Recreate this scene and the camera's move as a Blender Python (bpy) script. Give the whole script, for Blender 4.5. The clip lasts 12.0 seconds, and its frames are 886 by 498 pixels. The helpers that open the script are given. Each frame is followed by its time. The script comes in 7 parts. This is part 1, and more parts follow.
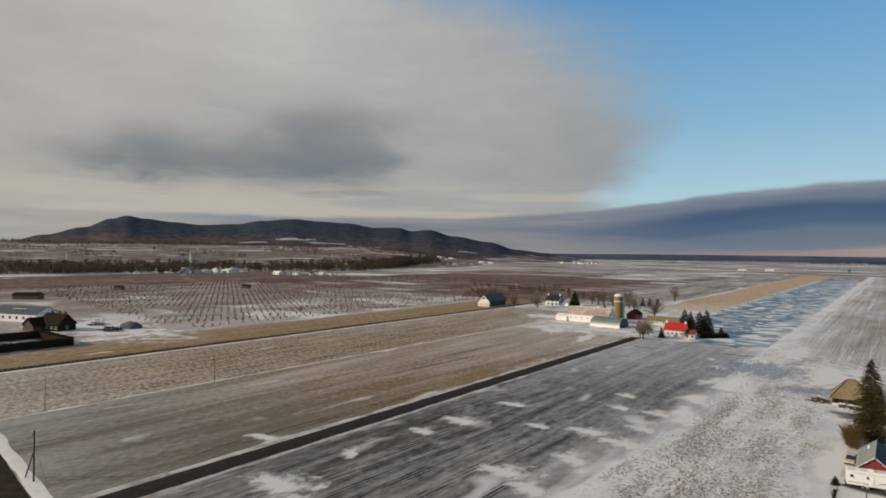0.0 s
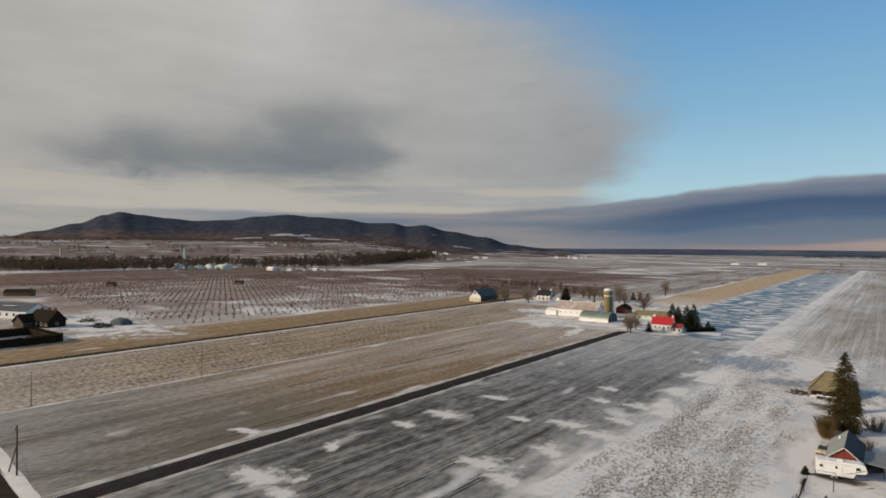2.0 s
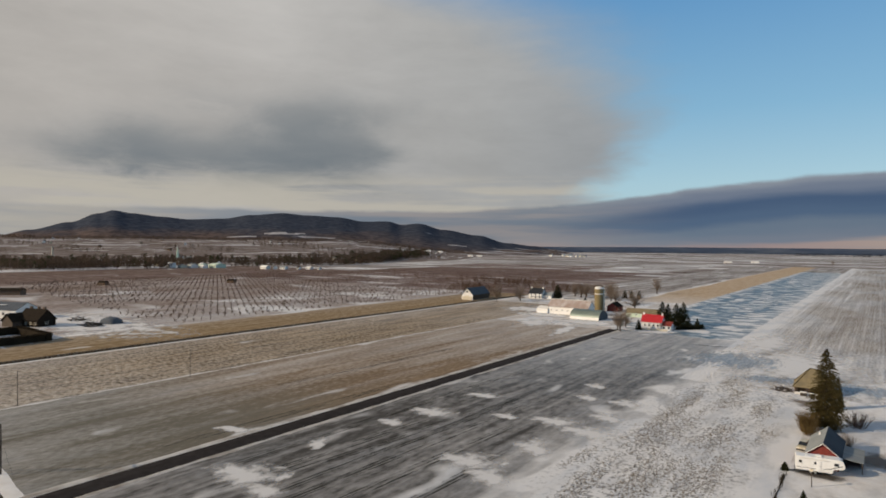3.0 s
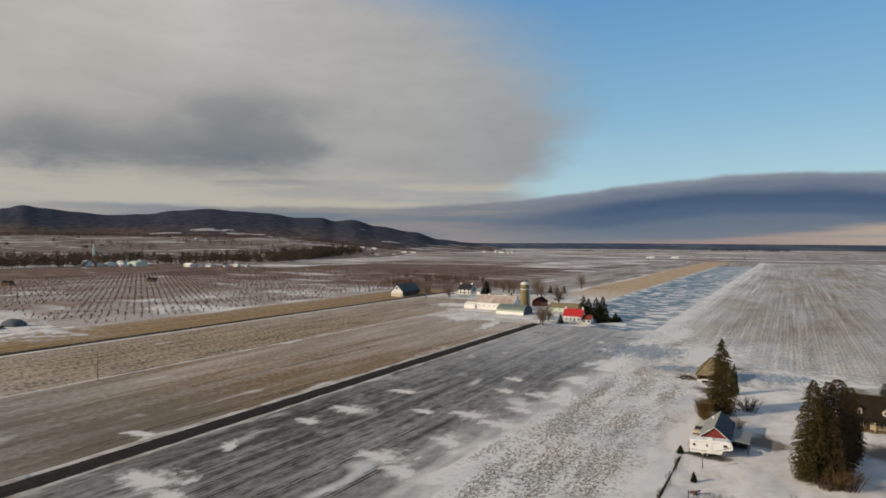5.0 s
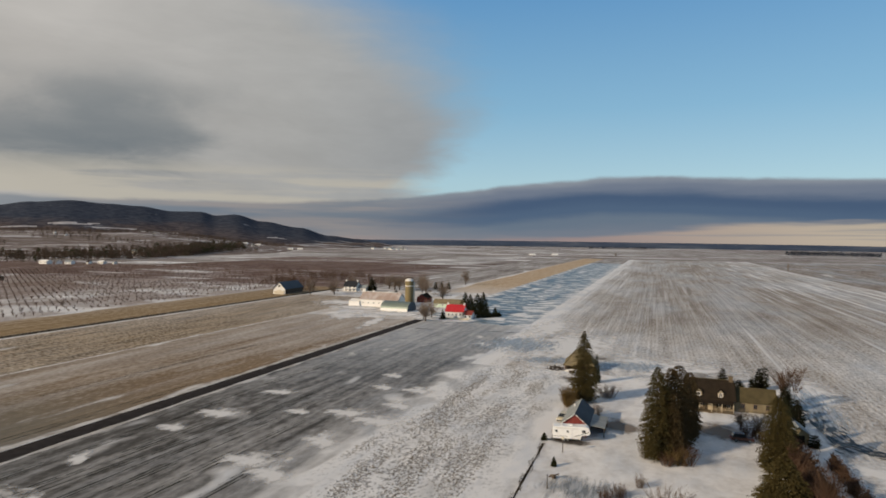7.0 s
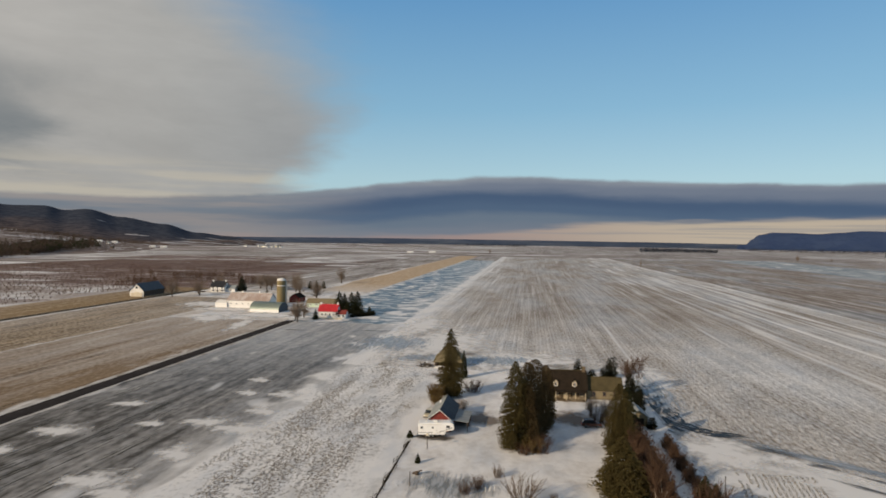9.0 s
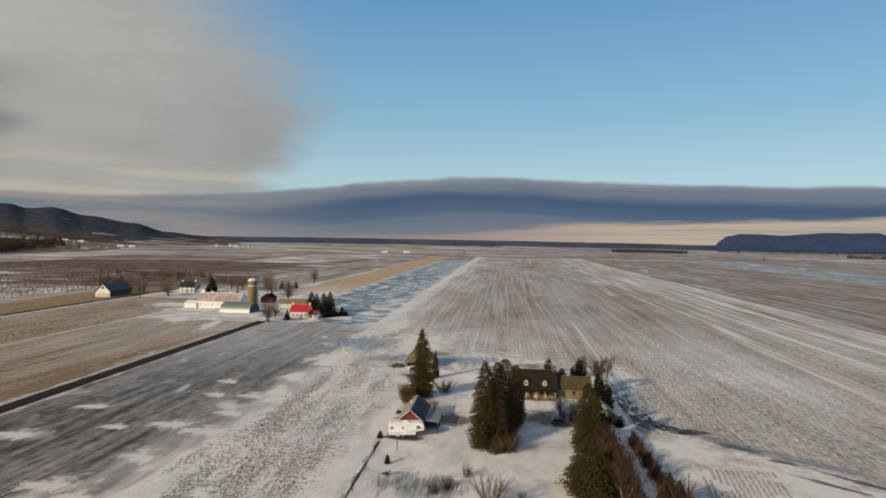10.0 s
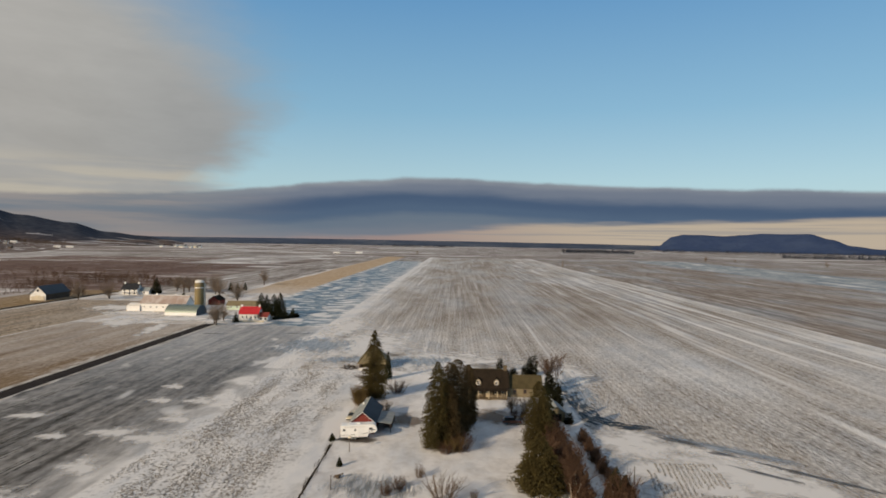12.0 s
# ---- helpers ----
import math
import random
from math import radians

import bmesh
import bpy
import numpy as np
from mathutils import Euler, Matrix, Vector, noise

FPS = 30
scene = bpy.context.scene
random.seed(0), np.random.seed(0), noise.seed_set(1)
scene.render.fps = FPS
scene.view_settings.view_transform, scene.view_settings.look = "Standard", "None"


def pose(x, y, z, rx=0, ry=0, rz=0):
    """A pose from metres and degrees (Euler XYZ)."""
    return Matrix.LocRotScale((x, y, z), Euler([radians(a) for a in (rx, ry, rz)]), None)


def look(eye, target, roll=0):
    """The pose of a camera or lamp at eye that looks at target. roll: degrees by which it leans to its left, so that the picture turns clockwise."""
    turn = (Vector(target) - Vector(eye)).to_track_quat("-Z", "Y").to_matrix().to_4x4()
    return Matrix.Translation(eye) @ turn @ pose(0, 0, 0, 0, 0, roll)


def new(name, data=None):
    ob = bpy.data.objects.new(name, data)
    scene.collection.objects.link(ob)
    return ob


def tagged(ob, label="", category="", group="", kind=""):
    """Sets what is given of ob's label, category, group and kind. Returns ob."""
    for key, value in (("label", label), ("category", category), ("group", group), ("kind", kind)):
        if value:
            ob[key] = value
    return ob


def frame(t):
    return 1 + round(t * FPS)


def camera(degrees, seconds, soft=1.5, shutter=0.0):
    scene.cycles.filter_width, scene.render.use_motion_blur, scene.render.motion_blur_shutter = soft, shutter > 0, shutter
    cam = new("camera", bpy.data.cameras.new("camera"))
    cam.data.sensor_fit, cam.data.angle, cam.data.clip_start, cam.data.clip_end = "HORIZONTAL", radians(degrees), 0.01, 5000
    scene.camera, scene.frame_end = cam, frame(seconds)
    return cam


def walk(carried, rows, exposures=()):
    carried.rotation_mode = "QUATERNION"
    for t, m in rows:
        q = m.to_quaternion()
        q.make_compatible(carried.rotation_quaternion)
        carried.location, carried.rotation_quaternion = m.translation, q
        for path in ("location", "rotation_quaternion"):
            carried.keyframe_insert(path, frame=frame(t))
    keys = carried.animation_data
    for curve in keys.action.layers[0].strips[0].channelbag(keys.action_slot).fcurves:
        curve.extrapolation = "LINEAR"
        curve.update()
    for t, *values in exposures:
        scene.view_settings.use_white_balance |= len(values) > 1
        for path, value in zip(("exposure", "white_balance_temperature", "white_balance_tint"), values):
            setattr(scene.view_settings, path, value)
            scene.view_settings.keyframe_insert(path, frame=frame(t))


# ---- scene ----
cam = camera(72.9, 12.0, soft=1.75)
PATH = [
    (0, (0.367, 2.640, 42.222), (0.026, 4.610, 42.230), 0.64),
    (0.5, (1.213, 2.294, 42.244), (0.875, 4.265, 42.249), 0.53),
    (1, (2.052, 2.018, 42.278), (1.718, 3.990, 42.278), 0.53),
    (1.5, (2.973, 1.788, 42.319), (2.642, 3.760, 42.316), 0.44),
    (2, (3.991, 1.617, 42.356), (3.664, 3.590, 42.348), 0.45),
    (2.5, (5.108, 1.451, 42.369), (4.784, 3.424, 42.358), 0.44),
    (4.5, (9.532, 0.829, 42.643), (9.359, 2.821, 42.622), 0.29),
    (5, (10.564, 0.641, 42.665), (10.469, 2.639, 42.641), 0.30),
    (5.5, (11.512, 0.499, 42.692), (11.496, 2.499, 42.665), 0.40),
    (6, (12.351, 0.357, 42.721), (12.424, 2.356, 42.693), 0.52),
    (6.5, (13.154, 0.201, 42.775), (13.328, 2.193, 42.745), 0.66),
    (7, (13.821, -0.036, 42.854), (14.091, 1.945, 42.822), 0.68),
    (9, (16.441, -1.187, 43.629), (17.101, 0.701, 43.593), 0.77),
    (9.5, (16.883, -1.447, 43.659), (17.587, 0.425, 43.624), 0.96),
    (10, (17.165, -1.689, 43.668), (17.904, 0.169, 43.634), 0.96),
    (10.5, (17.290, -1.888, 43.681), (18.072, -0.047, 43.648), 1.03),
    (11, (17.295, -2.007, 43.715), (18.128, -0.189, 43.681), 0.95),
    (11.5, (17.219, -2.037, 43.761), (18.087, -0.235, 43.730), 0.97),
    (12, (17.144, -2.043, 43.800), (18.026, -0.248, 43.770), 0.98),
]
# the long fields run along y
ALONG = pose(0, 0, 0, 0, 0, 27.4)
walk(cam, [(t, ALONG @ look(eye, target, roll)) for t, eye, target, roll in PATH], [(0, 0.0, 6340, 9), (6, 0.0, 6420, 8.5), (9, 0.01, 6520, 8.5), (12, 0.01, 6640, 8.5)])

# ---------------------------------------------------------------- light
SUN_HEAD, SUN_UP = 222.0, 21.0          # compass from +y, clockwise; degrees above the horizon


def node(nt, kind, *links, **values):
    """A node with its inputs in order: sockets are linked, numbers are set."""
    n = nt.nodes.new(kind)
    for k, v in values.items():
        setattr_plain(n, k, v)
    for i, v in enumerate(links):
        if v is None:
            continue
        if isinstance(v, bpy.types.NodeSocket):
            nt.links.new(v, n.inputs[i])
        else:
            n.inputs[i].default_value = v
    return n


def setattr_plain(n, k, v):
    if k == "operation":
        n.operation = v
    elif k == "blend_type":
        n.blend_type = v
    elif k == "data_type":
        n.data_type = v
    elif k == "clamp":
        n.use_clamp = v


def maths(nt, op, a, b=None, c=None, clamp=False):
    return node(nt, "ShaderNodeMath", a, b, c, operation=op, clamp=clamp).outputs[0]


def ramp(nt, fac, stops, smooth=False):
    n = nt.nodes.new("ShaderNodeValToRGB")
    nt.links.new(fac, n.inputs[0])
    els = n.color_ramp.elements
    n.color_ramp.interpolation = "EASE" if smooth else "LINEAR"
    while len(els) < len(stops):
        els.new(0.5)
    for e, (p, c) in zip(els, stops):
        e.position = p
        e.color = (c, c, c, 1) if isinstance(c, (int, float)) else (*c, 1)
    return n.outputs[0]


def mix(nt, fac, a, b, kind="MIX"):
    n = nt.nodes.new("ShaderNodeMix")
    n.data_type, n.blend_type = "RGBA", kind
    for sock, v in ((n.inputs[0], fac), (n.inputs[6], a), (n.inputs[7], b)):
        if isinstance(v, bpy.types.NodeSocket):
            nt.links.new(v, sock)
        elif isinstance(v, (int, float)):
            sock.default_value = v
        else:
            sock.default_value = (*v, 1)
    return n.outputs[2]


def noise_tex(nt, vec, scale, detail=3.0, rough=0.55, warp=0.0):
    n = nt.nodes.new("ShaderNodeTexNoise")
    nt.links.new(vec, n.inputs["Vector"])
    n.inputs["Scale"].default_value, n.inputs["Detail"].default_value = scale, detail
    n.inputs["Roughness"].default_value, n.inputs["Distortion"].default_value = rough, warp
    return n.outputs["Fac"]


def stretched(nt, vec, sx, sy, sz, turn=0.0, shift=0.0):
    n = nt.nodes.new("ShaderNodeMapping")
    nt.links.new(vec, n.inputs[0])
    n.inputs["Scale"].default_value = (sx, sy, sz)
    n.inputs["Rotation"].default_value = (0, 0, radians(turn))
    n.inputs["Location"].default_value = (shift, shift * 0.7, 0)
    return n.outputs[0]


def step_soft(nt, v, lo, hi):
    n = nt.nodes.new("ShaderNodeMapRange")
    n.interpolation_type = "SMOOTHSTEP"
    for i, x in enumerate((v, lo, hi)):
        if isinstance(x, bpy.types.NodeSocket):
            nt.links.new(x, n.inputs[i])
        else:
            n.inputs[i].default_value = x
    return n.outputs[0]


def make_world():
    w = bpy.data.worlds.new("winter_sky")
    scene.world = w
    w.use_nodes = True
    nt = w.node_tree
    nt.nodes.clear()
    out, bg = nt.nodes.new("ShaderNodeOutputWorld"), nt.nodes.new("ShaderNodeBackground")
    sky = nt.nodes.new("ShaderNodeTexSky")
    sky.sky_type, sky.sun_disc = "NISHITA", False
    sky.sun_elevation, sky.sun_rotation = radians(SUN_UP), radians(SUN_HEAD)
    sky.air_density, sky.dust_density, sky.ozone_density = 1.0, 0.1, 3.0
    way = nt.nodes.new("ShaderNodeTexCoord").outputs["Generated"]
    sep = node(nt, "ShaderNodeSeparateXYZ", way)
    x, y, z = sep.outputs
    deg = 180 / math.pi
    az = maths(nt, "MULTIPLY", maths(nt, "ARCTAN2", x, y), deg)
    el = maths(nt, "MULTIPLY", maths(nt, "ARCSINE", z), deg)
    flat = stretched(nt, way, 1.0, 1.0, 3.2)
    n_big = noise_tex(nt, flat, 3.0, 5, 0.6, 0.4)
    n_fine = noise_tex(nt, flat, 9.0, 5, 0.6, 0.3)
    n_str = noise_tex(nt, stretched(nt, way, 1, 1, 14), 3.0, 4, 0.55)

    # clear part: the sky texture, a touch lighter low down
    air = ramp(nt, maths(nt, "DIVIDE", el, 40.0), [(0.0, (4.6, 6.0, 6.4)), (0.14, (4.1, 6.0, 6.8)), (0.30, (2.5, 4.75, 6.5)), (0.60, (1.05, 3.0, 5.8)), (1.0, (0.8, 2.1, 4.6))])
    clear = mix(nt, 0.78, sky.outputs[0], air)

    # the great sheet of cloud and its ragged edge
    edge = ramp(nt, maths(nt, "DIVIDE", el, 30.0), [(0.0, (37 / 60)), (0.17, 37 / 60), (0.25, 40.5 / 60), (0.38, 41.5 / 60), (0.47, 40 / 60), (0.66, 34.5 / 60), (0.76, 25 / 60), (1.0, 8 / 60)])
    edge = maths(nt, "SUBTRACT", maths(nt, "MULTIPLY", edge, 60.0), 60.0)
    past = maths(nt, "SUBTRACT", edge, az)
    past = maths(nt, "ADD", past, maths(nt, "MULTIPLY", maths(nt, "SUBTRACT", n_fine, 0.5), 7.0))
    past = maths(nt, "ADD", past, maths(nt, "MULTIPLY", maths(nt, "SUBTRACT", n_big, 0.5), 4.0))
    soft = maths(nt, "ADD", 3.2, maths(nt, "MULTIPLY", maths(nt, "MAXIMUM", maths(nt, "SUBTRACT", el, 9.0), 0.0), 0.75))
    sheet = step_soft(nt, past, maths(nt, "MULTIPLY", soft, -1.0), soft)
    ends = step_soft(nt, az, -150.0, -110.0)
    sheet = maths(nt, "MULTIPLY", sheet, ends)
    tone = ramp(nt, maths(nt, "DIVIDE", maths(nt, "ADD", az, 75.0), 60.0),
                [(0.0, (4.4, 4.08, 3.75)), (0.35, (4.45, 4.22, 3.98)), (0.7, (3.75, 3.7, 3.6)), (1.0, (3.0, 3.2, 3.4))])
    body = maths(nt, "ADD", 0.70, maths(nt, "ADD", maths(nt, "MULTIPLY", n_big, 0.38), maths(nt, "MULTIPLY", n_fine, 0.18)))
    body = maths(nt, "ADD", body, maths(nt, "MULTIPLY", step_soft(nt, el, 8.0, 24.0), 0.14))
    cloud = mix(nt, 1.0, tone, mix(nt, 1.0, (1, 1, 1), body, "MULTIPLY"), "MULTIPLY")
    # grey belly of the sheet: soft masses that run together, with a blunt eastern end
    n_warp = noise_tex(nt, stretched(nt, way, 1.0, 1.0, 2.0, 0.0, 3.0), 6.0, 5, 0.6, 0.3)
    n_torn = noise_tex(nt, stretched(nt, way, 1.0, 1.0, 3.5, 0.0, 8.0), 11.0, 6, 0.62, 0.5)
    az_w = maths(nt, "ADD", az, maths(nt, "MULTIPLY", maths(nt, "SUBTRACT", n_warp, 0.5), 11.0))
    el_w = maths(nt, "ADD", el, maths(nt, "MULTIPLY", maths(nt, "SUBTRACT", n_torn, 0.5), 3.2))
    mass = 0.0
    for a, e, wa, we, much in ((-58.5, 7.5, 11.0, 2.4, 0.72), (-47.0, 7.9, 6.0, 2.8, 0.85), (-46.5, 12.2, 6.0, 2.2, 0.75), (-58.0, 12.8, 3.2, 0.9, 0.3), (-64.0, 9.6, 4.5, 1.7, 0.5), (-51.5, 10.6, 5.0, 2.0, 0.55), (-68.0, 7.4, 6.0, 1.8, 0.45), (-57.0, 6.9, 13.0, 2.6, 0.45), (-43.0, 9.0, 3.0, 1.3, 0.4)):
        u = maths(nt, "DIVIDE", maths(nt, "SUBTRACT", az_w, a), wa)
        v = maths(nt, "DIVIDE", maths(nt, "SUBTRACT", el_w, e), we)
        d = maths(nt, "ADD", maths(nt, "MULTIPLY", u, u), maths(nt, "MULTIPLY", v, v))
        mass = maths(nt, "ADD", mass, maths(nt, "MULTIPLY", maths(nt, "EXPONENT", maths(nt, "MULTIPLY", d, -1.0)), much))
    dark = step_soft(nt, maths(nt, "ADD", mass, maths(nt, "MULTIPLY", maths(nt, "SUBTRACT", n_torn, 0.5), 0.7)), -0.1, 1.75)
    cloud = mix(nt, dark, cloud, (1.75, 1.96, 2.12))
    low = maths(nt, "MULTIPLY", step_soft(nt, el, 7.5, 4.5), step_soft(nt, n_str, 0.38, 0.58))
    cloud = mix(nt, maths(nt, "MULTIPLY", low, 0.8), cloud, (4.9, 4.5, 3.8))
    view = mix(nt, sheet, clear, cloud)

    # the long shelf of cloud over the plain, with the bright gap under it
    top = ramp(nt, maths(nt, "DIVIDE", maths(nt, "ADD", az, 80.0), 160.0),
               [(0.0, 0.30), (0.29, 0.335), (0.36, 0.40), (0.41, 0.512), (0.47, 0.595), (0.51, 0.59), (0.56, 0.545), (0.72, 0.44), (1.0, 0.40)])
    top = maths(nt, "MULTIPLY", top, 10.0)
    top = maths(nt, "ADD", top, maths(nt, "MULTIPLY", maths(nt, "SUBTRACT", n_fine, 0.5), 0.7))
    below = maths(nt, "SUBTRACT", top, el)
    shelf = step_soft(nt, below, -0.12, 0.3)
    depth = maths(nt, "DIVIDE", below, 5.0)
    depth = maths(nt, "ADD", depth, maths(nt, "MULTIPLY", maths(nt, "SUBTRACT", n_str, 0.5), 0.22))
    shade = ramp(nt, depth, [(0.0, (2.5, 2.75, 3.15)), (0.18, (1.6, 1.9, 2.5)), (0.4, (0.65, 1.05, 1.8)), (0.6, (0.8, 1.25, 2.0)), (0.8, (1.35, 1.75, 2.3)), (1.0, (1.7, 1.95, 2.4))], True)
    west = step_soft(nt, az, -12.0, -30.0)
    shade = mix(nt, maths(nt, "MULTIPLY", west, 0.8), shade, mix(nt, step_soft(nt, n_str, 0.4, 0.64), (1.75, 2.05, 2.4), (3.1, 2.8, 2.65)))
    view = mix(nt, maths(nt, "MULTIPLY", shelf, step_soft(nt, az, -90.0, -40.0)), view, shade)
    gap_top = ramp(nt, maths(nt, "DIVIDE", maths(nt, "ADD", az, 40.0), 80.0), [(0.0, 0.0), (0.3, 0.0), (0.4, 0.10), (0.52, 0.30), (0.66, 0.47), (0.8, 0.53), (1.0, 0.56)])
    gap_top = maths(nt, "MULTIPLY", gap_top, 4.0)
    gap = step_soft(nt, maths(nt, "ADD", maths(nt, "SUBTRACT", gap_top, el), maths(nt, "MULTIPLY", maths(nt, "SUBTRACT", n_str, 0.5), 1.7)), -0.2, 0.35)
    peach = mix(nt, step_soft(nt, az, -10.0, 18.0), (3.3, 2.45, 2.3), (5.2, 4.3, 3.3))
    veil = noise_tex(nt, stretched(nt, way, 1, 1, 60), 2.5, 4, 0.55)
    peach = mix(nt, maths(nt, "MULTIPLY", step_soft(nt, veil, 0.48, 0.62), 0.55), peach, (2.7, 2.65, 2.7))
    view = mix(nt, maths(nt, "MULTIPLY", gap, 0.9), view, peach)
    # unseen grey cloud added overhead to tone down the blue sky light
    over = maths(nt, "MULTIPLY", step_soft(nt, el, 28.0, 48.0), step_soft(nt, n_big, 0.1, 0.45))
    view = mix(nt, maths(nt, "MULTIPLY", over, 0.92), view, (2.35, 2.4, 2.5))
    nt.links.new(view, bg.inputs[0])
    bg.inputs[1].default_value = 0.1
    nt.links.new(bg.outputs[0], out.inputs[0])


make_world()
sun = new("sun", bpy.data.lights.new("sun", "SUN"))
sun.data.energy, sun.data.angle, sun.data.color = 3.95, radians(0.6), (1.0, 0.80, 0.58)
sun_way = Vector((math.sin(radians(SUN_HEAD)) * math.cos(radians(SUN_UP)), math.cos(radians(SUN_HEAD)) * math.cos(radians(SUN_UP)), math.sin(radians(SUN_UP))))
sun.rotation_euler = sun_way.to_track_quat("Z", "Y").to_euler()


# ---------------------------------------------------------------- materials
def material(name, colour, rough=0.8, metal=0.0, vary=0.25, scale=1.5, fine=12.0, bump=0.15, tint=None, stretch=(1, 1, 1), spec=0.3):
    """A plain surface with variation at two scales, a second tint in patches and fine relief."""
    m = bpy.data.materials.new(name)
    m.use_nodes = True
    nt = m.node_tree
    bsdf = nt.nodes["Principled BSDF"]
    co = stretched(nt, nt.nodes.new("ShaderNodeTexCoord").outputs["Object"], *stretch)
    a, b = noise_tex(nt, co, scale, 4), noise_tex(nt, co, fine, 3)
    second = tint or tuple(c * 0.55 for c in colour)
    base = mix(nt, step_soft(nt, a, 0.35, 0.75), colour, second)
    v = maths(nt, "ADD", 1 - vary / 2, maths(nt, "MULTIPLY", b, vary))
    rnd = node(nt, "ShaderNodeObjectInfo").outputs["Random"]
    v = maths(nt, "MULTIPLY", v, maths(nt, "ADD", 0.92, maths(nt, "MULTIPLY", rnd, 0.16)))
    base = mix(nt, 1.0, base, mix(nt, 1.0, (1, 1, 1), v, "MULTIPLY"), "MULTIPLY")
    nt.links.new(base, bsdf.inputs["Base Color"])
    bsdf.inputs["Roughness"].default_value, bsdf.inputs["Metallic"].default_value = rough, metal
    bsdf.inputs["Specular IOR Level"].default_value = spec
    if bump:
        bp = nt.nodes.new("ShaderNodeBump")
        bp.inputs["Strength"].default_value, bp.inputs["Distance"].default_value = bump, 0.05
        nt.links.new(b, bp.inputs["Height"])
        nt.links.new(bp.outputs[0], bsdf.inputs["Normal"])
    return m


def foliage(name, dark, light):
    """Needles or twigs: every clump takes its own shade."""
    m = bpy.data.materials.new(name)
    m.use_nodes = True
    nt = m.node_tree
    bsdf = nt.nodes["Principled BSDF"]
    r = node(nt, "ShaderNodeNewGeometry").outputs["Random Per Island"]
    a = noise_tex(nt, nt.nodes.new("ShaderNodeTexCoord").outputs["Object"], 0.5, 3)
    f = maths(nt, "ADD", maths(nt, "MULTIPLY", r, 0.4), maths(nt, "MULTIPLY", a, 0.6))
    nt.links.new(mix(nt, f, dark, light), bsdf.inputs["Base Color"])
    bsdf.inputs["Roughness"].default_value = 0.85
    bsdf.inputs["Specular IOR Level"].default_value = 0.1
    through_light, both = nt.nodes.new("ShaderNodeBsdfTranslucent"), nt.nodes.new("ShaderNodeMixShader")
    nt.links.new(mix(nt, f, dark, light), through_light.inputs[0])
    both.inputs[0].default_value = 0.45
    nt.links.new(bsdf.outputs[0], both.inputs[1])
    nt.links.new(through_light.outputs[0], both.inputs[2])
    nt.links.new(both.outputs[0], nt.nodes["Material Output"].inputs[0])
    return m


SNOW = (0.76, 0.74, 0.715)


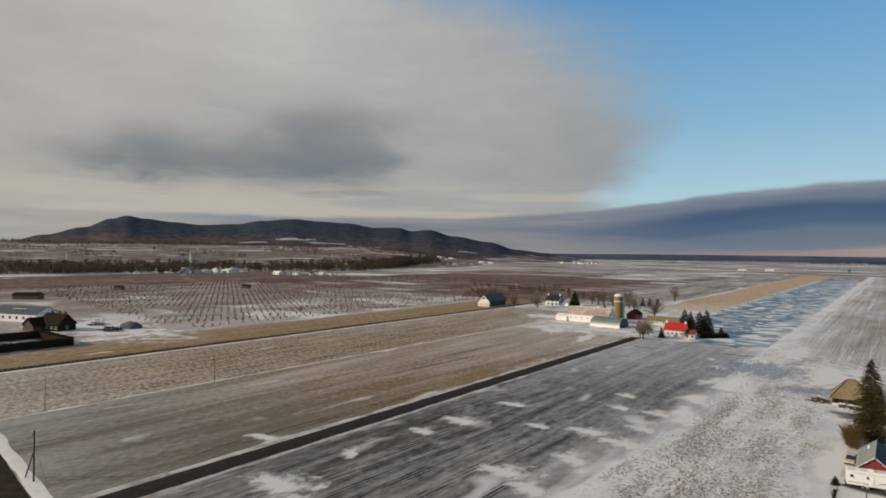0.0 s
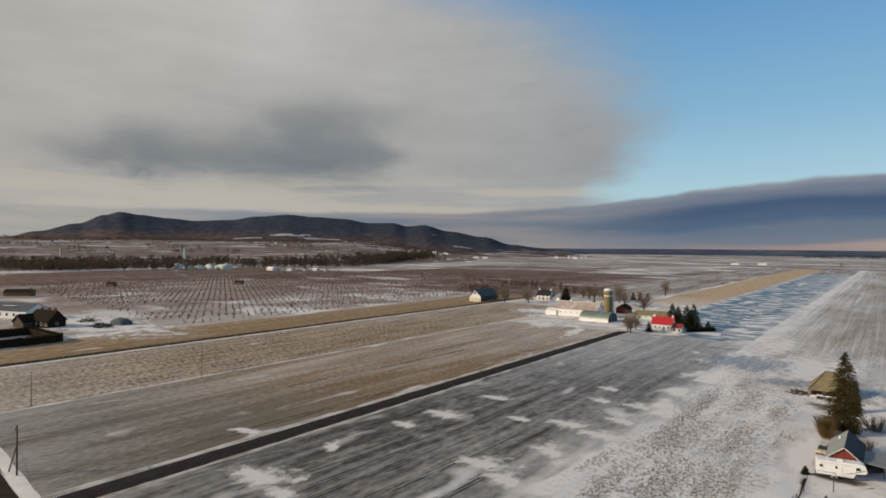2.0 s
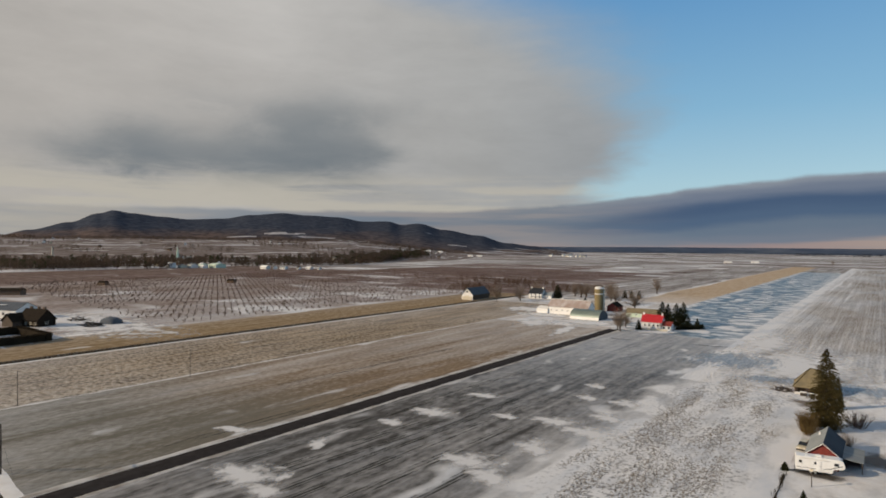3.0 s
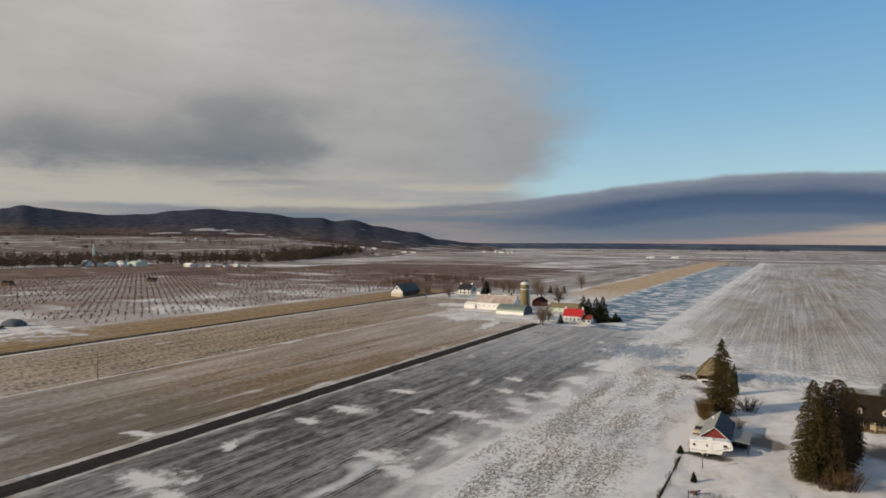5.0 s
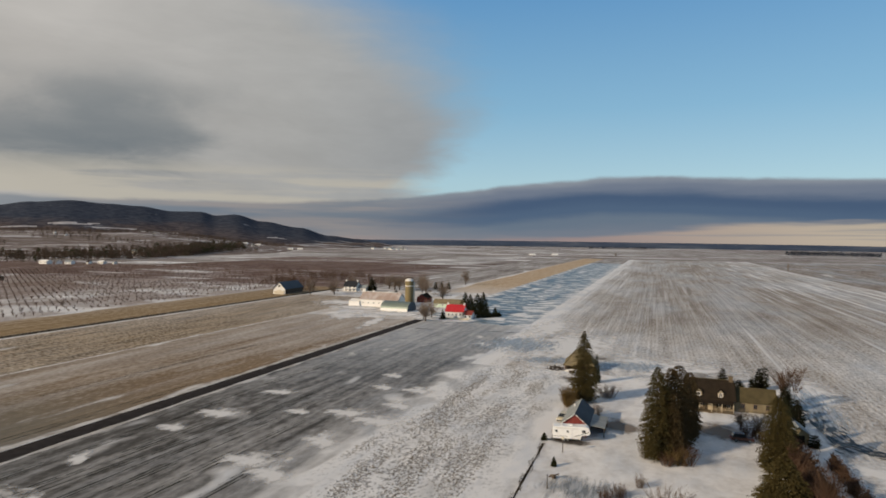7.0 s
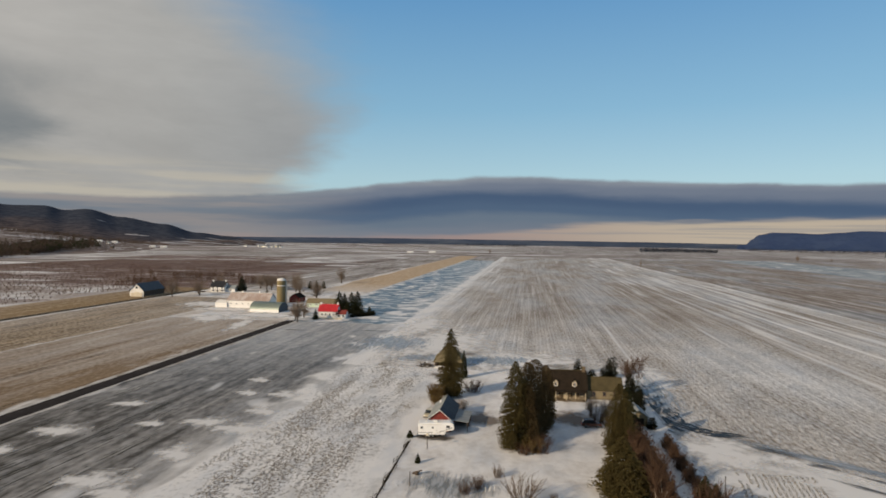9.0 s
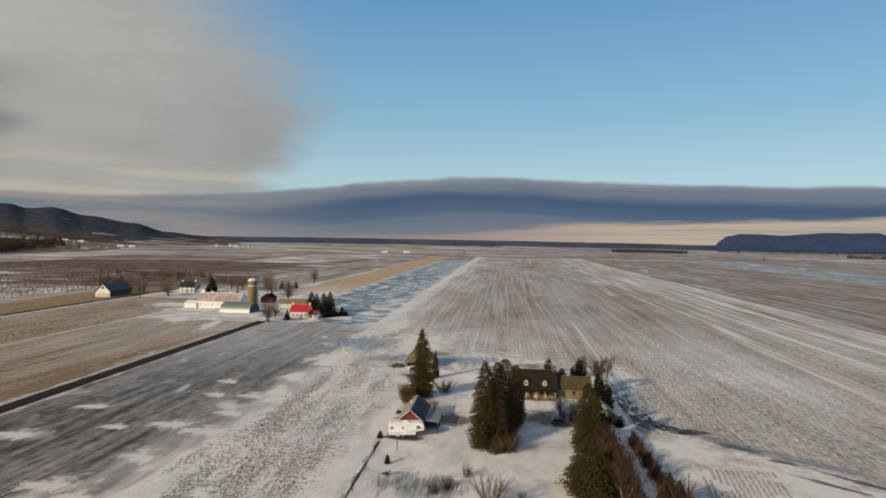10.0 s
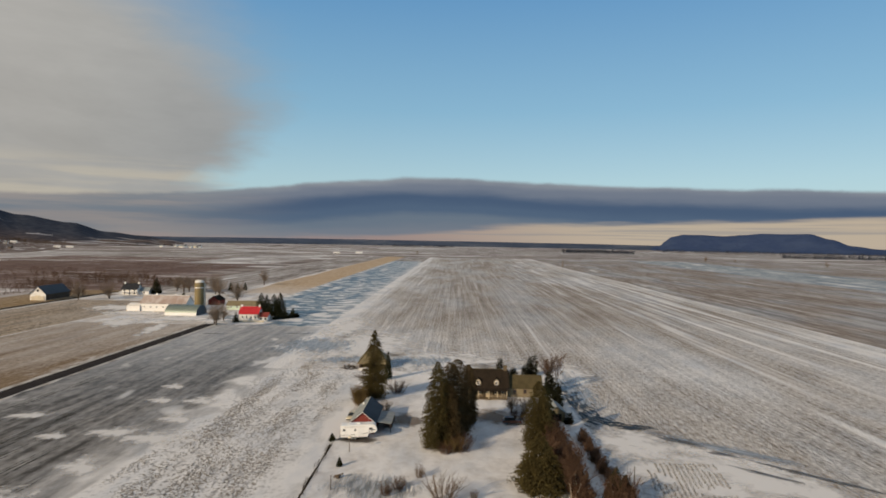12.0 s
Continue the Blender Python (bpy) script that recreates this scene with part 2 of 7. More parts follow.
def field(name, soil, crop, dust=0.3, drift=0.0, tint=None, patch=(1 / 14, 1 / 40), fine=(1 / 1.2, 1 / 3.5), line=(1 / 1.1, 1 / 55), amp=(0.7, 0.6, 0.5), bands=None, warp=8.0,
          sharp=0.05, gloss=0.9, clods=None, rise=None, big_detail=2.5, tint_y=None, lw=0.4, twist=0.5, mottle=None, drills=None, relief=0.45):
    """Open ground in winter: soil and stubble, thinly dusted with snow (dust), with blown drifts on top (drift). amp: how much fine grain, long
    lines and wide patches move the dusting. bands: (x, dust, drift) across the strip; rise: (y, more dust) along it; clods: x-range of dark specks."""
    m = bpy.data.materials.new(name)
    m.use_nodes = True
    nt = m.node_tree
    bsdf = nt.nodes["Principled BSDF"]
    co = nt.nodes.new("ShaderNodeTexCoord").outputs["Object"]
    big = noise_tex(nt, stretched(nt, co, patch[0], patch[1], 1), 1.0, big_detail, 0.5, twist)
    thin = noise_tex(nt, stretched(nt, co, fine[0], fine[1], 1), 1.0, 4, 0.6)
    lines = noise_tex(nt, stretched(nt, co, line[0], line[1], 1), 1.0, 3, 0.55)
    wide = noise_tex(nt, stretched(nt, co, 1 / 45, 1 / 150, 1), 1.0, 3)
    half = lambda v: maths(nt, "SUBTRACT", v, 0.5)
    grain = maths(nt, "ADD", maths(nt, "MULTIPLY", thin, 1 - lw), maths(nt, "MULTIPLY", lines, lw))
    ground = mix(nt, step_soft(nt, grain, 0.34, 0.66), soil, crop)
    if tint:
        where = step_soft(nt, wide, 0.45, 0.62)
        if tint_y:
            where = step_soft(nt, maths(nt, "ADD", node(nt, "ShaderNodeSeparateXYZ", co).outputs[1], maths(nt, "MULTIPLY", half(wide), 90.0)), *tint_y)
        ground = mix(nt, maths(nt, "MULTIPLY", where, 0.8), ground, tint)
    x, y, _ = node(nt, "ShaderNodeSeparateXYZ", co).outputs
    level, share, xx = dust, drift, x
    if bands:
        lo, hi = bands[0][0], bands[-1][0]
        xx = maths(nt, "ADD", x, maths(nt, "MULTIPLY", half(big), warp * 2))
        pos = maths(nt, "DIVIDE", maths(nt, "SUBTRACT", xx, float(lo)), float(hi - lo))
        level = ramp(nt, pos, [((b[0] - lo) / (hi - lo), b[1]) for b in bands])
        share = ramp(nt, pos, [((b[0] - lo) / (hi - lo), b[2]) for b in bands])
    if rise:
        lo, hi = rise[0][0], rise[-1][0]
        pos = maths(nt, "DIVIDE", maths(nt, "SUBTRACT", maths(nt, "ADD", y, maths(nt, "MULTIPLY", half(wide), 60.0)), float(lo)), float(hi - lo))
        level = maths(nt, "ADD", level, ramp(nt, pos, [((b[0] - lo) / (hi - lo), b[1]) for b in rise]))
    white = maths(nt, "ADD", level, maths(nt, "MULTIPLY", half(thin), amp[0]))
    white = maths(nt, "ADD", white, maths(nt, "MULTIPLY", half(lines), amp[1]))
    white = maths(nt, "ADD", white, maths(nt, "MULTIPLY", half(wide), amp[2]), clamp=True)
    if drills:
        sway = maths(nt, "ADD", x, maths(nt, "MULTIPLY", half(wide), 3.0))
        wave = maths(nt, "SINE", maths(nt, "MULTIPLY", sway, 2 * math.pi / drills[0]))
        wave = maths(nt, "MULTIPLY", wave, step_soft(nt, lines, 0.25, 0.7))
        white = maths(nt, "ADD", white, maths(nt, "MULTIPLY", wave, drills[1]), clamp=True)
    if mottle:
        spots = noise_tex(nt, stretched(nt, co, mottle[0], mottle[1], 1, 12.0, 5.0), 1.0, 3.5, 0.55, 0.35)
        white = maths(nt, "ADD", white, maths(nt, "MULTIPLY", half(spots), mottle[2]), clamp=True)
    limit = maths(nt, "SUBTRACT", 0.75, maths(nt, "MULTIPLY", share, 0.5))
    mask = step_soft(nt, maths(nt, "SUBTRACT", maths(nt, "ADD", big, maths(nt, "MULTIPLY", half(thin), 0.12)), limit), -sharp, sharp)
    white = maths(nt, "MAXIMUM", white, maths(nt, "MULTIPLY", mask, 0.95))
    if clods:
        speck = noise_tex(nt, stretched(nt, co, 1 / 0.8, 1 / 1.3, 1), 1.0, 2, 0.5)
        area = step_soft(nt, noise_tex(nt, stretched(nt, co, 1 / 8, 1 / 30, 1), 1.0, 3), 0.32, 0.56)
        area = maths(nt, "MULTIPLY", area, maths(nt, "MULTIPLY", step_soft(nt, xx, clods[0] - 4.0, clods[0] + 4.0), step_soft(nt, xx, clods[1] + 4.0, clods[1] - 6.0)))
        hole = maths(nt, "MULTIPLY", step_soft(nt, speck, 0.50, 0.66), maths(nt, "MULTIPLY", area, 0.68))
        white = maths(nt, "MULTIPLY", white, maths(nt, "SUBTRACT", 1.0, hole))
    packed = noise_tex(nt, stretched(nt, co, 1 / 9, 1 / 22, 1), 1.0, 4, 0.55, 0.4)
    snow = mix(nt, maths(nt, "MULTIPLY", step_soft(nt, packed, 0.42, 0.68), 0.8), SNOW, (0.575, 0.59, 0.612))
    nt.links.new(mix(nt, white, ground, snow), bsdf.inputs["Base Color"])
    nt.links.new(maths(nt, "ADD", gloss, maths(nt, "MULTIPLY", white, 0.75 - gloss)), bsdf.inputs["Roughness"])
    bsdf.inputs["Specular IOR Level"].default_value = 0.25
    bp = nt.nodes.new("ShaderNodeBump")
    bp.inputs["Strength"].default_value, bp.inputs["Distance"].default_value = relief, 0.25 + 0.25 * (relief > 0.5)
    nt.links.new(maths(nt, "ADD", maths(nt, "MULTIPLY", thin, 0.7), maths(nt, "MULTIPLY", white, 0.3)), bp.inputs["Height"])
    nt.links.new(bp.outputs[0], bsdf.inputs["Normal"])
    return m


M = {
    "drift": field("drifted_field", (0.050, 0.046, 0.041), (0.131, 0.124, 0.116), tint=(0.118, 0.136, 0.156), tint_y=(120.0, 240.0), patch=(1 / 7, 1 / 15), fine=(1 / 1.5, 1 / 3.4), line=(1 / 2.6, 1 / 70), amp=(0.45, 0.6, 0.7), sharp=0.17, lw=0.5, twist=0.3, mottle=(1 / 4, 1 / 10, 0.38),
                   bands=[(-104, 0.05, 0.08), (-80, 0.04, 0.08), (-60, 0.08, 0.10), (-53, 0.18, 0.26), (-47, 0.50, 0.52), (-42, 0.78, 0.8), (-36, 0.78, 0.7), (-16, 0.82, 0.7), (-9, 0.90, 0.9)], warp=6,
                   rise=[(60, -0.02), (170, 0.08), (300, 0.32)], clods=(-44, -15), big_detail=1.2),
    "grass": field("frozen_grass", (0.146, 0.097, 0.055), (0.268, 0.190, 0.113), tint=(0.122, 0.120, 0.099), tint_y=(150.0, 60.0), patch=(1 / 10, 1 / 26), fine=(1 / 0.9, 1 / 2.2), line=(1 / 3.5, 1 / 90), amp=(0.6, 0.4, 0.45), sharp=0.12, lw=0.36, mottle=(1 / 7, 1 / 60, 0.6),
                   bands=[(-175, 0.20, 0.10), (-168, 0.15, 0.05), (-153, 0.14, 0.02), (-147, -0.08, 0.0), (-139, 0.10, 0.02), (-124, 0.04, 0.03), (-115, -0.04, 0.03), (-111, 0.02, 0.18), (-108, 0.35, 0.5)], warp=6, rise=[(40, 0.12), (75, 0.0), (170, 0.04), (240, 0.14), (330, 0.30)]),
    "stubble": field("clumpy_stubble", (0.058, 0.038, 0.018), (0.385, 0.268, 0.138), patch=(1 / 20, 1 / 50), fine=(1 / 1.25, 1 / 1.5), line=(1 / 2.5, 1 / 30), amp=(1.2, 0.3, 0.3), relief=0.9,
                     bands=[(-241, 0.4, 0.5), (-236, 0.10, 0.1), (-210, 0.0, 0.0), (-180, 0.03, 0.0), (-173, 0.10, 0.10)], warp=2, rise=[(40, 0.32), (120, 0.12), (190, 0.10), (420, 0.24)]),
    "straw": field("pale_stubble", (0.158, 0.100, 0.041), (0.315, 0.213, 0.100), patch=(1 / 12, 1 / 70), fine=(1 / 1.6, 1 / 4), line=(1 / 2.2, 1 / 90), amp=(0.5, 0.4, 0.2),
                   bands=[(-292, 0.35, 0.5), (-284, 0.08, 0.1), (-250, 0.02, 0.0), (-242, 0.06, 0.0)], warp=3),
    "orchard": field("orchard_ground", (0.12, 0.076, 0.055), (0.23, 0.158, 0.120), 0.2, 0.25, patch=(1 / 60, 1 / 40), fine=(1 / 2.5, 1 / 4), amp=(0.7, 0.3, 0.9), sharp=0.16,
                     bands=[(-760, 0.08, 0.05), (-520, 0.14, 0.18), (-380, 0.24, 0.3), (-300, 0.32, 0.45), (-289, 0.5, 0.6)]),
    "red": field("brown_scrub_ground", (0.10, 0.058, 0.045), (0.19, 0.124, 0.096), 0.04, 0.24, patch=(1 / 150, 1 / 30), fine=(1 / 5, 1 / 5), line=(1 / 60, 1 / 14), amp=(0.7, 1.2, 0.5), sharp=0.07, lw=0.6),
    "russet": field("russet_plantation", (0.082, 0.045, 0.033), (0.155, 0.092, 0.067), 0.0, 0.10, patch=(1 / 90, 1 / 26), fine=(1 / 4, 1 / 6), line=(1 / 40, 1 / 9), amp=(0.5, 0.5, 0.5), sharp=0.06, lw=0.5),
    "lane": field("snowy_lane", (0.20, 0.16, 0.13), (0.32, 0.27, 0.23), 0.55, 0.6, patch=(1 / 30, 1 / 60), fine=(1 / 6, 1 / 8), line=(1 / 12, 1 / 60), amp=(0.6, 0.8, 0.6), sharp=0.1),
    "pale": field("pale_snow_field", (0.165, 0.140, 0.128), (0.27, 0.238, 0.22), 0.28, 0.40, patch=(1 / 120, 1 / 60), fine=(1 / 12, 1 / 14), line=(1 / 60, 1 / 24), amp=(0.6, 0.9, 0.8), sharp=0.12),
    "far": field("distant_fields", (0.105, 0.078, 0.066), (0.23, 0.182, 0.152), 0.13, 0.36, patch=(1 / 420, 1 / 95), fine=(1 / 30, 1 / 30), line=(1 / 160, 1 / 30), amp=(0.5, 0.9, 0.7), sharp=0.05, lw=0.7),
    "gold": field("golden_stubble", (0.38, 0.262, 0.148), (0.50, 0.372, 0.228), patch=(1 / 18, 1 / 120), fine=(1 / 2, 1 / 12), amp=(0.3, 0.3, 0.2),
                  bands=[(-158, 0.3, 0.4), (-148, 0.03, 0.0), (-112, 0.03, 0.0), (-104, 0.3, 0.4)], warp=3, rise=[(470, 0.4), (560, 0.04), (1500, 0.0)]),
    "ice": field("ice_sheet", (0.035, 0.080, 0.115), (0.095, 0.175, 0.235), patch=(1 / 13, 1 / 7), fine=(1 / 4, 1 / 4), line=(1 / 14, 1 / 6), amp=(0.6, 1.3, 0.4), sharp=0.05, gloss=0.45,
                 bands=[(-106, 0.30, 0.5), (-98, 0.04, 0.40), (-60, 0.06, 0.45), (-49, 0.40, 0.5), (-42, 0.85, 0.8)], warp=2, rise=[(300, 0.15), (380, 0.0), (1500, 0.0)]),
    "wide": field("striped_field", (0.190, 0.158, 0.126), (0.300, 0.255, 0.208), tint=(0.200, 0.208, 0.222), patch=(1 / 4.2, 1 / 190), fine=(1 / 0.8, 1 / 2.4), line=(1 / 2.3, 1 / 160), amp=(1.9, 0.9, 1.1), drills=(1.55, 0.11), mottle=(1 / 16, 1 / 30, 0.6), relief=0.85, sharp=0.14, lw=0.5,
                  bands=[(-44, 0.9, 0.8), (-34, 0.5, 0.4), (0, 0.31, 0.10), (60, 0.26, 0.12), (120, 0.22, 0.36), (150, 0.24, 0.46), (180, 0.26, 0.46), (194, 0.5, 0.5), (203, 0.6, 0.5)], warp=5,
                  rise=[(60, 0.22), (150, 0.16), (205, 0.30), (260, 0.22), (350, -0.02), (1500, -0.07)]),
    "grey": field("grey_snow_field", (0.145, 0.120, 0.102), (0.225, 0.193, 0.168), 0.21, 0.20, patch=(1 / 18, 1 / 130), fine=(1 / 3, 1 / 24), line=(1 / 5, 1 / 150), amp=(0.8, 1.3, 0.9), sharp=0.1),
    "brown": field("brown_field", (0.165, 0.130, 0.102), (0.240, 0.194, 0.156), tint=(0.16, 0.168, 0.180), dust=0.14, drift=0.12, patch=(1 / 14, 1 / 150), fine=(1 / 2.5, 1 / 20), line=(1 / 5, 1 / 150), amp=(0.8, 1.2, 0.8), sharp=0.12),
    "blue": field("blue_snow_field", (0.16, 0.205, 0.24), (0.25, 0.285, 0.31), 0.14, 0.26, patch=(1 / 26, 1 / 90), fine=(1 / 4, 1 / 14), line=(1 / 12, 1 / 60), amp=(0.8, 1.3, 0.7), sharp=0.1),
    "yard": field("yard_snow", (0.22, 0.18, 0.14), (0.32, 0.27, 0.22), 0.86, 0.4, patch=(1 / 9, 1 / 9), fine=(1 / 1.5, 1 / 1.8), line=(1 / 5, 1 / 7), amp=(0.5, 1.0, 1.0), sharp=0.15, mottle=(1 / 5, 1 / 7, 0.6)),
    "farmyard": field("farm_yard", (0.27, 0.205, 0.145), (0.37, 0.295, 0.215), 0.58, 0.5, patch=(1 / 16, 1 / 18), fine=(1 / 1.6, 1 / 5), line=(1 / 3, 1 / 40), amp=(0.5, 0.5, 0.5), sharp=0.1, mottle=(1 / 14, 1 / 20, 1.0)),
    "near": field("near_snow", (0.17, 0.14, 0.10), (0.29, 0.235, 0.175), 0.66, 0.5, patch=(1 / 14, 1 / 20), fine=(1 / 1.2, 1 / 3.5), line=(1 / 0.9, 1 / 40), amp=(0.7, 0.9, 0.6), sharp=0.14),
    "asphalt": material("asphalt", (0.030, 0.026, 0.025), 0.95, scale=0.4, fine=6, tint=(0.044, 0.039, 0.037), spec=0.05),
    "bank": material("snow_bank", (0.78, 0.755, 0.72), 0.7, scale=0.25, fine=2.0, tint=(0.66, 0.62, 0.57), vary=0.2, bump=0.25),
    "verge": material("dirty_snow", (0.56, 0.535, 0.50), 0.8, scale=0.14, fine=1.2, tint=(0.25, 0.215, 0.175), vary=0.3, bump=0.3),
    "ditch": material("ditch_weeds", (0.028, 0.023, 0.017), 0.95, scale=0.4, fine=3, tint=(0.055, 0.043, 0.03), spec=0.05),
    # far woods with blue distance haze and cloud shadow put into the colour
    "haze": material("hazed_woods", (0.036, 0.057, 0.118), 1.0, scale=0.008, fine=0.04, tint=(0.048, 0.071, 0.132), vary=0.4, bump=0, spec=0.0),
    "slope": field("slope_fields", (0.085, 0.058, 0.047), (0.165, 0.118, 0.094), 0.04, 0.23, patch=(1 / 260, 1 / 90), fine=(1 / 30, 1 / 30), line=(1 / 120, 1 / 40), amp=(0.3, 0.4, 0.3), sharp=0.06),
    # blue distance haze mixed into the base colour of the horizon plain
    "plainhaze": material("haze_tinted_plain", (0.055, 0.074, 0.115), 1.0, scale=0.004, fine=0.012, tint=(0.11, 0.13, 0.165), vary=0.5, bump=0, spec=0.0, stretch=(1, 1, 6)),
    "snowfield": material("open_snow", (0.46, 0.44, 0.44), 0.8, scale=0.012, fine=0.06, tint=(0.24, 0.21, 0.20), bump=0),
    "needles": foliage("spruce_needles", (0.050, 0.042, 0.016), (0.170, 0.134, 0.054)),
    "cedar": foliage("cedar_scales", (0.024, 0.028, 0.015), (0.080, 0.082, 0.038)),
    "twigs": foliage("bare_twigs", (0.14, 0.104, 0.074), (0.29, 0.215, 0.155)),
    "haze_twigs": foliage("fine_bare_twigs", (0.20, 0.155, 0.120), (0.40, 0.32, 0.25)),
    "orchard_twigs": foliage("orchard_twigs", (0.14, 0.097, 0.079), (0.29, 0.208, 0.170)),
    "redtwigs": foliage("reddish_twigs", (0.065, 0.039, 0.027), (0.20, 0.122, 0.078)),
    "ochre": foliage("ochre_twigs", (0.13, 0.085, 0.035), (0.30, 0.21, 0.09)),
    "larch": foliage("brown_green_needles", (0.046, 0.034, 0.016), (0.170, 0.120, 0.060)),
    "hedge": foliage("winter_hedge", (0.018, 0.013, 0.009), (0.060, 0.045, 0.028)),
    "topiary": foliage("dark_cedar_scales", (0.014, 0.016, 0.009), (0.042, 0.042, 0.022)),
    "woodland": foliage("far_woodland", (0.042, 0.032, 0.025), (0.175, 0.126, 0.092)),
    # far trees: haze painted in as a blue-grey needle colour
    "farwood": foliage("hazed_distant_woods", (0.026, 0.031, 0.042), (0.066, 0.072, 0.088)),
    "clod": foliage("dark_stalks", (0.22, 0.20, 0.176), (0.46, 0.425, 0.375)),
    "bark": material("bark", (0.10, 0.075, 0.055), 0.95, scale=2, fine=14, stretch=(1, 1, 0.25)),
    "pale_bark": material("pale_bark", (0.42, 0.36, 0.29), 0.9, scale=2, fine=10, stretch=(1, 1, 0.4)),
    "pole": material("weathered_pole", (0.075, 0.062, 0.052), 0.9, scale=1, fine=12, stretch=(1, 1, 0.15)),
    "white": material("white_siding", (0.78, 0.76, 0.72), 0.7, vary=0.1, scale=0.4, tint=(0.68, 0.65, 0.60), fine=8, stretch=(0.2, 0.2, 3)),
    "white_gloss": material("white_panel", (0.80, 0.79, 0.76), 0.35, vary=0.06, scale=0.5, tint=(0.72, 0.70, 0.66), bump=0.02, spec=0.5),
    "cream": material("cream_boards", (0.62, 0.55, 0.42), 0.8, scale=0.5, tint=(0.52, 0.45, 0.34), stretch=(3, 3, 0.3)),
    "redmetal": material("red_metal_roof", (0.50, 0.025, 0.030), 0.45, 0.1, scale=0.4, tint=(0.40, 0.02, 0.025), stretch=(3, 0.3, 1), spec=0.5),
    "redwood": material("red_boards", (0.21, 0.04, 0.03), 0.8, scale=0.8, tint=(0.15, 0.03, 0.024), stretch=(4, 4, 0.4)),
    "greyroof": material("grey_metal_roof", (0.25, 0.265, 0.262), 0.7, 0.0, scale=0.3, tint=(0.19, 0.205, 0.21), stretch=(3, 0.4, 1), spec=0.2),
    "slate": material("blue_grey_roof", (0.085, 0.097, 0.112), 0.75, 0.0, scale=0.4, tint=(0.062, 0.07, 0.083), stretch=(2, 0.5, 1), spec=0.2),
    "greenmetal": material("green_metal_sheet", (0.19, 0.235, 0.20), 0.45, 0.3, scale=0.3, tint=(0.25, 0.285, 0.25), stretch=(0.3, 1, 1), spec=0.5),
    "shingle": material("brown_shingles", (0.027, 0.020, 0.014), 0.9, scale=0.8, fine=9, tint=(0.018, 0.014, 0.010), spec=0.05),
    "wingroof": material("worn_brown_roof", (0.088, 0.070, 0.036), 0.9, scale=0.5, fine=7, tint=(0.064, 0.052, 0.028), spec=0.05),
    "ochrewall": material("weathered_ochre_boards", (0.205, 0.168, 0.102), 0.85, scale=0.8, fine=8, tint=(0.15, 0.12, 0.072), stretch=(1, 1, 0.3)),
    "olive": material("weathered_olive_roof", (0.24, 0.19, 0.105), 0.85, scale=0.4, fine=5, tint=(0.17, 0.14, 0.085)),
    "rust": material("rusty_sheet_roof", (0.33, 0.25, 0.21), 0.7, 0.1, scale=0.25, fine=3, tint=(0.50, 0.45, 0.42), stretch=(1, 0.3, 1)),
    "stone": material("field_stone", (0.15, 0.112, 0.068), 0.9, scale=1.8, fine=4, tint=(0.10, 0.075, 0.046), vary=0.5, bump=0.5),
    "brownwall": material("brown_brick", (0.16, 0.105, 0.07), 0.9, scale=1.0, fine=7, tint=(0.12, 0.08, 0.055)),
    "concrete": material("silo_staves", (0.225, 0.180, 0.092), 0.85, scale=0.35, fine=3, tint=(0.20, 0.145, 0.06), stretch=(1, 1, 0.5)),
    "trim": material("cream_trim", (0.52, 0.43, 0.29), 0.6, scale=1, vary=0.1),
    "darkmetal": material("dark_metal", (0.035, 0.036, 0.04), 0.45, 0.4, scale=1, spec=0.5),
    "rubber": material("rubber", (0.02, 0.02, 0.02), 0.85),
    "carred": material("dark_red_paint", (0.085, 0.028, 0.020), 0.25, 0.2, vary=0.1, bump=0, spec=0.6),
    "caryellow": material("yellow_paint", (0.62, 0.56, 0.40), 0.3, 0.0, vary=0.08, bump=0, spec=0.6),
    "greenpaint": material("pale_green_sheet", (0.52, 0.62, 0.48), 0.6, scale=0.2, tint=(0.6, 0.66, 0.55)),
}


def glass_mat():
    m = bpy.data.materials.new("window_glass")
    m.use_nodes = True
    b = m.node_tree.nodes["Principled BSDF"]
    b.inputs["Base Color"].default_value = (0.02, 0.024, 0.028, 1)
    b.inputs["Roughness"].default_value = 0.08
    b.inputs["Specular IOR Level"].default_value = 0.6
    return m


M["glass"] = glass_mat()


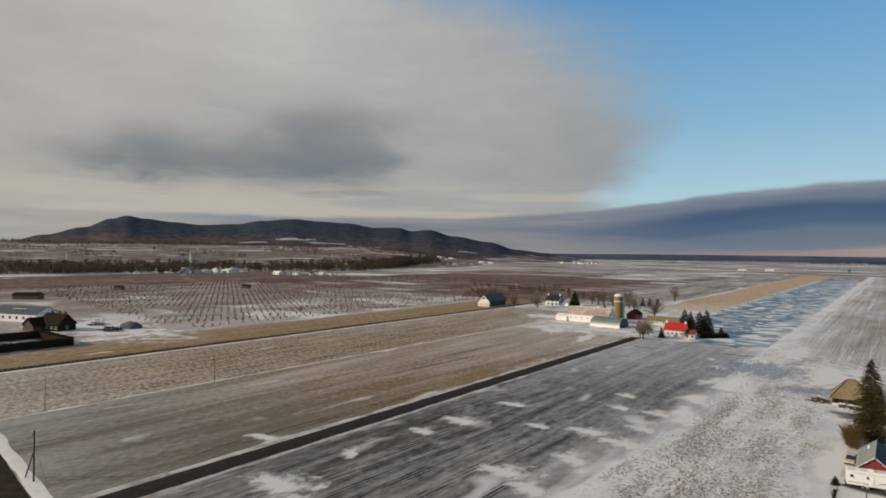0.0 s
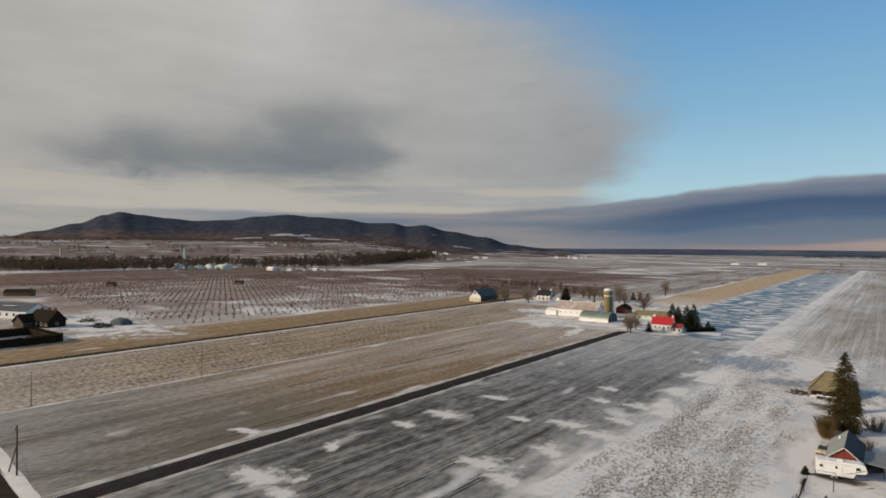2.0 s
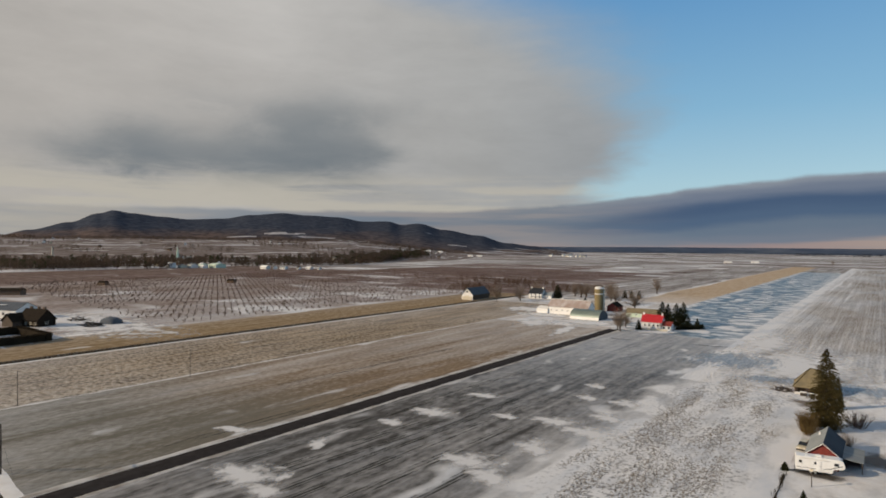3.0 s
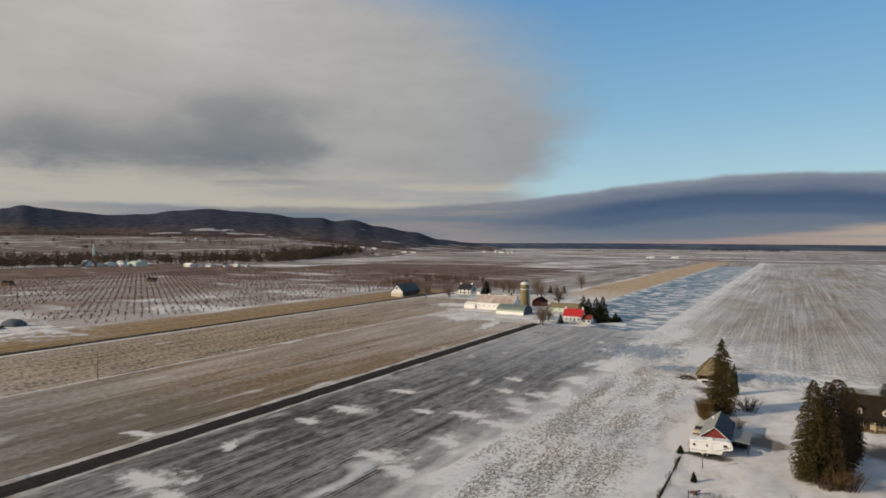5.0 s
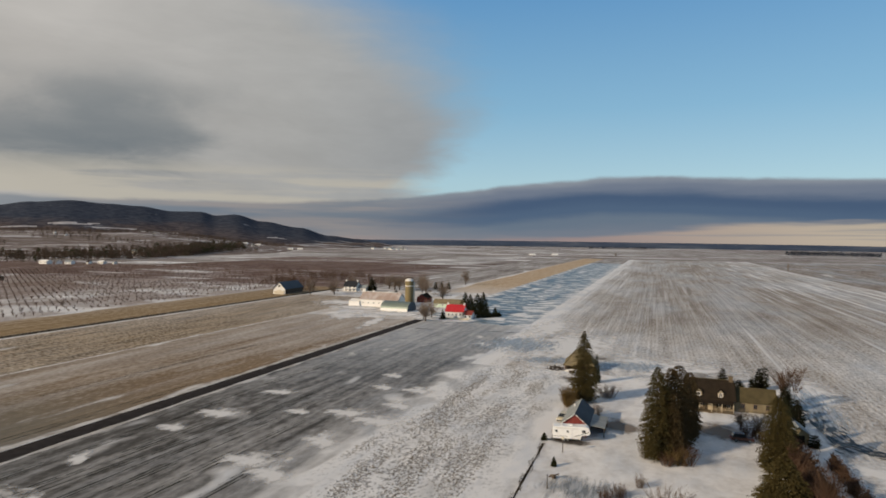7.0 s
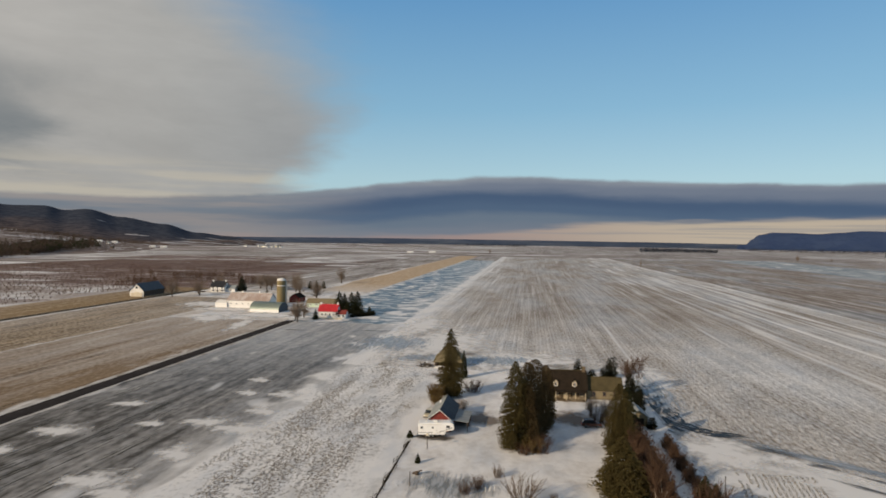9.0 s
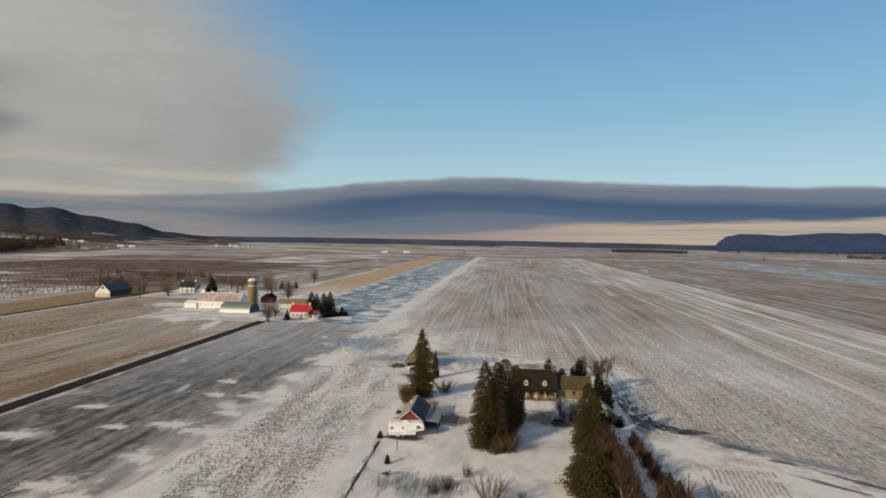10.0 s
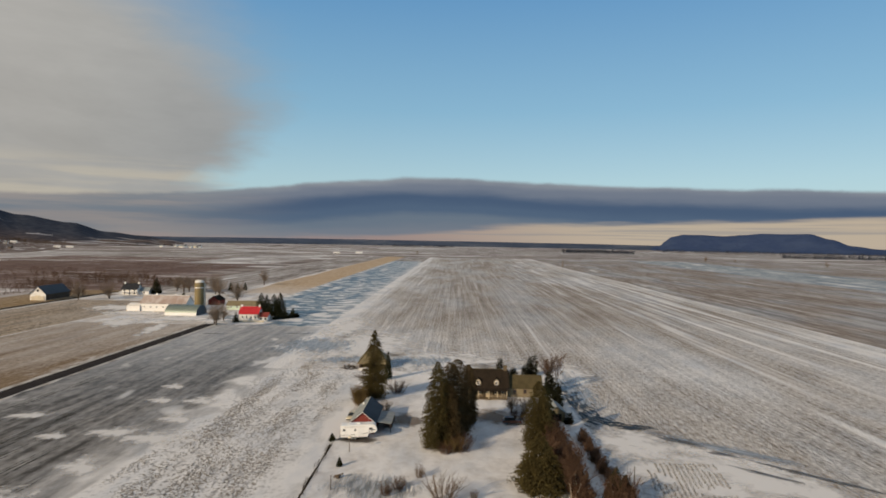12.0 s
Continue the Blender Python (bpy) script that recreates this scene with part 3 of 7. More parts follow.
def ice_mat(name="thin_ice", dark=(0.018, 0.024, 0.033), pale=(0.10, 0.13, 0.155), most=0.96):
    """Thin dark ice, and shade painted on snow, that runs out unevenly into the snow round it."""
    m = bpy.data.materials.new(name)
    m.use_nodes = True
    nt = m.node_tree
    bsdf, out = nt.nodes["Principled BSDF"], nt.nodes["Material Output"]
    tc = nt.nodes.new("ShaderNodeTexCoord")
    co = tc.outputs["Object"]
    a, b = noise_tex(nt, stretched(nt, co, 1 / 2.2, 1 / 12, 1), 1.0, 4, 0.6, 0.8), noise_tex(nt, stretched(nt, co, 1 / 0.8, 1 / 6, 1), 1.0, 4, 0.6, 0.5)
    nt.links.new(mix(nt, step_soft(nt, b, 0.45, 0.62), dark, pale), bsdf.inputs["Base Color"])
    bsdf.inputs["Roughness"].default_value = 0.4
    bsdf.inputs["Specular IOR Level"].default_value = 0.12
    g = node(nt, "ShaderNodeSeparateXYZ", tc.outputs["Generated"])
    gx, gy = (maths(nt, "MULTIPLY", maths(nt, "SUBTRACT", v, 0.5), 2.0) for v in g.outputs[:2])
    r = maths(nt, "SQRT", maths(nt, "ADD", maths(nt, "MULTIPLY", gx, gx), maths(nt, "MULTIPLY", gy, gy)))
    cover = maths(nt, "ADD", maths(nt, "SUBTRACT", 0.78, r), maths(nt, "MULTIPLY", maths(nt, "SUBTRACT", maths(nt, "ADD", a, maths(nt, "MULTIPLY", b, 0.4)), 0.7), 2.2))
    clear = nt.nodes.new("ShaderNodeBsdfTransparent")
    both = nt.nodes.new("ShaderNodeMixShader")
    nt.links.new(maths(nt, "MULTIPLY", step_soft(nt, cover, -0.25, 0.6), most), both.inputs[0])
    nt.links.new(clear.outputs[0], both.inputs[1])
    nt.links.new(bsdf.outputs[0], both.inputs[2])
    nt.links.new(both.outputs[0], out.inputs[0])
    return m


M["puddle"] = ice_mat()
M["darksliver"] = material("sliver_dark", (0.022, 0.028, 0.038), 0.5, scale=0.3, fine=2, tint=(0.06, 0.075, 0.09), bump=0.05, spec=0.1)
# pale blue ice, also used to paint blue shade on snow
M["blueice_shade"] = ice_mat("blue_ice_and_shade", (0.24, 0.285, 0.335), (0.46, 0.50, 0.55), 0.66)
M["trodden"] = ice_mat("trodden_snow", (0.16, 0.175, 0.18), (0.42, 0.43, 0.44), 0.7)
M["slush"] = ice_mat("grey_slush", (0.060, 0.058, 0.058), (0.17, 0.165, 0.16), 0.8)


def forest_mat():
    """Dark slate-blue woods on the heights and farther north, bare brown woods lower down, thin snow between the
    trunks.
    """
    m = bpy.data.materials.new("winter_forest")
    m.use_nodes = True
    nt = m.node_tree
    bsdf = nt.nodes["Principled BSDF"]
    co = nt.nodes.new("ShaderNodeTexCoord").outputs["Object"]
    z = node(nt, "ShaderNodeSeparateXYZ", co).outputs[2]
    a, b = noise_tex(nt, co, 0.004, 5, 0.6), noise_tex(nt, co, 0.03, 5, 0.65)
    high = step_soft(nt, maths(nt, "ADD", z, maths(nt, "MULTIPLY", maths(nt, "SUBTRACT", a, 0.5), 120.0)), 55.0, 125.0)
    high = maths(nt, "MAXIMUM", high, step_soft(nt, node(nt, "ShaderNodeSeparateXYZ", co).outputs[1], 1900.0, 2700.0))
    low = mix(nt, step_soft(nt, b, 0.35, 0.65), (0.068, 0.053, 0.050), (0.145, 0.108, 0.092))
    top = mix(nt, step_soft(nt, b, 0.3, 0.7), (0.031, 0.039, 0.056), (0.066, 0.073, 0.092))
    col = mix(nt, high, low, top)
    col = mix(nt, maths(nt, "MULTIPLY", step_soft(nt, maths(nt, "ADD", a, maths(nt, "MULTIPLY", b, 0.3)), 0.80, 0.9), 0.4), col, (0.6, 0.6, 0.62))
    c = noise_tex(nt, stretched(nt, co, 1 / 260, 1 / 110, 1 / 40), 1.0, 4, 0.55)
    open_land = mix(nt, step_soft(nt, c, 0.5, 0.58), (0.12, 0.09, 0.074), (0.44, 0.43, 0.44))
    foot = step_soft(nt, maths(nt, "ADD", z, maths(nt, "MULTIPLY", maths(nt, "SUBTRACT", a, 0.5), 90.0)), 26.0, 12.0)
    col = mix(nt, maths(nt, "MULTIPLY", foot, 0.9), col, open_land)
    nt.links.new(col, bsdf.inputs["Base Color"])
    bsdf.inputs["Roughness"].default_value = 1.0
    bsdf.inputs["Specular IOR Level"].default_value = 0.0
    return m


def patch_mat(name="thin_snow", colour=SNOW, most=0.9, rim=(-0.1, 0.5), grain=0.15, ragged=2.0):
    """Snow, mud or painted shade lying over the ground, thinning out towards the rim."""
    m = bpy.data.materials.new(name)
    m.use_nodes = True
    nt = m.node_tree
    bsdf, out = nt.nodes["Principled BSDF"], nt.nodes["Material Output"]
    tc = nt.nodes.new("ShaderNodeTexCoord")
    a = noise_tex(nt, tc.outputs["Object"], grain, 5, 0.6, 0.3)
    bsdf.inputs["Base Color"].default_value = (*colour, 1)
    bsdf.inputs["Roughness"].default_value = 0.75
    g = node(nt, "ShaderNodeSeparateXYZ", tc.outputs["Generated"])
    gx, gy = (maths(nt, "MULTIPLY", maths(nt, "SUBTRACT", v, 0.5), 2.0) for v in g.outputs[:2])
    r = maths(nt, "SQRT", maths(nt, "ADD", maths(nt, "MULTIPLY", gx, gx), maths(nt, "MULTIPLY", gy, gy)))
    cover = maths(nt, "ADD", maths(nt, "SUBTRACT", 0.8, r), maths(nt, "MULTIPLY", maths(nt, "SUBTRACT", a, 0.5), ragged))
    both = nt.nodes.new("ShaderNodeMixShader")
    nt.links.new(maths(nt, "MULTIPLY", step_soft(nt, cover, *rim), most), both.inputs[0])
    nt.links.new(nt.nodes.new("ShaderNodeBsdfTransparent").outputs[0], both.inputs[1])
    nt.links.new(bsdf.outputs[0], both.inputs[2])
    nt.links.new(both.outputs[0], out.inputs[0])
    return m


M["forest"], M["patch"], M["gravel"] = forest_mat(), patch_mat(), patch_mat("muddy_gravel", (0.18, 0.14, 0.105), 0.75)


# shade under the camper, painted as a soft dark patch
M["soil"] = patch_mat("camper_shade", (0.055, 0.045, 0.036), 0.85)
M["lens"] = patch_mat("blown_snow", SNOW, 0.86, (-0.15, 0.6), 0.2, 2.8)


def track_mat():
    """Soil pressed dark by wheels, breaking off and starting again."""
    m = bpy.data.materials.new("wheel_tracks")
    m.use_nodes = True
    nt = m.node_tree
    bsdf, out = nt.nodes["Principled BSDF"], nt.nodes["Material Output"]
    co = nt.nodes.new("ShaderNodeTexCoord").outputs["Object"]
    a = noise_tex(nt, stretched(nt, co, 1 / 1.5, 1 / 14, 1), 1.0, 4, 0.6)
    b = noise_tex(nt, stretched(nt, co, 1 / 0.4, 1 / 1.5, 1), 1.0, 3, 0.6)
    nt.links.new(mix(nt, b, (0.026, 0.027, 0.022), (0.06, 0.06, 0.05)), bsdf.inputs["Base Color"])
    bsdf.inputs["Roughness"].default_value = 0.95
    bsdf.inputs["Specular IOR Level"].default_value = 0.1
    both = nt.nodes.new("ShaderNodeMixShader")
    nt.links.new(maths(nt, "MULTIPLY", step_soft(nt, maths(nt, "ADD", a, maths(nt, "MULTIPLY", maths(nt, "SUBTRACT", b, 0.5), 0.4)), 0.42, 0.58), 0.75), both.inputs[0])
    nt.links.new(nt.nodes.new("ShaderNodeBsdfTransparent").outputs[0], both.inputs[1])
    nt.links.new(bsdf.outputs[0], both.inputs[2])
    nt.links.new(both.outputs[0], out.inputs[0])
    return m


M["track"] = track_mat()


# ---------------------------------------------------------------- building blocks
def mesh_of(name, bm, mats, smooth=False):
    me = bpy.data.meshes.new(name)
    bmesh.ops.recalc_face_normals(bm, faces=bm.faces[:])
    bm.to_mesh(me)
    bm.free()
    for m in (mats if isinstance(mats, (list, tuple)) else [mats]):
        me.materials.append(m)
    if smooth:
        me.polygons.foreach_set("use_smooth", [True] * len(me.polygons))
    return me


def part(name, bm, mat, parent, label="", smooth=False):
    ob = new(name, mesh_of(name, bm, mat, smooth))
    ob.parent = parent
    return tagged(ob, label)


def thing(name, label, category, x=0.0, y=0.0, z=0.0, turn=0.0, group="", kind=""):
    ob = new(name)
    ob.empty_display_size = 0.2
    ob.matrix_basis = pose(x, y, z, 0, 0, turn)
    return tagged(ob, label, category, group, kind)


def single(name, bm, mat, label, category, kind="", group="", smooth=False, m=None):
    ob = new(name, mesh_of(name, bm, mat, smooth))
    if m is not None:
        ob.matrix_basis = m
    return tagged(ob, label, category, group, kind)


def box(bm, x0, x1, y0, y1, z0, z1, soft=0.0):
    r = bmesh.ops.create_cube(bm, size=1.0, matrix=Matrix.LocRotScale(((x0 + x1) / 2, (y0 + y1) / 2, (z0 + z1) / 2), None, (x1 - x0, y1 - y0, z1 - z0)))
    if soft:
        edges = {e for v in r["verts"] for e in v.link_edges}
        bmesh.ops.bevel(bm, geom=list(edges), offset=soft, segments=2, affect="EDGES", profile=0.5)


def boxed(*args, soft=0.0):
    bm = bmesh.new()
    box(bm, *args, soft=soft)
    return bm


def tube(bm, a, b, ra, rb, sides=6, caps=True):
    a, b = Vector(a), Vector(b)
    q = (b - a).to_track_quat("Z", "Y")
    rings = []
    for p, r in ((a, ra), (b, rb)):
        rings.append([bm.verts.new(p + q @ Vector((r * math.cos(2 * math.pi * k / sides), r * math.sin(2 * math.pi * k / sides), 0))) for k in range(sides)])
    for k in range(sides):
        bm.faces.new((rings[0][k], rings[0][(k + 1) % sides], rings[1][(k + 1) % sides], rings[1][k]))
    if caps:
        bm.faces.new(rings[0][::-1])
        bm.faces.new(rings[1])


def tubed(a, b, ra, rb, sides=10):
    bm = bmesh.new()
    tube(bm, a, b, ra, rb, sides)
    return bm


def slab(bm, quad, thick):
    """A plate with the given upper corners and thickness downwards along its normal."""
    q = [Vector(p) for p in quad]
    n = (q[1] - q[0]).cross(q[-1] - q[0]).normalized() * thick
    up, dn = [bm.verts.new(p) for p in q], [bm.verts.new(p - n) for p in q]
    bm.faces.new(up)
    bm.faces.new(dn[::-1])
    k = len(q)
    for i in range(k):
        bm.faces.new((up[i], dn[i], dn[(i + 1) % k], up[(i + 1) % k]))


def gable_wall(L, W, h, rh):
    """Closed body, ridge along x, gables at the ends."""
    bm = bmesh.new()
    prof = [(-W / 2, 0), (W / 2, 0), (W / 2, h), (0, h + rh), (-W / 2, h)]
    a, b = [bm.verts.new((-L / 2, y, z)) for y, z in prof], [bm.verts.new((L / 2, y, z)) for y, z in prof]
    bm.faces.new(a[::-1])
    bm.faces.new(b)
    for i in range(5):
        bm.faces.new((a[i], b[i], b[(i + 1) % 5], a[(i + 1) % 5]))
    return bm


def gable_roof(L, W, h, rh, over=0.4, thick=0.16, lift=0.05):
    bm = bmesh.new()
    k = rh / (W / 2)
    e, zo = W / 2 + over, h - over * k + lift + thick
    x = L / 2 + over
    zr = h + rh + lift + thick
    slab(bm, [(-x, -e, zo), (x, -e, zo), (x, 0, zr), (-x, 0, zr)], thick)
    slab(bm, [(x, e, zo), (-x, e, zo), (-x, 0, zr), (x, 0, zr)], thick)
    return bm


def seams(parent, mat, L, W, h, rh, over, step=0.6):
    """Standing seams of a sheet roof, both slopes."""
    bm = bmesh.new()
    k = rh / (W / 2)
    e, lift = W / 2 + over, 0.215
    n = int((L + 2 * over) / step)
    for s in (-1, 1):
        for i in range(n + 1):
            x = -L / 2 - over + i * (L + 2 * over) / n
            a, b = Vector((x, s * e, h - over * k + lift)), Vector((x, 0, h + rh + lift))
            tube(bm, a, b, 0.035, 0.035, 4, False)
    return part("roof_seams", bm, mat, parent)


FACES = {"S": (0, -1, 0), "N": (0, 1, 180), "E": (1, 0, 90), "W": (-1, 0, -90)}


def on_face(face, off, along):
    """Pose of a panel whose local -y looks outwards from the named side."""
    fx, fy, turn = FACES[face]
    if face in "SN":
        return pose(along, fy * off, 0, 0, 0, turn)
    return pose(fx * off, along, 0, 0, 0, turn)


def window(parent, face, off, along, z, w, h, frame_mat, bars=1):
    m = on_face(face, off, along) @ pose(0, 0, z)
    bm = bmesh.new()
    t = 0.09
    box(bm, -w / 2, w / 2, -0.07, 0.0, -h / 2, -h / 2 + t)
    box(bm, -w / 2, w / 2, -0.07, 0.0, h / 2 - t, h / 2)
    box(bm, -w / 2, -w / 2 + t, -0.07, 0.0, -h / 2 + t, h / 2 - t)
    box(bm, w / 2 - t, w / 2, -0.07, 0.0, -h / 2 + t, h / 2 - t)
    for i in range(bars):
        x = -w / 2 + (i + 1) * w / (bars + 1)
        box(bm, x - 0.03, x + 0.03, -0.055, -0.021, -h / 2 + t, h / 2 - t)
    f = part("window", bm, frame_mat, parent)
    f.matrix_basis = m
    part("pane", boxed(-w / 2 + t, w / 2 - t, -0.02, 0.0, -h / 2 + t, h / 2 - t), M["glass"], f)
    part("window_sill", boxed(-w / 2 - 0.08, w / 2 + 0.08, -0.14, 0.0, -h / 2 - 0.07, -h / 2 - 0.004), frame_mat, f)
    return f


def door(parent, face, off, along, w, h, mat, z=0.0):
    m = on_face(face, off, along) @ pose(0, 0, z)
    bm = bmesh.new()
    box(bm, -w / 2, w / 2, -0.06, 0.0, 0, h)
    box(bm, -w / 2 + 0.12, w / 2 - 0.12, -0.085, -0.061, 0.15, h * 0.45)
    box(bm, -w / 2 + 0.12, w / 2 - 0.12, -0.085, -0.061, h * 0.52, h - 0.15)
    d = part("door", bm, mat, parent)
    d.matrix_basis = m
    part("handle", boxed(w / 2 - 0.16, w / 2 - 0.08, -0.13, -0.062, h * 0.46, h * 0.5), M["darkmetal"], d)
    return d


def chimney(parent, x, y, z0, z1, w, mat):
    c = part("chimney", boxed(x - w / 2, x + w / 2, y - w / 2, y + w / 2, z0, z1), mat, parent)
    part("chimney_cap", boxed(x - w / 2 - 0.07, x + w / 2 + 0.07, y - w / 2 - 0.07, y + w / 2 + 0.07, z1 + 0.002, z1 + 0.14), M["stone"], c)
    return c


def gable_house(name, label, category, x, y, turn, L, W, h, rh, wall, roof, over=0.4, ridge_seams=None, group=""):
    t = thing(name, label, category, x, y, 0, turn, group)
    part("wall", gable_wall(L, W, h, rh), wall, t)
    part("roof", gable_roof(L, W, h, rh, over), roof, t)
    if ridge_seams:
        seams(t, ridge_seams, L, W, h, rh, over)
    return t


# ---------------------------------------------------------------- ground
XC = [-4900, -2600, -1500, -1150, -1085, -985, -760, -700, -620, -430, -290, -242, -239.5, -175, -108.5, -102.5, -48, -9.5, 48, 202, 430, 580, 760, 1200, 2000, 3300, 4900]
YC = [-4900, -1500, -300, -60, 38, 43, 205, 300, 400, 470, 700, 860, 900, 960, 1000, 1200, 1500, 2000, 2700, 3500, 4900]


def cover_at(x, y):
    if x < -290:
        if y < 38 or x < -1150 or y > 1500:
            return "far"
        if x > -700 and 100 < y < 470:
            return "orchard"
        if -1085 < x < -985 and 200 < y < 700:
            return "lane"
        if -985 < x < -620 and y < 700:
            return "russet"
        if x > -430 and 960 < y:
            return "pale"
        if x < -760 and 900 < y:
            return "pale"
        if x > -700 and 700 < y < 960:
            return "russet"
        if x > -430 and y > 700:
            return "far"
        if x < -620 and 700 < y < 1000:
            return "far"
        return "red" if y < 1200 else "grey"
    if y < 38:
        return "near"
    if y < 43 and x < -108.5:
        return "near"
    if y > 1500:
        return "far" if y < 2000 or y > 2700 else "grey"
    if x < -242:
        return "straw" if y < 470 else ("red" if y < 700 else "far")
    if x < -175:
        return "stubble" if y < 400 else ("farmyard" if y < 470 else "grey")
    if x < -108.5:
        if y < 300:
            return "grass"
        if y < 470:
            return "farmyard"
        return "gold" if x > -160 and y > 470 else "grey"
    if x < -48:
        return "drift" if y < 300 else ("ice" if y < 1200 else "grey")
    if x < -9.5:
        return "drift" if y < 205 else "wide"
    if x < 48:
        return "yard" if y < 205 else "wide"
    if x < 202:
        return "near" if y < 60 else "wide"
    if x < 430:
        return "brown"
    if x < 580:
        return "blue"
    if x < 760:
        return "brown"
    return "grey" if x < 2000 else "far"


def build_ground():
    xs, ys = set(XC), set(YC)
    xs |= {-156, -106}
    ys |= {150, 60, 100}
    xs, ys = sorted(xs), sorted(ys)
    bm = bmesh.new()
    grid = [[bm.verts.new((x, y, 0)) for y in ys] for x in xs]
    names = sorted({cover_at((xs[i] + xs[i + 1]) / 2, (ys[j] + ys[j + 1]) / 2) for i in range(len(xs) - 1) for j in range(len(ys) - 1)})
    for i in range(len(xs) - 1):
        for j in range(len(ys) - 1):
            f = bm.faces.new((grid[i][j], grid[i + 1][j], grid[i + 1][j + 1], grid[i][j + 1]))
            f.material_index = names.index(cover_at((xs[i] + xs[i + 1]) / 2, (ys[j] + ys[j + 1]) / 2))
    single("ground", bm, [M[n] for n in names], "flat snow-dusted farm fields in long parallel strips", "ground", "structure")


build_ground()


def ribbon(x0, x1, y0, y1, z, wob, seed, step=6.0, crown=0.0):
    """A long strip along y with slightly uneven edges, raised in the middle by crown."""
    bm = bmesh.new()
    n = max(2, int((y1 - y0) / step))
    rows = []
    for i in range(n + 1):
        y = y0 + (y1 - y0) * i / n
        a = x0 + wob * noise.noise((y * 0.11, seed, 0)) + wob * 0.6 * noise.noise((y * 0.6, seed, 4))
        b = x1 + wob * noise.noise((y * 0.11, seed, 9)) + wob * 0.6 * noise.noise((y * 0.6, seed, 14))
        rows.append([bm.verts.new((a, y, 0.0)), bm.verts.new((a * 0.7 + b * 0.3, y, z + crown)), bm.verts.new((a * 0.3 + b * 0.7, y, z + crown)), bm.verts.new((b, y, 0.0))])
    for r, s in zip(rows, rows[1:]):
        for k in range(3):
            bm.faces.new((r[k], r[k + 1], s[k + 1], s[k]))
    return bm


single("road", ribbon(-108.6, -103.0, -260, 302, 0.12, 0.12, 1), M["asphalt"], "narrow dark asphalt farm road between snow-edged fields", "road", "structure")
for a, b, s in ((-110.5, -108.8, 2), (-102.8, -101.5, 3)):
    single("snow_bank", ribbon(a, b, -260, 300, 0.05, 0.75, s, 3.0, 0.02), M["verge"], "low ploughed snow bank beside the road", "snow bank", "structure")
single("ditch", ribbon(-246.0, -240.2, 60, 460, 0.06, 0.4, 5), M["ditch"], "dark weedy drainage ditch between two stubble fields", "ditch", "structure")
single("snow_bank", ribbon(-239.9, -238.4, 60, 450, 0.04, 0.8, 6, 3.0), M["bank"], "thin line of drifted snow along the ditch", "snow bank", "structure")
single("snow_bank", ribbon(-174.9, -174.0, 44, 420, 0.04, 0.7, 7, 3.0), M["bank"], "thin line of drifted snow between two fields", "snow bank", "structure")


# ---------------------------------------------------------------- hills and far woods
def lerp_table(table, v):
    if v <= table[0][0]:
        return table[0][1]
    for (a, p), (b, q) in zip(table, table[1:]):
        if v <= b:
            f = (v - a) / (b - a)
            f = f * f * (3 - 2 * f)
            return p + (q - p) * f
    return table[-1][1]


RIDGE = [(-95, 0.3), (-80, 0.35), (-73, 0.51), (-70.9, 1.0), (-68.2, 1.66), (-66.2, 2.42), (-65.1, 2.7), (-63.7, 2.5), (-61.5, 2.28), (-59.3, 2.1), (-56.5, 2.23),
         (-54, 2.6), (-51.3, 2.82), (-49, 2.66), (-46.4, 2.53), (-43.8, 2.17), (-41.6, 2.2), (-40.3, 1.9), (-38.7, 2.03), (-36.3, 1.46), (-33, 0.95), (-30.3, 0.25), (-27.7, -0.02), (-26, -0.3), (-24, -0.6), (-16, -0.6)]
CX, CY, EYE_Z = 7.0, 2.0, 42.5


def build_hill(name, label, table, a0, a1, r0, r1, r2, mat, steps, rings, rough, seed, clearings=()):
    bm = bmesh.new()
    grid = []
    for i in range(steps + 1):
        a = a0 + (a1 - a0) * i / steps
        top = EYE_Z + r1 * math.tan(radians(lerp_table(table, a)))
        col = []
        for j in range(rings + 1):
            r = r0 + (r2 - r0) * j / rings
            f = (r - r0) / (r1 - r0) if r <= r1 else 1 - 0.5 * (r - r1) / (r2 - r1)
            f = max(0.0, f)
            s = f * f * (3 - 2 * f)
            p = Vector((CX + r * math.sin(radians(a)), CY + r * math.cos(radians(a)), 0))
            n = noise.fractal((p.x / 420, p.y / 420, seed), 0.9, 2.1, 4)
            z = max(top, 1.0) * s + rough * n * s * (1 - s) * 4 + (0.06 * rough * noise.noise((p.x / 40, p.y / 40, seed)) * s)
            col.append(bm.verts.new((p.x, p.y, z - 2.0)))
        grid.append(col)
    for i in range(steps):
        for j in range(rings):
            f = bm.faces.new((grid[i][j], grid[i + 1][j], grid[i + 1][j + 1], grid[i][j + 1]))
            c = f.calc_center_median()
            for ca, cr, wa, wr in clearings:
                a, r = math.degrees(math.atan2(c.x - CX, c.y - CY)), math.hypot(c.x - CX, c.y - CY)
                if ((a - ca) / wa) ** 2 + ((r - cr) / wr) ** 2 + 1.0 * noise.noise((a * 0.8, r / 45, 7)) < 0.9:
                    f.material_index = 1
    return single(name, bm, [mat, M["snowfield"]], label, "hill", "structure", smooth=True)


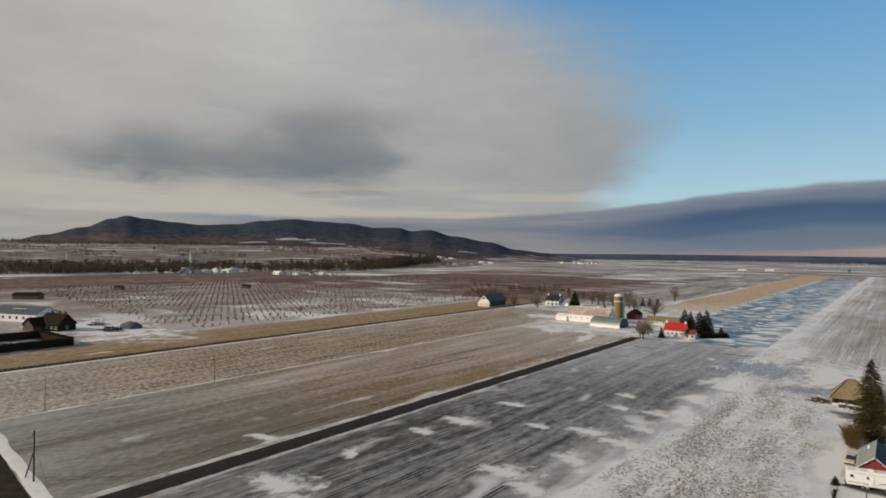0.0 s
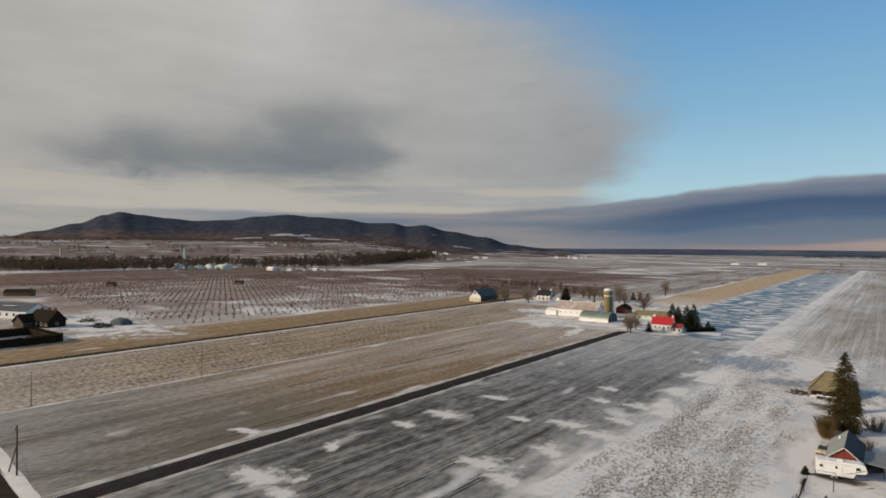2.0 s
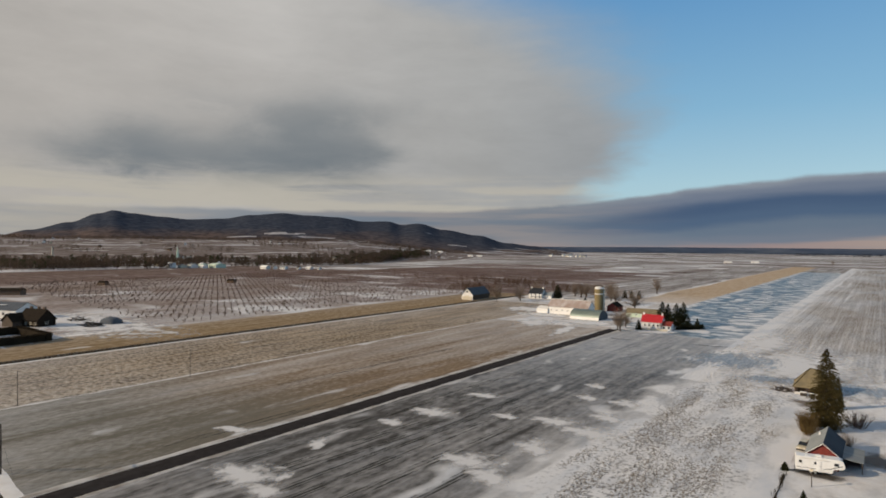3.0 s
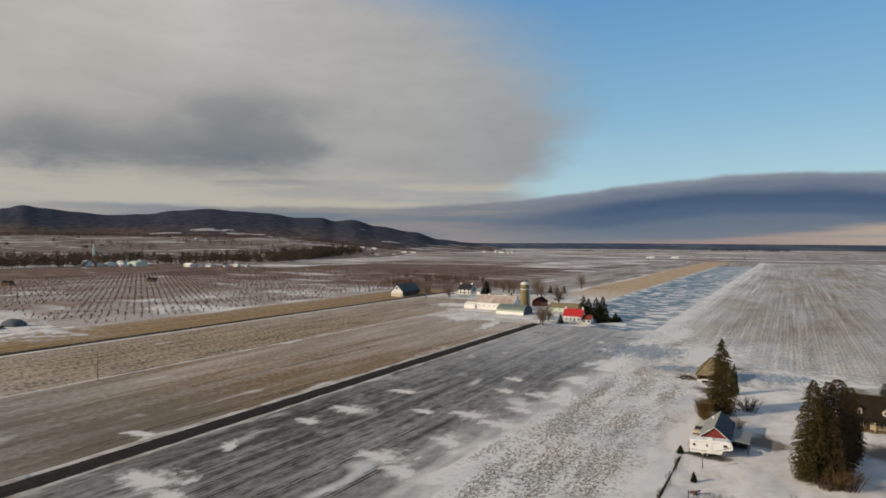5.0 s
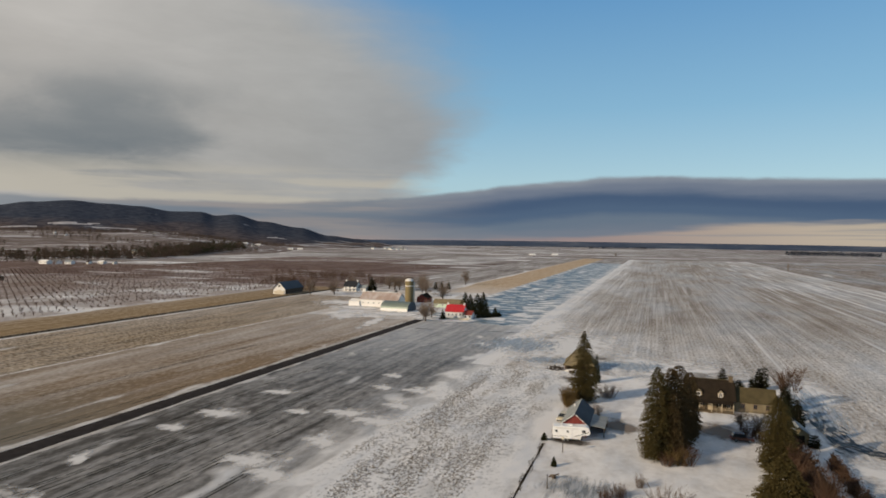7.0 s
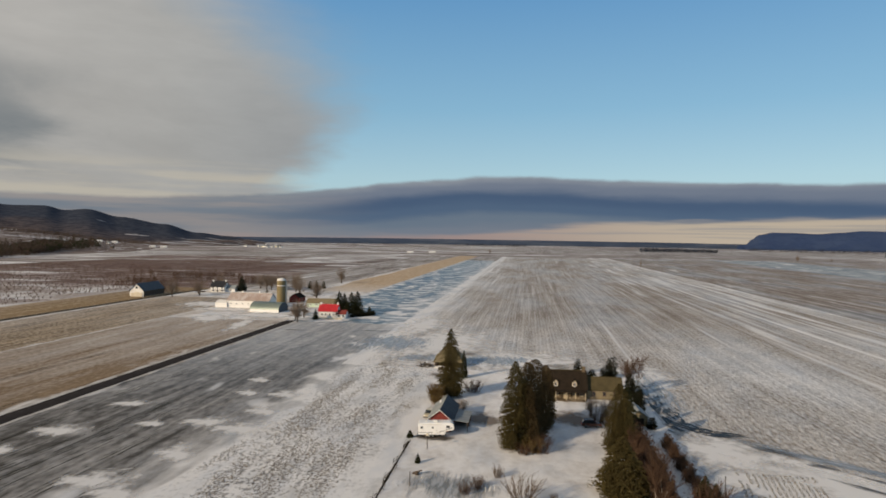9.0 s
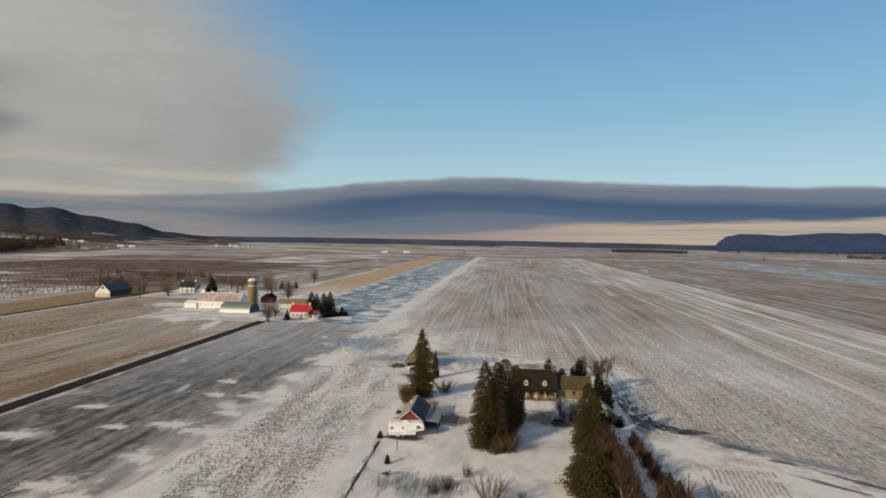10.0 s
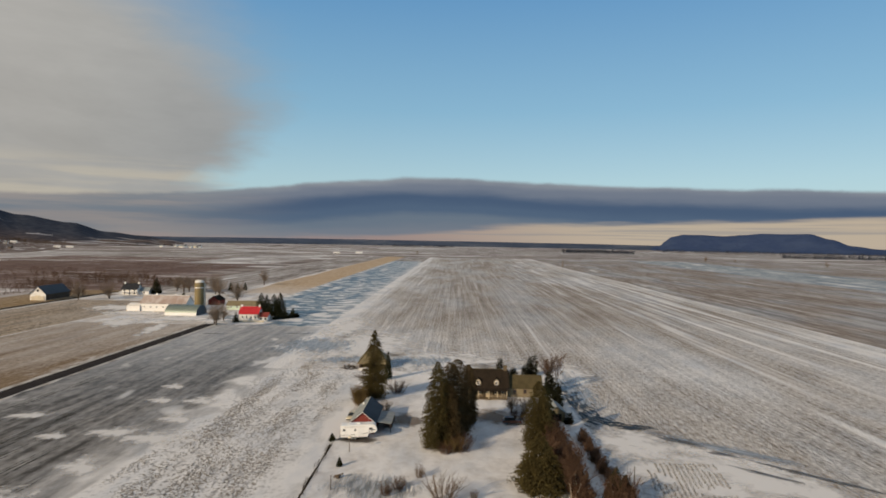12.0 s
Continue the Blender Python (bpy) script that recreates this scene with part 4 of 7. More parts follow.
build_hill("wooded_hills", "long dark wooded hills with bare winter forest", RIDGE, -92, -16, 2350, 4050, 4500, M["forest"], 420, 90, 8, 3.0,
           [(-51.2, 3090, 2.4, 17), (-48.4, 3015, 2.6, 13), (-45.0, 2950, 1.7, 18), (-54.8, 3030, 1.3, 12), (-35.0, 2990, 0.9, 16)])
FARHILL = [(17, -0.6), (18.7, -0.17), (19.2, 0.3), (19.7, 0.68), (20.8, 0.88), (22, 0.86), (23.9, 0.78), (25.5, 0.9), (26.9, 1.03), (28.6, 1.0), (30.2, 1.04), (31.7, 0.61), (33.2, 0.1), (34.9, -0.12), (40, -0.4)]
build_hill("blue_hill", "far flat-topped wooded mountain with blue haze in its colour", FARHILL, 16.5, 42, 3900, 4450, 4600, M["haze"], 120, 16, 14, 8.0)
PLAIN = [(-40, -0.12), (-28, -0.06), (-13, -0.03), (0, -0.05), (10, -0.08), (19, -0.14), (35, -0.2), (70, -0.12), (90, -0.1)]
build_hill("horizon_woods", "thin line of woods along the horizon, tinted with painted haze", PLAIN, -40, 90, 4100, 4600, 4700, M["plainhaze"], 260, 10, 6, 12.0)


def land_z(x, y):
    """Height of the rising land below the hills."""
    a, r = math.degrees(math.atan2(x - CX, y - CY)), math.hypot(x - CX, y - CY)
    f = min(1.0, max(0.0, (r - 1250) / 1750))
    fade = 1 - lerp_table([(-48, 0.0), (-31, 1.0)], a)
    return 62 * fade * f * f * (3 - 2 * f) - 1.5 + 5 * fade * f * noise.noise((a / 4, r / 300, 2)) if f > 0 else 0.0


def build_slopes():
    """Rising farm land at the foot of the hills, with open snow in some fields."""
    rnd = random.Random(5)
    bm = bmesh.new()
    steps, rings, a0, a1, r0, r1 = 240, 60, -95, -30, 1250, 3000
    grid = []
    for i in range(steps + 1):
        a = a0 + (a1 - a0) * i / steps
        col = []
        for j in range(rings + 1):
            r = r0 + (r1 - r0) * j / rings
            px, py = CX + r * math.sin(radians(a)), CY + r * math.cos(radians(a))
            col.append(bm.verts.new((px, py, land_z(px, py))))
        grid.append(col)
    clearings = ((-69, 2600, 3.1, 70), (-59.7, 2470, 2.2, 36), (-73.5, 2150, 3, 40), (-46.5, 2560, 2.4, 60), (-41.5, 2350, 3.0, 70), (-55, 2250, 2.0, 50), (-65, 2250, 2.2, 36), (-37, 2700, 2.4, 70), (-51.5, 2420, 1.6, 40))
    for i in range(steps):
        for j in range(rings):
            f = bm.faces.new((grid[i][j], grid[i + 1][j], grid[i + 1][j + 1], grid[i][j + 1]))
            c = f.calc_center_median()
            a, r = math.degrees(math.atan2(c.x - CX, c.y - CY)), math.hypot(c.x - CX, c.y - CY)
            if any(((a - ca) / wa) ** 2 + ((r - cr) / wr) ** 2 + 0.8 * noise.noise((a * 0.9, r / 70, 7)) < 1 for ca, cr, wa, wr in clearings):
                f.material_index = 1
    single("hill_foot", bm, [M["slope"], M["snowfield"]], "brown rising farmland with open snow fields below the hills", "hillside", "structure", smooth=True)


build_slopes()


# ---------------------------------------------------------------- trees
def clump(bm, p, out, size, rnd):
    """One spray of needles: a bent leaf shape of four faces."""
    d = (out + Vector((rnd.uniform(-.5, .5), rnd.uniform(-.5, .5), rnd.uniform(-.55, .25)))).normalized()
    s = d.cross(Vector((rnd.uniform(-.4, .4), rnd.uniform(-.4, .4), 1))).normalized() * size * rnd.uniform(0.3, 0.5)
    n = d.cross(s).normalized() * size * 0.12
    a, m, t = bm.verts.new(p - d * size * 0.35), bm.verts.new(p + n), bm.verts.new(p + d * size * 0.75)
    l, r = bm.verts.new(p + s - n), bm.verts.new(p - s - n)
    for f in ((a, m, l), (a, r, m), (m, t, l), (m, r, t)):
        bm.faces.new(f)


def spruce_meshes(seed, h, r, whorls, per, mat, power=0.85, low=0.05, sprays=6, size=0.75, droop=0.22, dome=0.0):
    rnd = random.Random(seed)
    tb = bmesh.new()
    tube(tb, (0, 0, -0.1), (0, 0, h * 0.5), h * 0.017, h * 0.009, 7)
    tube(tb, (0, 0, h * 0.5), (0, 0, h * (0.93 if dome > 2 else 0.985)), h * 0.009, 0.02, 6)
    cb = bmesh.new()
    gap = [rnd.uniform(0, 6.28) for _ in range(3)]
    for w in range(whorls):
        f = low + (1 - low) * (w / whorls) ** 0.95
        z = h * f
        base = r * max(0.02, 1 - f) ** power * (0.55 + 0.45 * min(1, f / 0.12))
        if dome:
            base = r * (1 - f ** dome) ** power * (0.7 + 0.3 * min(1, f / 0.15))
        for k in range(max(4, int(per * (1 - 0.6 * f)))):
            ang = rnd.uniform(0, 2 * math.pi)
            reach = base * rnd.uniform(0.68, 1.06) * (1 + 0.16 * math.sin(2 * ang + gap[0]) + 0.10 * math.sin(5 * ang + gap[1] + 6 * f))
            out = Vector((math.cos(ang), math.sin(ang), 0))
            zz = z + rnd.uniform(-0.4, 0.4) * h / whorls
            for i in range(sprays):
                g = 0.28 + 0.75 * (i + rnd.random() * 0.8) / sprays
                p = out * reach * g + Vector((0, 0, zz - droop * reach * g * g + 0.12 * reach * max(0, g - 0.8)))
                p += Vector((-out.y, out.x, 0)) * rnd.uniform(-0.16, 0.16) * reach
                clump(cb, p, out, size * rnd.uniform(0.7, 1.25) * (0.55 + 0.45 * (1 - f)), rnd)
    for i in range(0 if dome > 2 else 5):
        clump(cb, Vector((0, 0, h * (0.965 + 0.01 * i))), Vector((0, 0, 1)), 0.4, rnd)
    return mesh_of("trunk", tb, M["bark"]), mesh_of("crown", cb, mat)


def planted(kind, label, category, meshes, x, y, scale, turn, wide=1.0, group="", names=("trunk", "crown")):
    t = thing(kind, label, category, x, y, 0, turn, group)
    for n, me in zip(names, meshes):
        o = new(n, me)
        o.parent = t
        o.scale = (scale * wide, scale * wide, scale)
    return t


SPRUCE = [spruce_meshes(s, 18.0, r, 64, 32, M[k], sprays=11, size=0.50, power=p, dome=d) for s, r, p, d, k in
          ((11, 4.0, 0.8, 2.5, "needles"), (12, 4.2, 0.7, 3.0, "needles"), (13, 4.4, 0.55, 4.5, "larch"))]
FIR = [spruce_meshes(s, 12.0, 2.7, 36, 18, M["cedar"], sprays=8, size=0.6, power=0.75, dome=1.5) for s in (21, 22)]
BROAD = [spruce_meshes(s, 10.0, 4.9, 46, 32, M["needles"], power=0.7, sprays=13, size=0.44, dome=1.3) for s in (31, 32)]
CEDAR = [spruce_meshes(s, 5.0, 0.95, 30, 12, M["topiary"], power=0.5, low=0.02, sprays=5, size=0.4, droop=-0.2, dome=d) for s, d in ((41, 3.0), (42, 6.0))]


def bare_meshes(seed, h, spread, levels, kids, mat, thick=0.02, twig=0.03, trunk=0.28, bark="bark", stems=1, round_crown=False):
    """Trunk and a crown of forking limbs and twigs."""
    rnd = random.Random(seed)
    tb, cb = bmesh.new(), bmesh.new()

    def grow(p, d, length, rad, lev):
        q = p + d * length * 0.5 + Vector((rnd.uniform(-1, 1), rnd.uniform(-1, 1), 0)) * length * 0.05
        e = q + (d + Vector((rnd.uniform(-.15, .15), rnd.uniform(-.15, .15), 0.08))).normalized() * length * 0.5
        bm = tb if lev == 0 else cb
        sides = 6 if lev == 0 else (4 if lev == 1 else 3)
        tube(bm, p, q, rad, rad * 0.8, sides, lev == 0)
        tube(bm, q, e, rad * 0.8, rad * 0.55 if lev < levels else rad * 0.3, sides, lev == 0)
        if lev == levels:
            return
        for k in range(kids[lev]):
            f = rnd.uniform(0.3, 1.0)
            s = p.lerp(q, f * 2) if f < 0.5 else q.lerp(e, f * 2 - 1)
            ang, tilt = rnd.uniform(0, 6.283), rnd.uniform(0.35, 0.95) * spread
            side = Vector((math.cos(ang), math.sin(ang), 0))
            nd = (d * math.cos(tilt) + side * math.sin(tilt) + Vector((0, 0, 0.12))).normalized()
            if round_crown and lev == 0:
                grow(s, (nd + Vector((0, 0, 0.5))).normalized(), length * rnd.uniform(0.75, 1.2), max(twig, rad * 0.5), 1)
                continue
            grow(s, nd, length * rnd.uniform(0.5, 0.78), max(twig, rad * 0.5), lev + 1)

    for s in range(stems):
        lean = Vector((rnd.uniform(-.3, .3), rnd.uniform(-.3, .3), 1)).normalized() if stems > 1 else Vector((rnd.uniform(-.05, .05), rnd.uniform(-.05, .05), 1)).normalized()
        grow(Vector((0, 0, -0.1)), lean, h * trunk, h * thick, 0)
    return mesh_of("trunk", tb, M[bark]), mesh_of("crown", cb, mat)


def round_meshes(seed, h, w, limbs, twigs, mat, low=0.22, rad=0.032):
    """A leafless crown: limbs reach out to all parts of a rounded dome and break into fine twigs."""
    rnd = random.Random(seed)
    tb, cb = bmesh.new(), bmesh.new()
    top = Vector((rnd.uniform(-.2, .2), rnd.uniform(-.2, .2), h * 0.42))
    tube(tb, (0, 0, -0.1), top, h * 0.026, h * 0.016, 7)
    for i in range(limbs):
        a, f = rnd.uniform(0, 6.283), rnd.random()
        z = h * (low + 0.10 + (0.88 - low) * f)
        reach = w * math.sqrt(max(0.05, 1 - ((z / h - 0.58) / 0.46) ** 2)) * rnd.uniform(0.45, 1.0)
        s = Vector((0, 0, h * min(z / h * 0.7, rnd.uniform(0.12, 0.42))))
        e = Vector((reach * math.cos(a), reach * math.sin(a), z))
        m = s.lerp(e, 0.5) + Vector((0, 0, h * 0.05)) + Vector((rnd.uniform(-1, 1), rnd.uniform(-1, 1), 0)) * 0.05 * h
        tube(cb, s, m, h * 0.008, h * 0.006, 4, False)
        tube(cb, m, e, h * 0.006, rad, 3, False)
        for k in range(twigs):
            g = rnd.uniform(0.25, 1.0)
            p = s.lerp(m, g * 2) if g < 0.5 else m.lerp(e, g * 2 - 1)
            d = ((e - s).normalized() * 0.6 + Vector((rnd.uniform(-1, 1), rnd.uniform(-1, 1), rnd.uniform(-0.35, 0.9)))).normalized()
            q = p + d * h * rnd.uniform(0.07, 0.17)
            tube(cb, p, q, rad, rad * 0.5, 3, False)
            for n in range(2):
                r = p.lerp(q, rnd.uniform(0.3, 0.9))
                tube(cb, r, r + (d + Vector((rnd.uniform(-.9, .9), rnd.uniform(-.9, .9), rnd.uniform(-.3, .6)))).normalized() * h * rnd.uniform(0.04, 0.08), rad * 0.7, rad * 0.4, 3, False)
    return mesh_of("trunk", tb, M["bark"]), mesh_of("crown", cb, mat)


BARE = [round_meshes(s, 10.0, w, 40, 11, M["haze_twigs"], low, 0.024) for s, w, low in ((51, 4.3, 0.10), (52, 3.6, 0.18), (53, 4.8, 0.05))]
BIRCH = [bare_meshes(s, 9.0, 0.6, 3, (8, 5, 4), M["redtwigs"], thick=0.011, twig=0.03, trunk=0.6, bark="pale_bark", stems=2) for s in (55, 56)]


def brush_mesh(seed, h, r, stems, mat, lean=0.5, twigs=5, rad=0.03):
    """A bush of many bare stems fanning out from the ground."""
    rnd = random.Random(seed)
    bm = bmesh.new()
    for i in range(stems):
        a, d = rnd.uniform(0, 6.283), r * 0.45 * math.sqrt(rnd.random())
        p = Vector((d * math.cos(a), d * math.sin(a), -0.05))
        t = Vector((math.cos(a) * lean * rnd.random(), math.sin(a) * lean * rnd.random(), 1)).normalized()
        L = h * rnd.uniform(0.55, 1.0)
        m = p + t * L * 0.5
        e = m + (t + Vector((rnd.uniform(-.25, .25), rnd.uniform(-.25, .25), 0))).normalized() * L * 0.5
        tube(bm, p, m, rad, rad * 0.8, 3, False)
        tube(bm, m, e, rad * 0.8, rad * 0.4, 3, False)
        for k in range(twigs):
            f = rnd.uniform(0.35, 1)
            s = p.lerp(e, f)
            ang = rnd.uniform(0, 6.283)
            q = s + (t + 0.9 * Vector((math.cos(ang), math.sin(ang), 0))).normalized() * L * rnd.uniform(0.15, 0.32)
            tube(bm, s, q, rad * 0.6, rad * 0.35, 3, False)
    return mesh_of("bare_shrub", bm, mat)


BRUSH = {k: [brush_mesh(s, 3.0, 2.4, 70, M[k], 0.6) for s in (61, 62)] for k in ("twigs", "redtwigs", "ochre")}
WILLOW = brush_mesh(66, 3.4, 2.0, 230, M["ochre"], 0.55, 6, 0.035)
HAZEL = brush_mesh(65, 5.4, 3.4, 46, M["twigs"], 0.85, 5, 0.05)


def shrub(kind, i, x, y, scale, turn, label, wide=1.0, group=""):
    o = new("bare_shrub", BRUSH[kind][i % 2])
    o.matrix_basis = pose(x, y, 0, 0, 0, turn) @ Matrix.Diagonal((scale * wide, scale * wide, scale, 1))
    return tagged(o, label, "shrub", group)


G_LAWN = "spruces round the stone house"
SP = "tall dark green spruce standing in snow"
planted("spruce_tree", SP + " beside the metal-roofed shed", "tree", SPRUCE[0], -5.6, 170.0, 1.05, 20, 0.84, G_LAWN)
planted("spruce_tree", SP + " close behind a taller one", "tree", FIR[1], -4.4, 193.0, 0.72, 60, 0.8, G_LAWN)
planted("spruce_tree", SP + "", "tree", SPRUCE[1], 12.9, 131.8, 1.02, 80, 0.78, G_LAWN)
planted("spruce_tree", SP + " in a tight lawn group", "tree", SPRUCE[2], 15.4, 135.8, 0.97, 140, 0.78, G_LAWN)
planted("spruce_tree", SP + " in a tight lawn group", "tree", SPRUCE[2], 17.0, 139.5, 0.97, 210, 0.80, G_LAWN)
planted("spruce_tree", "broad brown-green conifer in a tight lawn group", "tree", SPRUCE[2], 15.2, 132.8, 0.78, 300, 0.8, G_LAWN)
planted("spruce_tree", "broad brown-green conifer close before the stone house", "tree", SPRUCE[2], 19.6, 148.5, 0.80, 260, 0.82, G_LAWN)
planted("spruce_tree", SP + " near the driveway", "tree", SPRUCE[1], 34.2, 133.0, 0.80, 30, 0.95, G_LAWN)
planted("spruce_tree", SP + " beside the drive", "tree", BROAD[0], 31.6, 112.0, 1.0, 75, 1.15, G_LAWN)
planted("spruce_tree", SP + " beside the small garage", "tree", FIR[0], 37.5, 145.0, 0.95, 40, 1.15, G_LAWN)

for i, (x, y, k, w) in enumerate(((31.4, 204, 1.05, 1.3), (42.2, 202, 1.35, 1.1), (40.9, 202, 1.25, 1.1), (39.2, 200, 0.75, 2.2), (35.2, 197, 0.7, 2.1), (33.0, 196, 0.6, 2.0), (43.6, 179, 1.3, 1.5),
                                  (44.6, 172, 1.0, 1.8), (43.9, 165, 1.0, 1.5), (44.0, 150.4, 0.55, 2.1))):
    planted("cedar", "dark clipped cedar by the stone house", "tree", CEDAR[i % 2], x, y, k, i * 47, w, "clipped cedars")

# ---------------------------------------------------------------- red shed with lean-to
def build_shed():
    t = thing("shed", "red-boarded shed with grey metal roof and lean-to", "shed", -4.1, 146.2, 0, -90)
    L, W, h, rh = 12.8, 5.2, 2.7, 2.1          # ridge along local x, gable end towards local +x
    part("wall", gable_wall(L, W, h, rh), M["redwood"], t)
    x, e, k, zr = L / 2 + 0.4, W / 2 + 0.5, rh / (W / 2), h + rh + 0.2
    # sun and shade put into colour: dark slope away from sun, pale slope towards it
    for side, mat, lab in ((1, "slate", "shaded roof slope, coloured dark blue-grey"), (-1, "greyroof", "sunlit roof slope, coloured pale grey")):
        bm = bmesh.new()
        q = [(-x, side * e, zr - e * k), (x, side * e, zr - e * k), (x, 0, zr), (-x, 0, zr)]
        slab(bm, q if side < 0 else q[::-1], 0.12)
        r = part("roof_slope", bm, M[mat], t, lab)
        bm = bmesh.new()
        for i in range(18):
            px = -x + i * 2 * x / 17
            tube(bm, (px, side * e, zr - e * k + 0.02), (px, 0, zr + 0.02), 0.03, 0.03, 4, False)
        part("roof_seams", bm, M[mat], r)
    bm = bmesh.new()
    for s in (-1, 1):
        slab(bm, [(x + 0.03, s * e, zr - e * k - 0.02), (x + 0.03, 0, zr - 0.02), (x + 0.03, 0, zr - 0.15), (x + 0.03, s * e, zr - e * k - 0.15)], 0.03)
    part("barge_board", bm, M["white"], t)
    a, b = e + 0.04, e + 3.3
    bm = bmesh.new()
    slab(bm, [(5.6, b, 2.15), (-3.4, b, 2.15), (-3.4, a, 2.5), (5.6, a, 2.5)], 0.1)
    part("lean_to_roof", bm, M["greyroof"], t, "pale grey lean-to roof")
    for px in (-3.2, 1.2, 5.4):
        part("post", boxed(px - 0.09, px + 0.09, b - 0.33, b - 0.15, 0, 2.05), M["pole"], t)
    part("back_wall", boxed(-3.4, -3.3, a + 0.05, b - 0.35, 0, 2.05), M["redwood"], t)
    part("side_wall", boxed(-3.29, 2.0, b - 0.44, b - 0.36, 0, 1.95), M["brownwall"], t, "dark boarded side of the lean-to")
    door(t, "E", L / 2, 0.0, 2.2, 2.2, M["white"])
    part("roof_vent", tubed((-3, -1.2, h + rh - 1.0), (-3, -1.2, h + rh - 0.2), 0.25, 0.2), M["white"], t)
    return t


build_shed()


def wheel(parent, x, y, z, r, w, along="y"):
    bm = bmesh.new()
    tube(bm, (x, y - w / 2, z), (x, y + w / 2, z), r, r, 16)
    t = part("tyre", bm, M["rubber"], parent)
    bm = bmesh.new()
    tube(bm, (x, y - w / 2 - 0.01, z), (x, y + w / 2 + 0.01, z), r * 0.55, r * 0.55, 12)
    part("rim", bm, M["greyroof"], t)
    return t


def build_trailer():
    """Fifth-wheel camper: raised nose towards +x."""
    t = thing("camper_trailer", "white fifth-wheel camper trailer with dark stripes", "trailer", -4.4, 136.7, 0, 9)
    t.scale = (0.92, 0.95, 0.95)
    prof = [(-4.3, 0.62), (2.1, 0.62), (2.25, 1.55), (4.0, 1.65), (4.3, 2.2), (3.9, 3.25), (3.3, 3.45), (-4.2, 3.3), (-4.32, 3.1)]
    bm = bmesh.new()
    a, b = [bm.verts.new((x, -1.2, z)) for x, z in prof], [bm.verts.new((x, 1.2, z)) for x, z in prof]
    bm.faces.new(a)
    bm.faces.new(b[::-1])
    n = len(prof)
    for i in range(n):
        bm.faces.new((a[i], b[i], b[(i + 1) % n], a[(i + 1) % n]))
    bmesh.ops.bevel(bm, geom=bm.edges[:], offset=0.07, segments=2, affect="EDGES")
    part("body", bm, M["white_gloss"], t)
    for x, z, w, h in ((-3.5, 2.35, 0.5, 0.35), (-0.9, 2.35, 0.35, 0.35), (2.75, 2.55, 0.75, 0.42)):
        window(t, "S", 1.2, x, z, w, h, M["darkmetal"], 0)
    door(t, "S", 1.2, -0.2, 0.7, 1.85, M["white_gloss"], 0.85)
    bm = bmesh.new()
    slab(bm, [(0.6, -1.215, 1.25), (2.1, -1.215, 1.55), (2.1, -1.215, 1.68), (0.6, -1.215, 1.33)], 0.01)
    slab(bm, [(2.2, -1.215, 1.7), (3.9, -1.215, 2.3), (3.9, -1.215, 2.42), (2.2, -1.215, 1.84)], 0.01)
    part("stripe", bm, M["darkmetal"], t, "dark swoosh stripe")
    part("stripe", boxed(-4.2, -0.8, -1.216, -1.205, 1.12, 1.2), M["darkmetal"], t)
    aw = part("awning", tubed((-3.6, -1.32, 3.05), (1.4, -1.32, 3.05), 0.1, 0.1), M["white"], t)
    part("air_conditioner", boxed(-0.7, 0.3, -0.4, 0.4, 3.38, 3.66, soft=0.06), M["white_gloss"], t)
    part("roof_hatch", boxed(-2.6, -2.1, -0.25, 0.25, 3.33, 3.44), M["white"], t)
    for x in (-1.7, -0.85):
        for y in (-1.02, 1.02):
            wheel(t, x, y, 0.36, 0.36, 0.24)
    part("chassis", boxed(-4.2, 2.3, -0.5, 0.5, 0.42, 0.61), M["darkmetal"], t)
    for y in (-0.8, 0.8):
        part("landing_leg", boxed(1.8, 1.92, y - 0.06, y + 0.06, 0, 0.62), M["darkmetal"], t)
    part("hitch_pin", tubed((3.3, 0, 1.2), (3.3, 0, 1.7), 0.07, 0.12), M["darkmetal"], t)
    part("bumper", boxed(-4.5, -4.36, -1.1, 1.1, 0.5, 0.62), M["darkmetal"], t)


build_trailer()


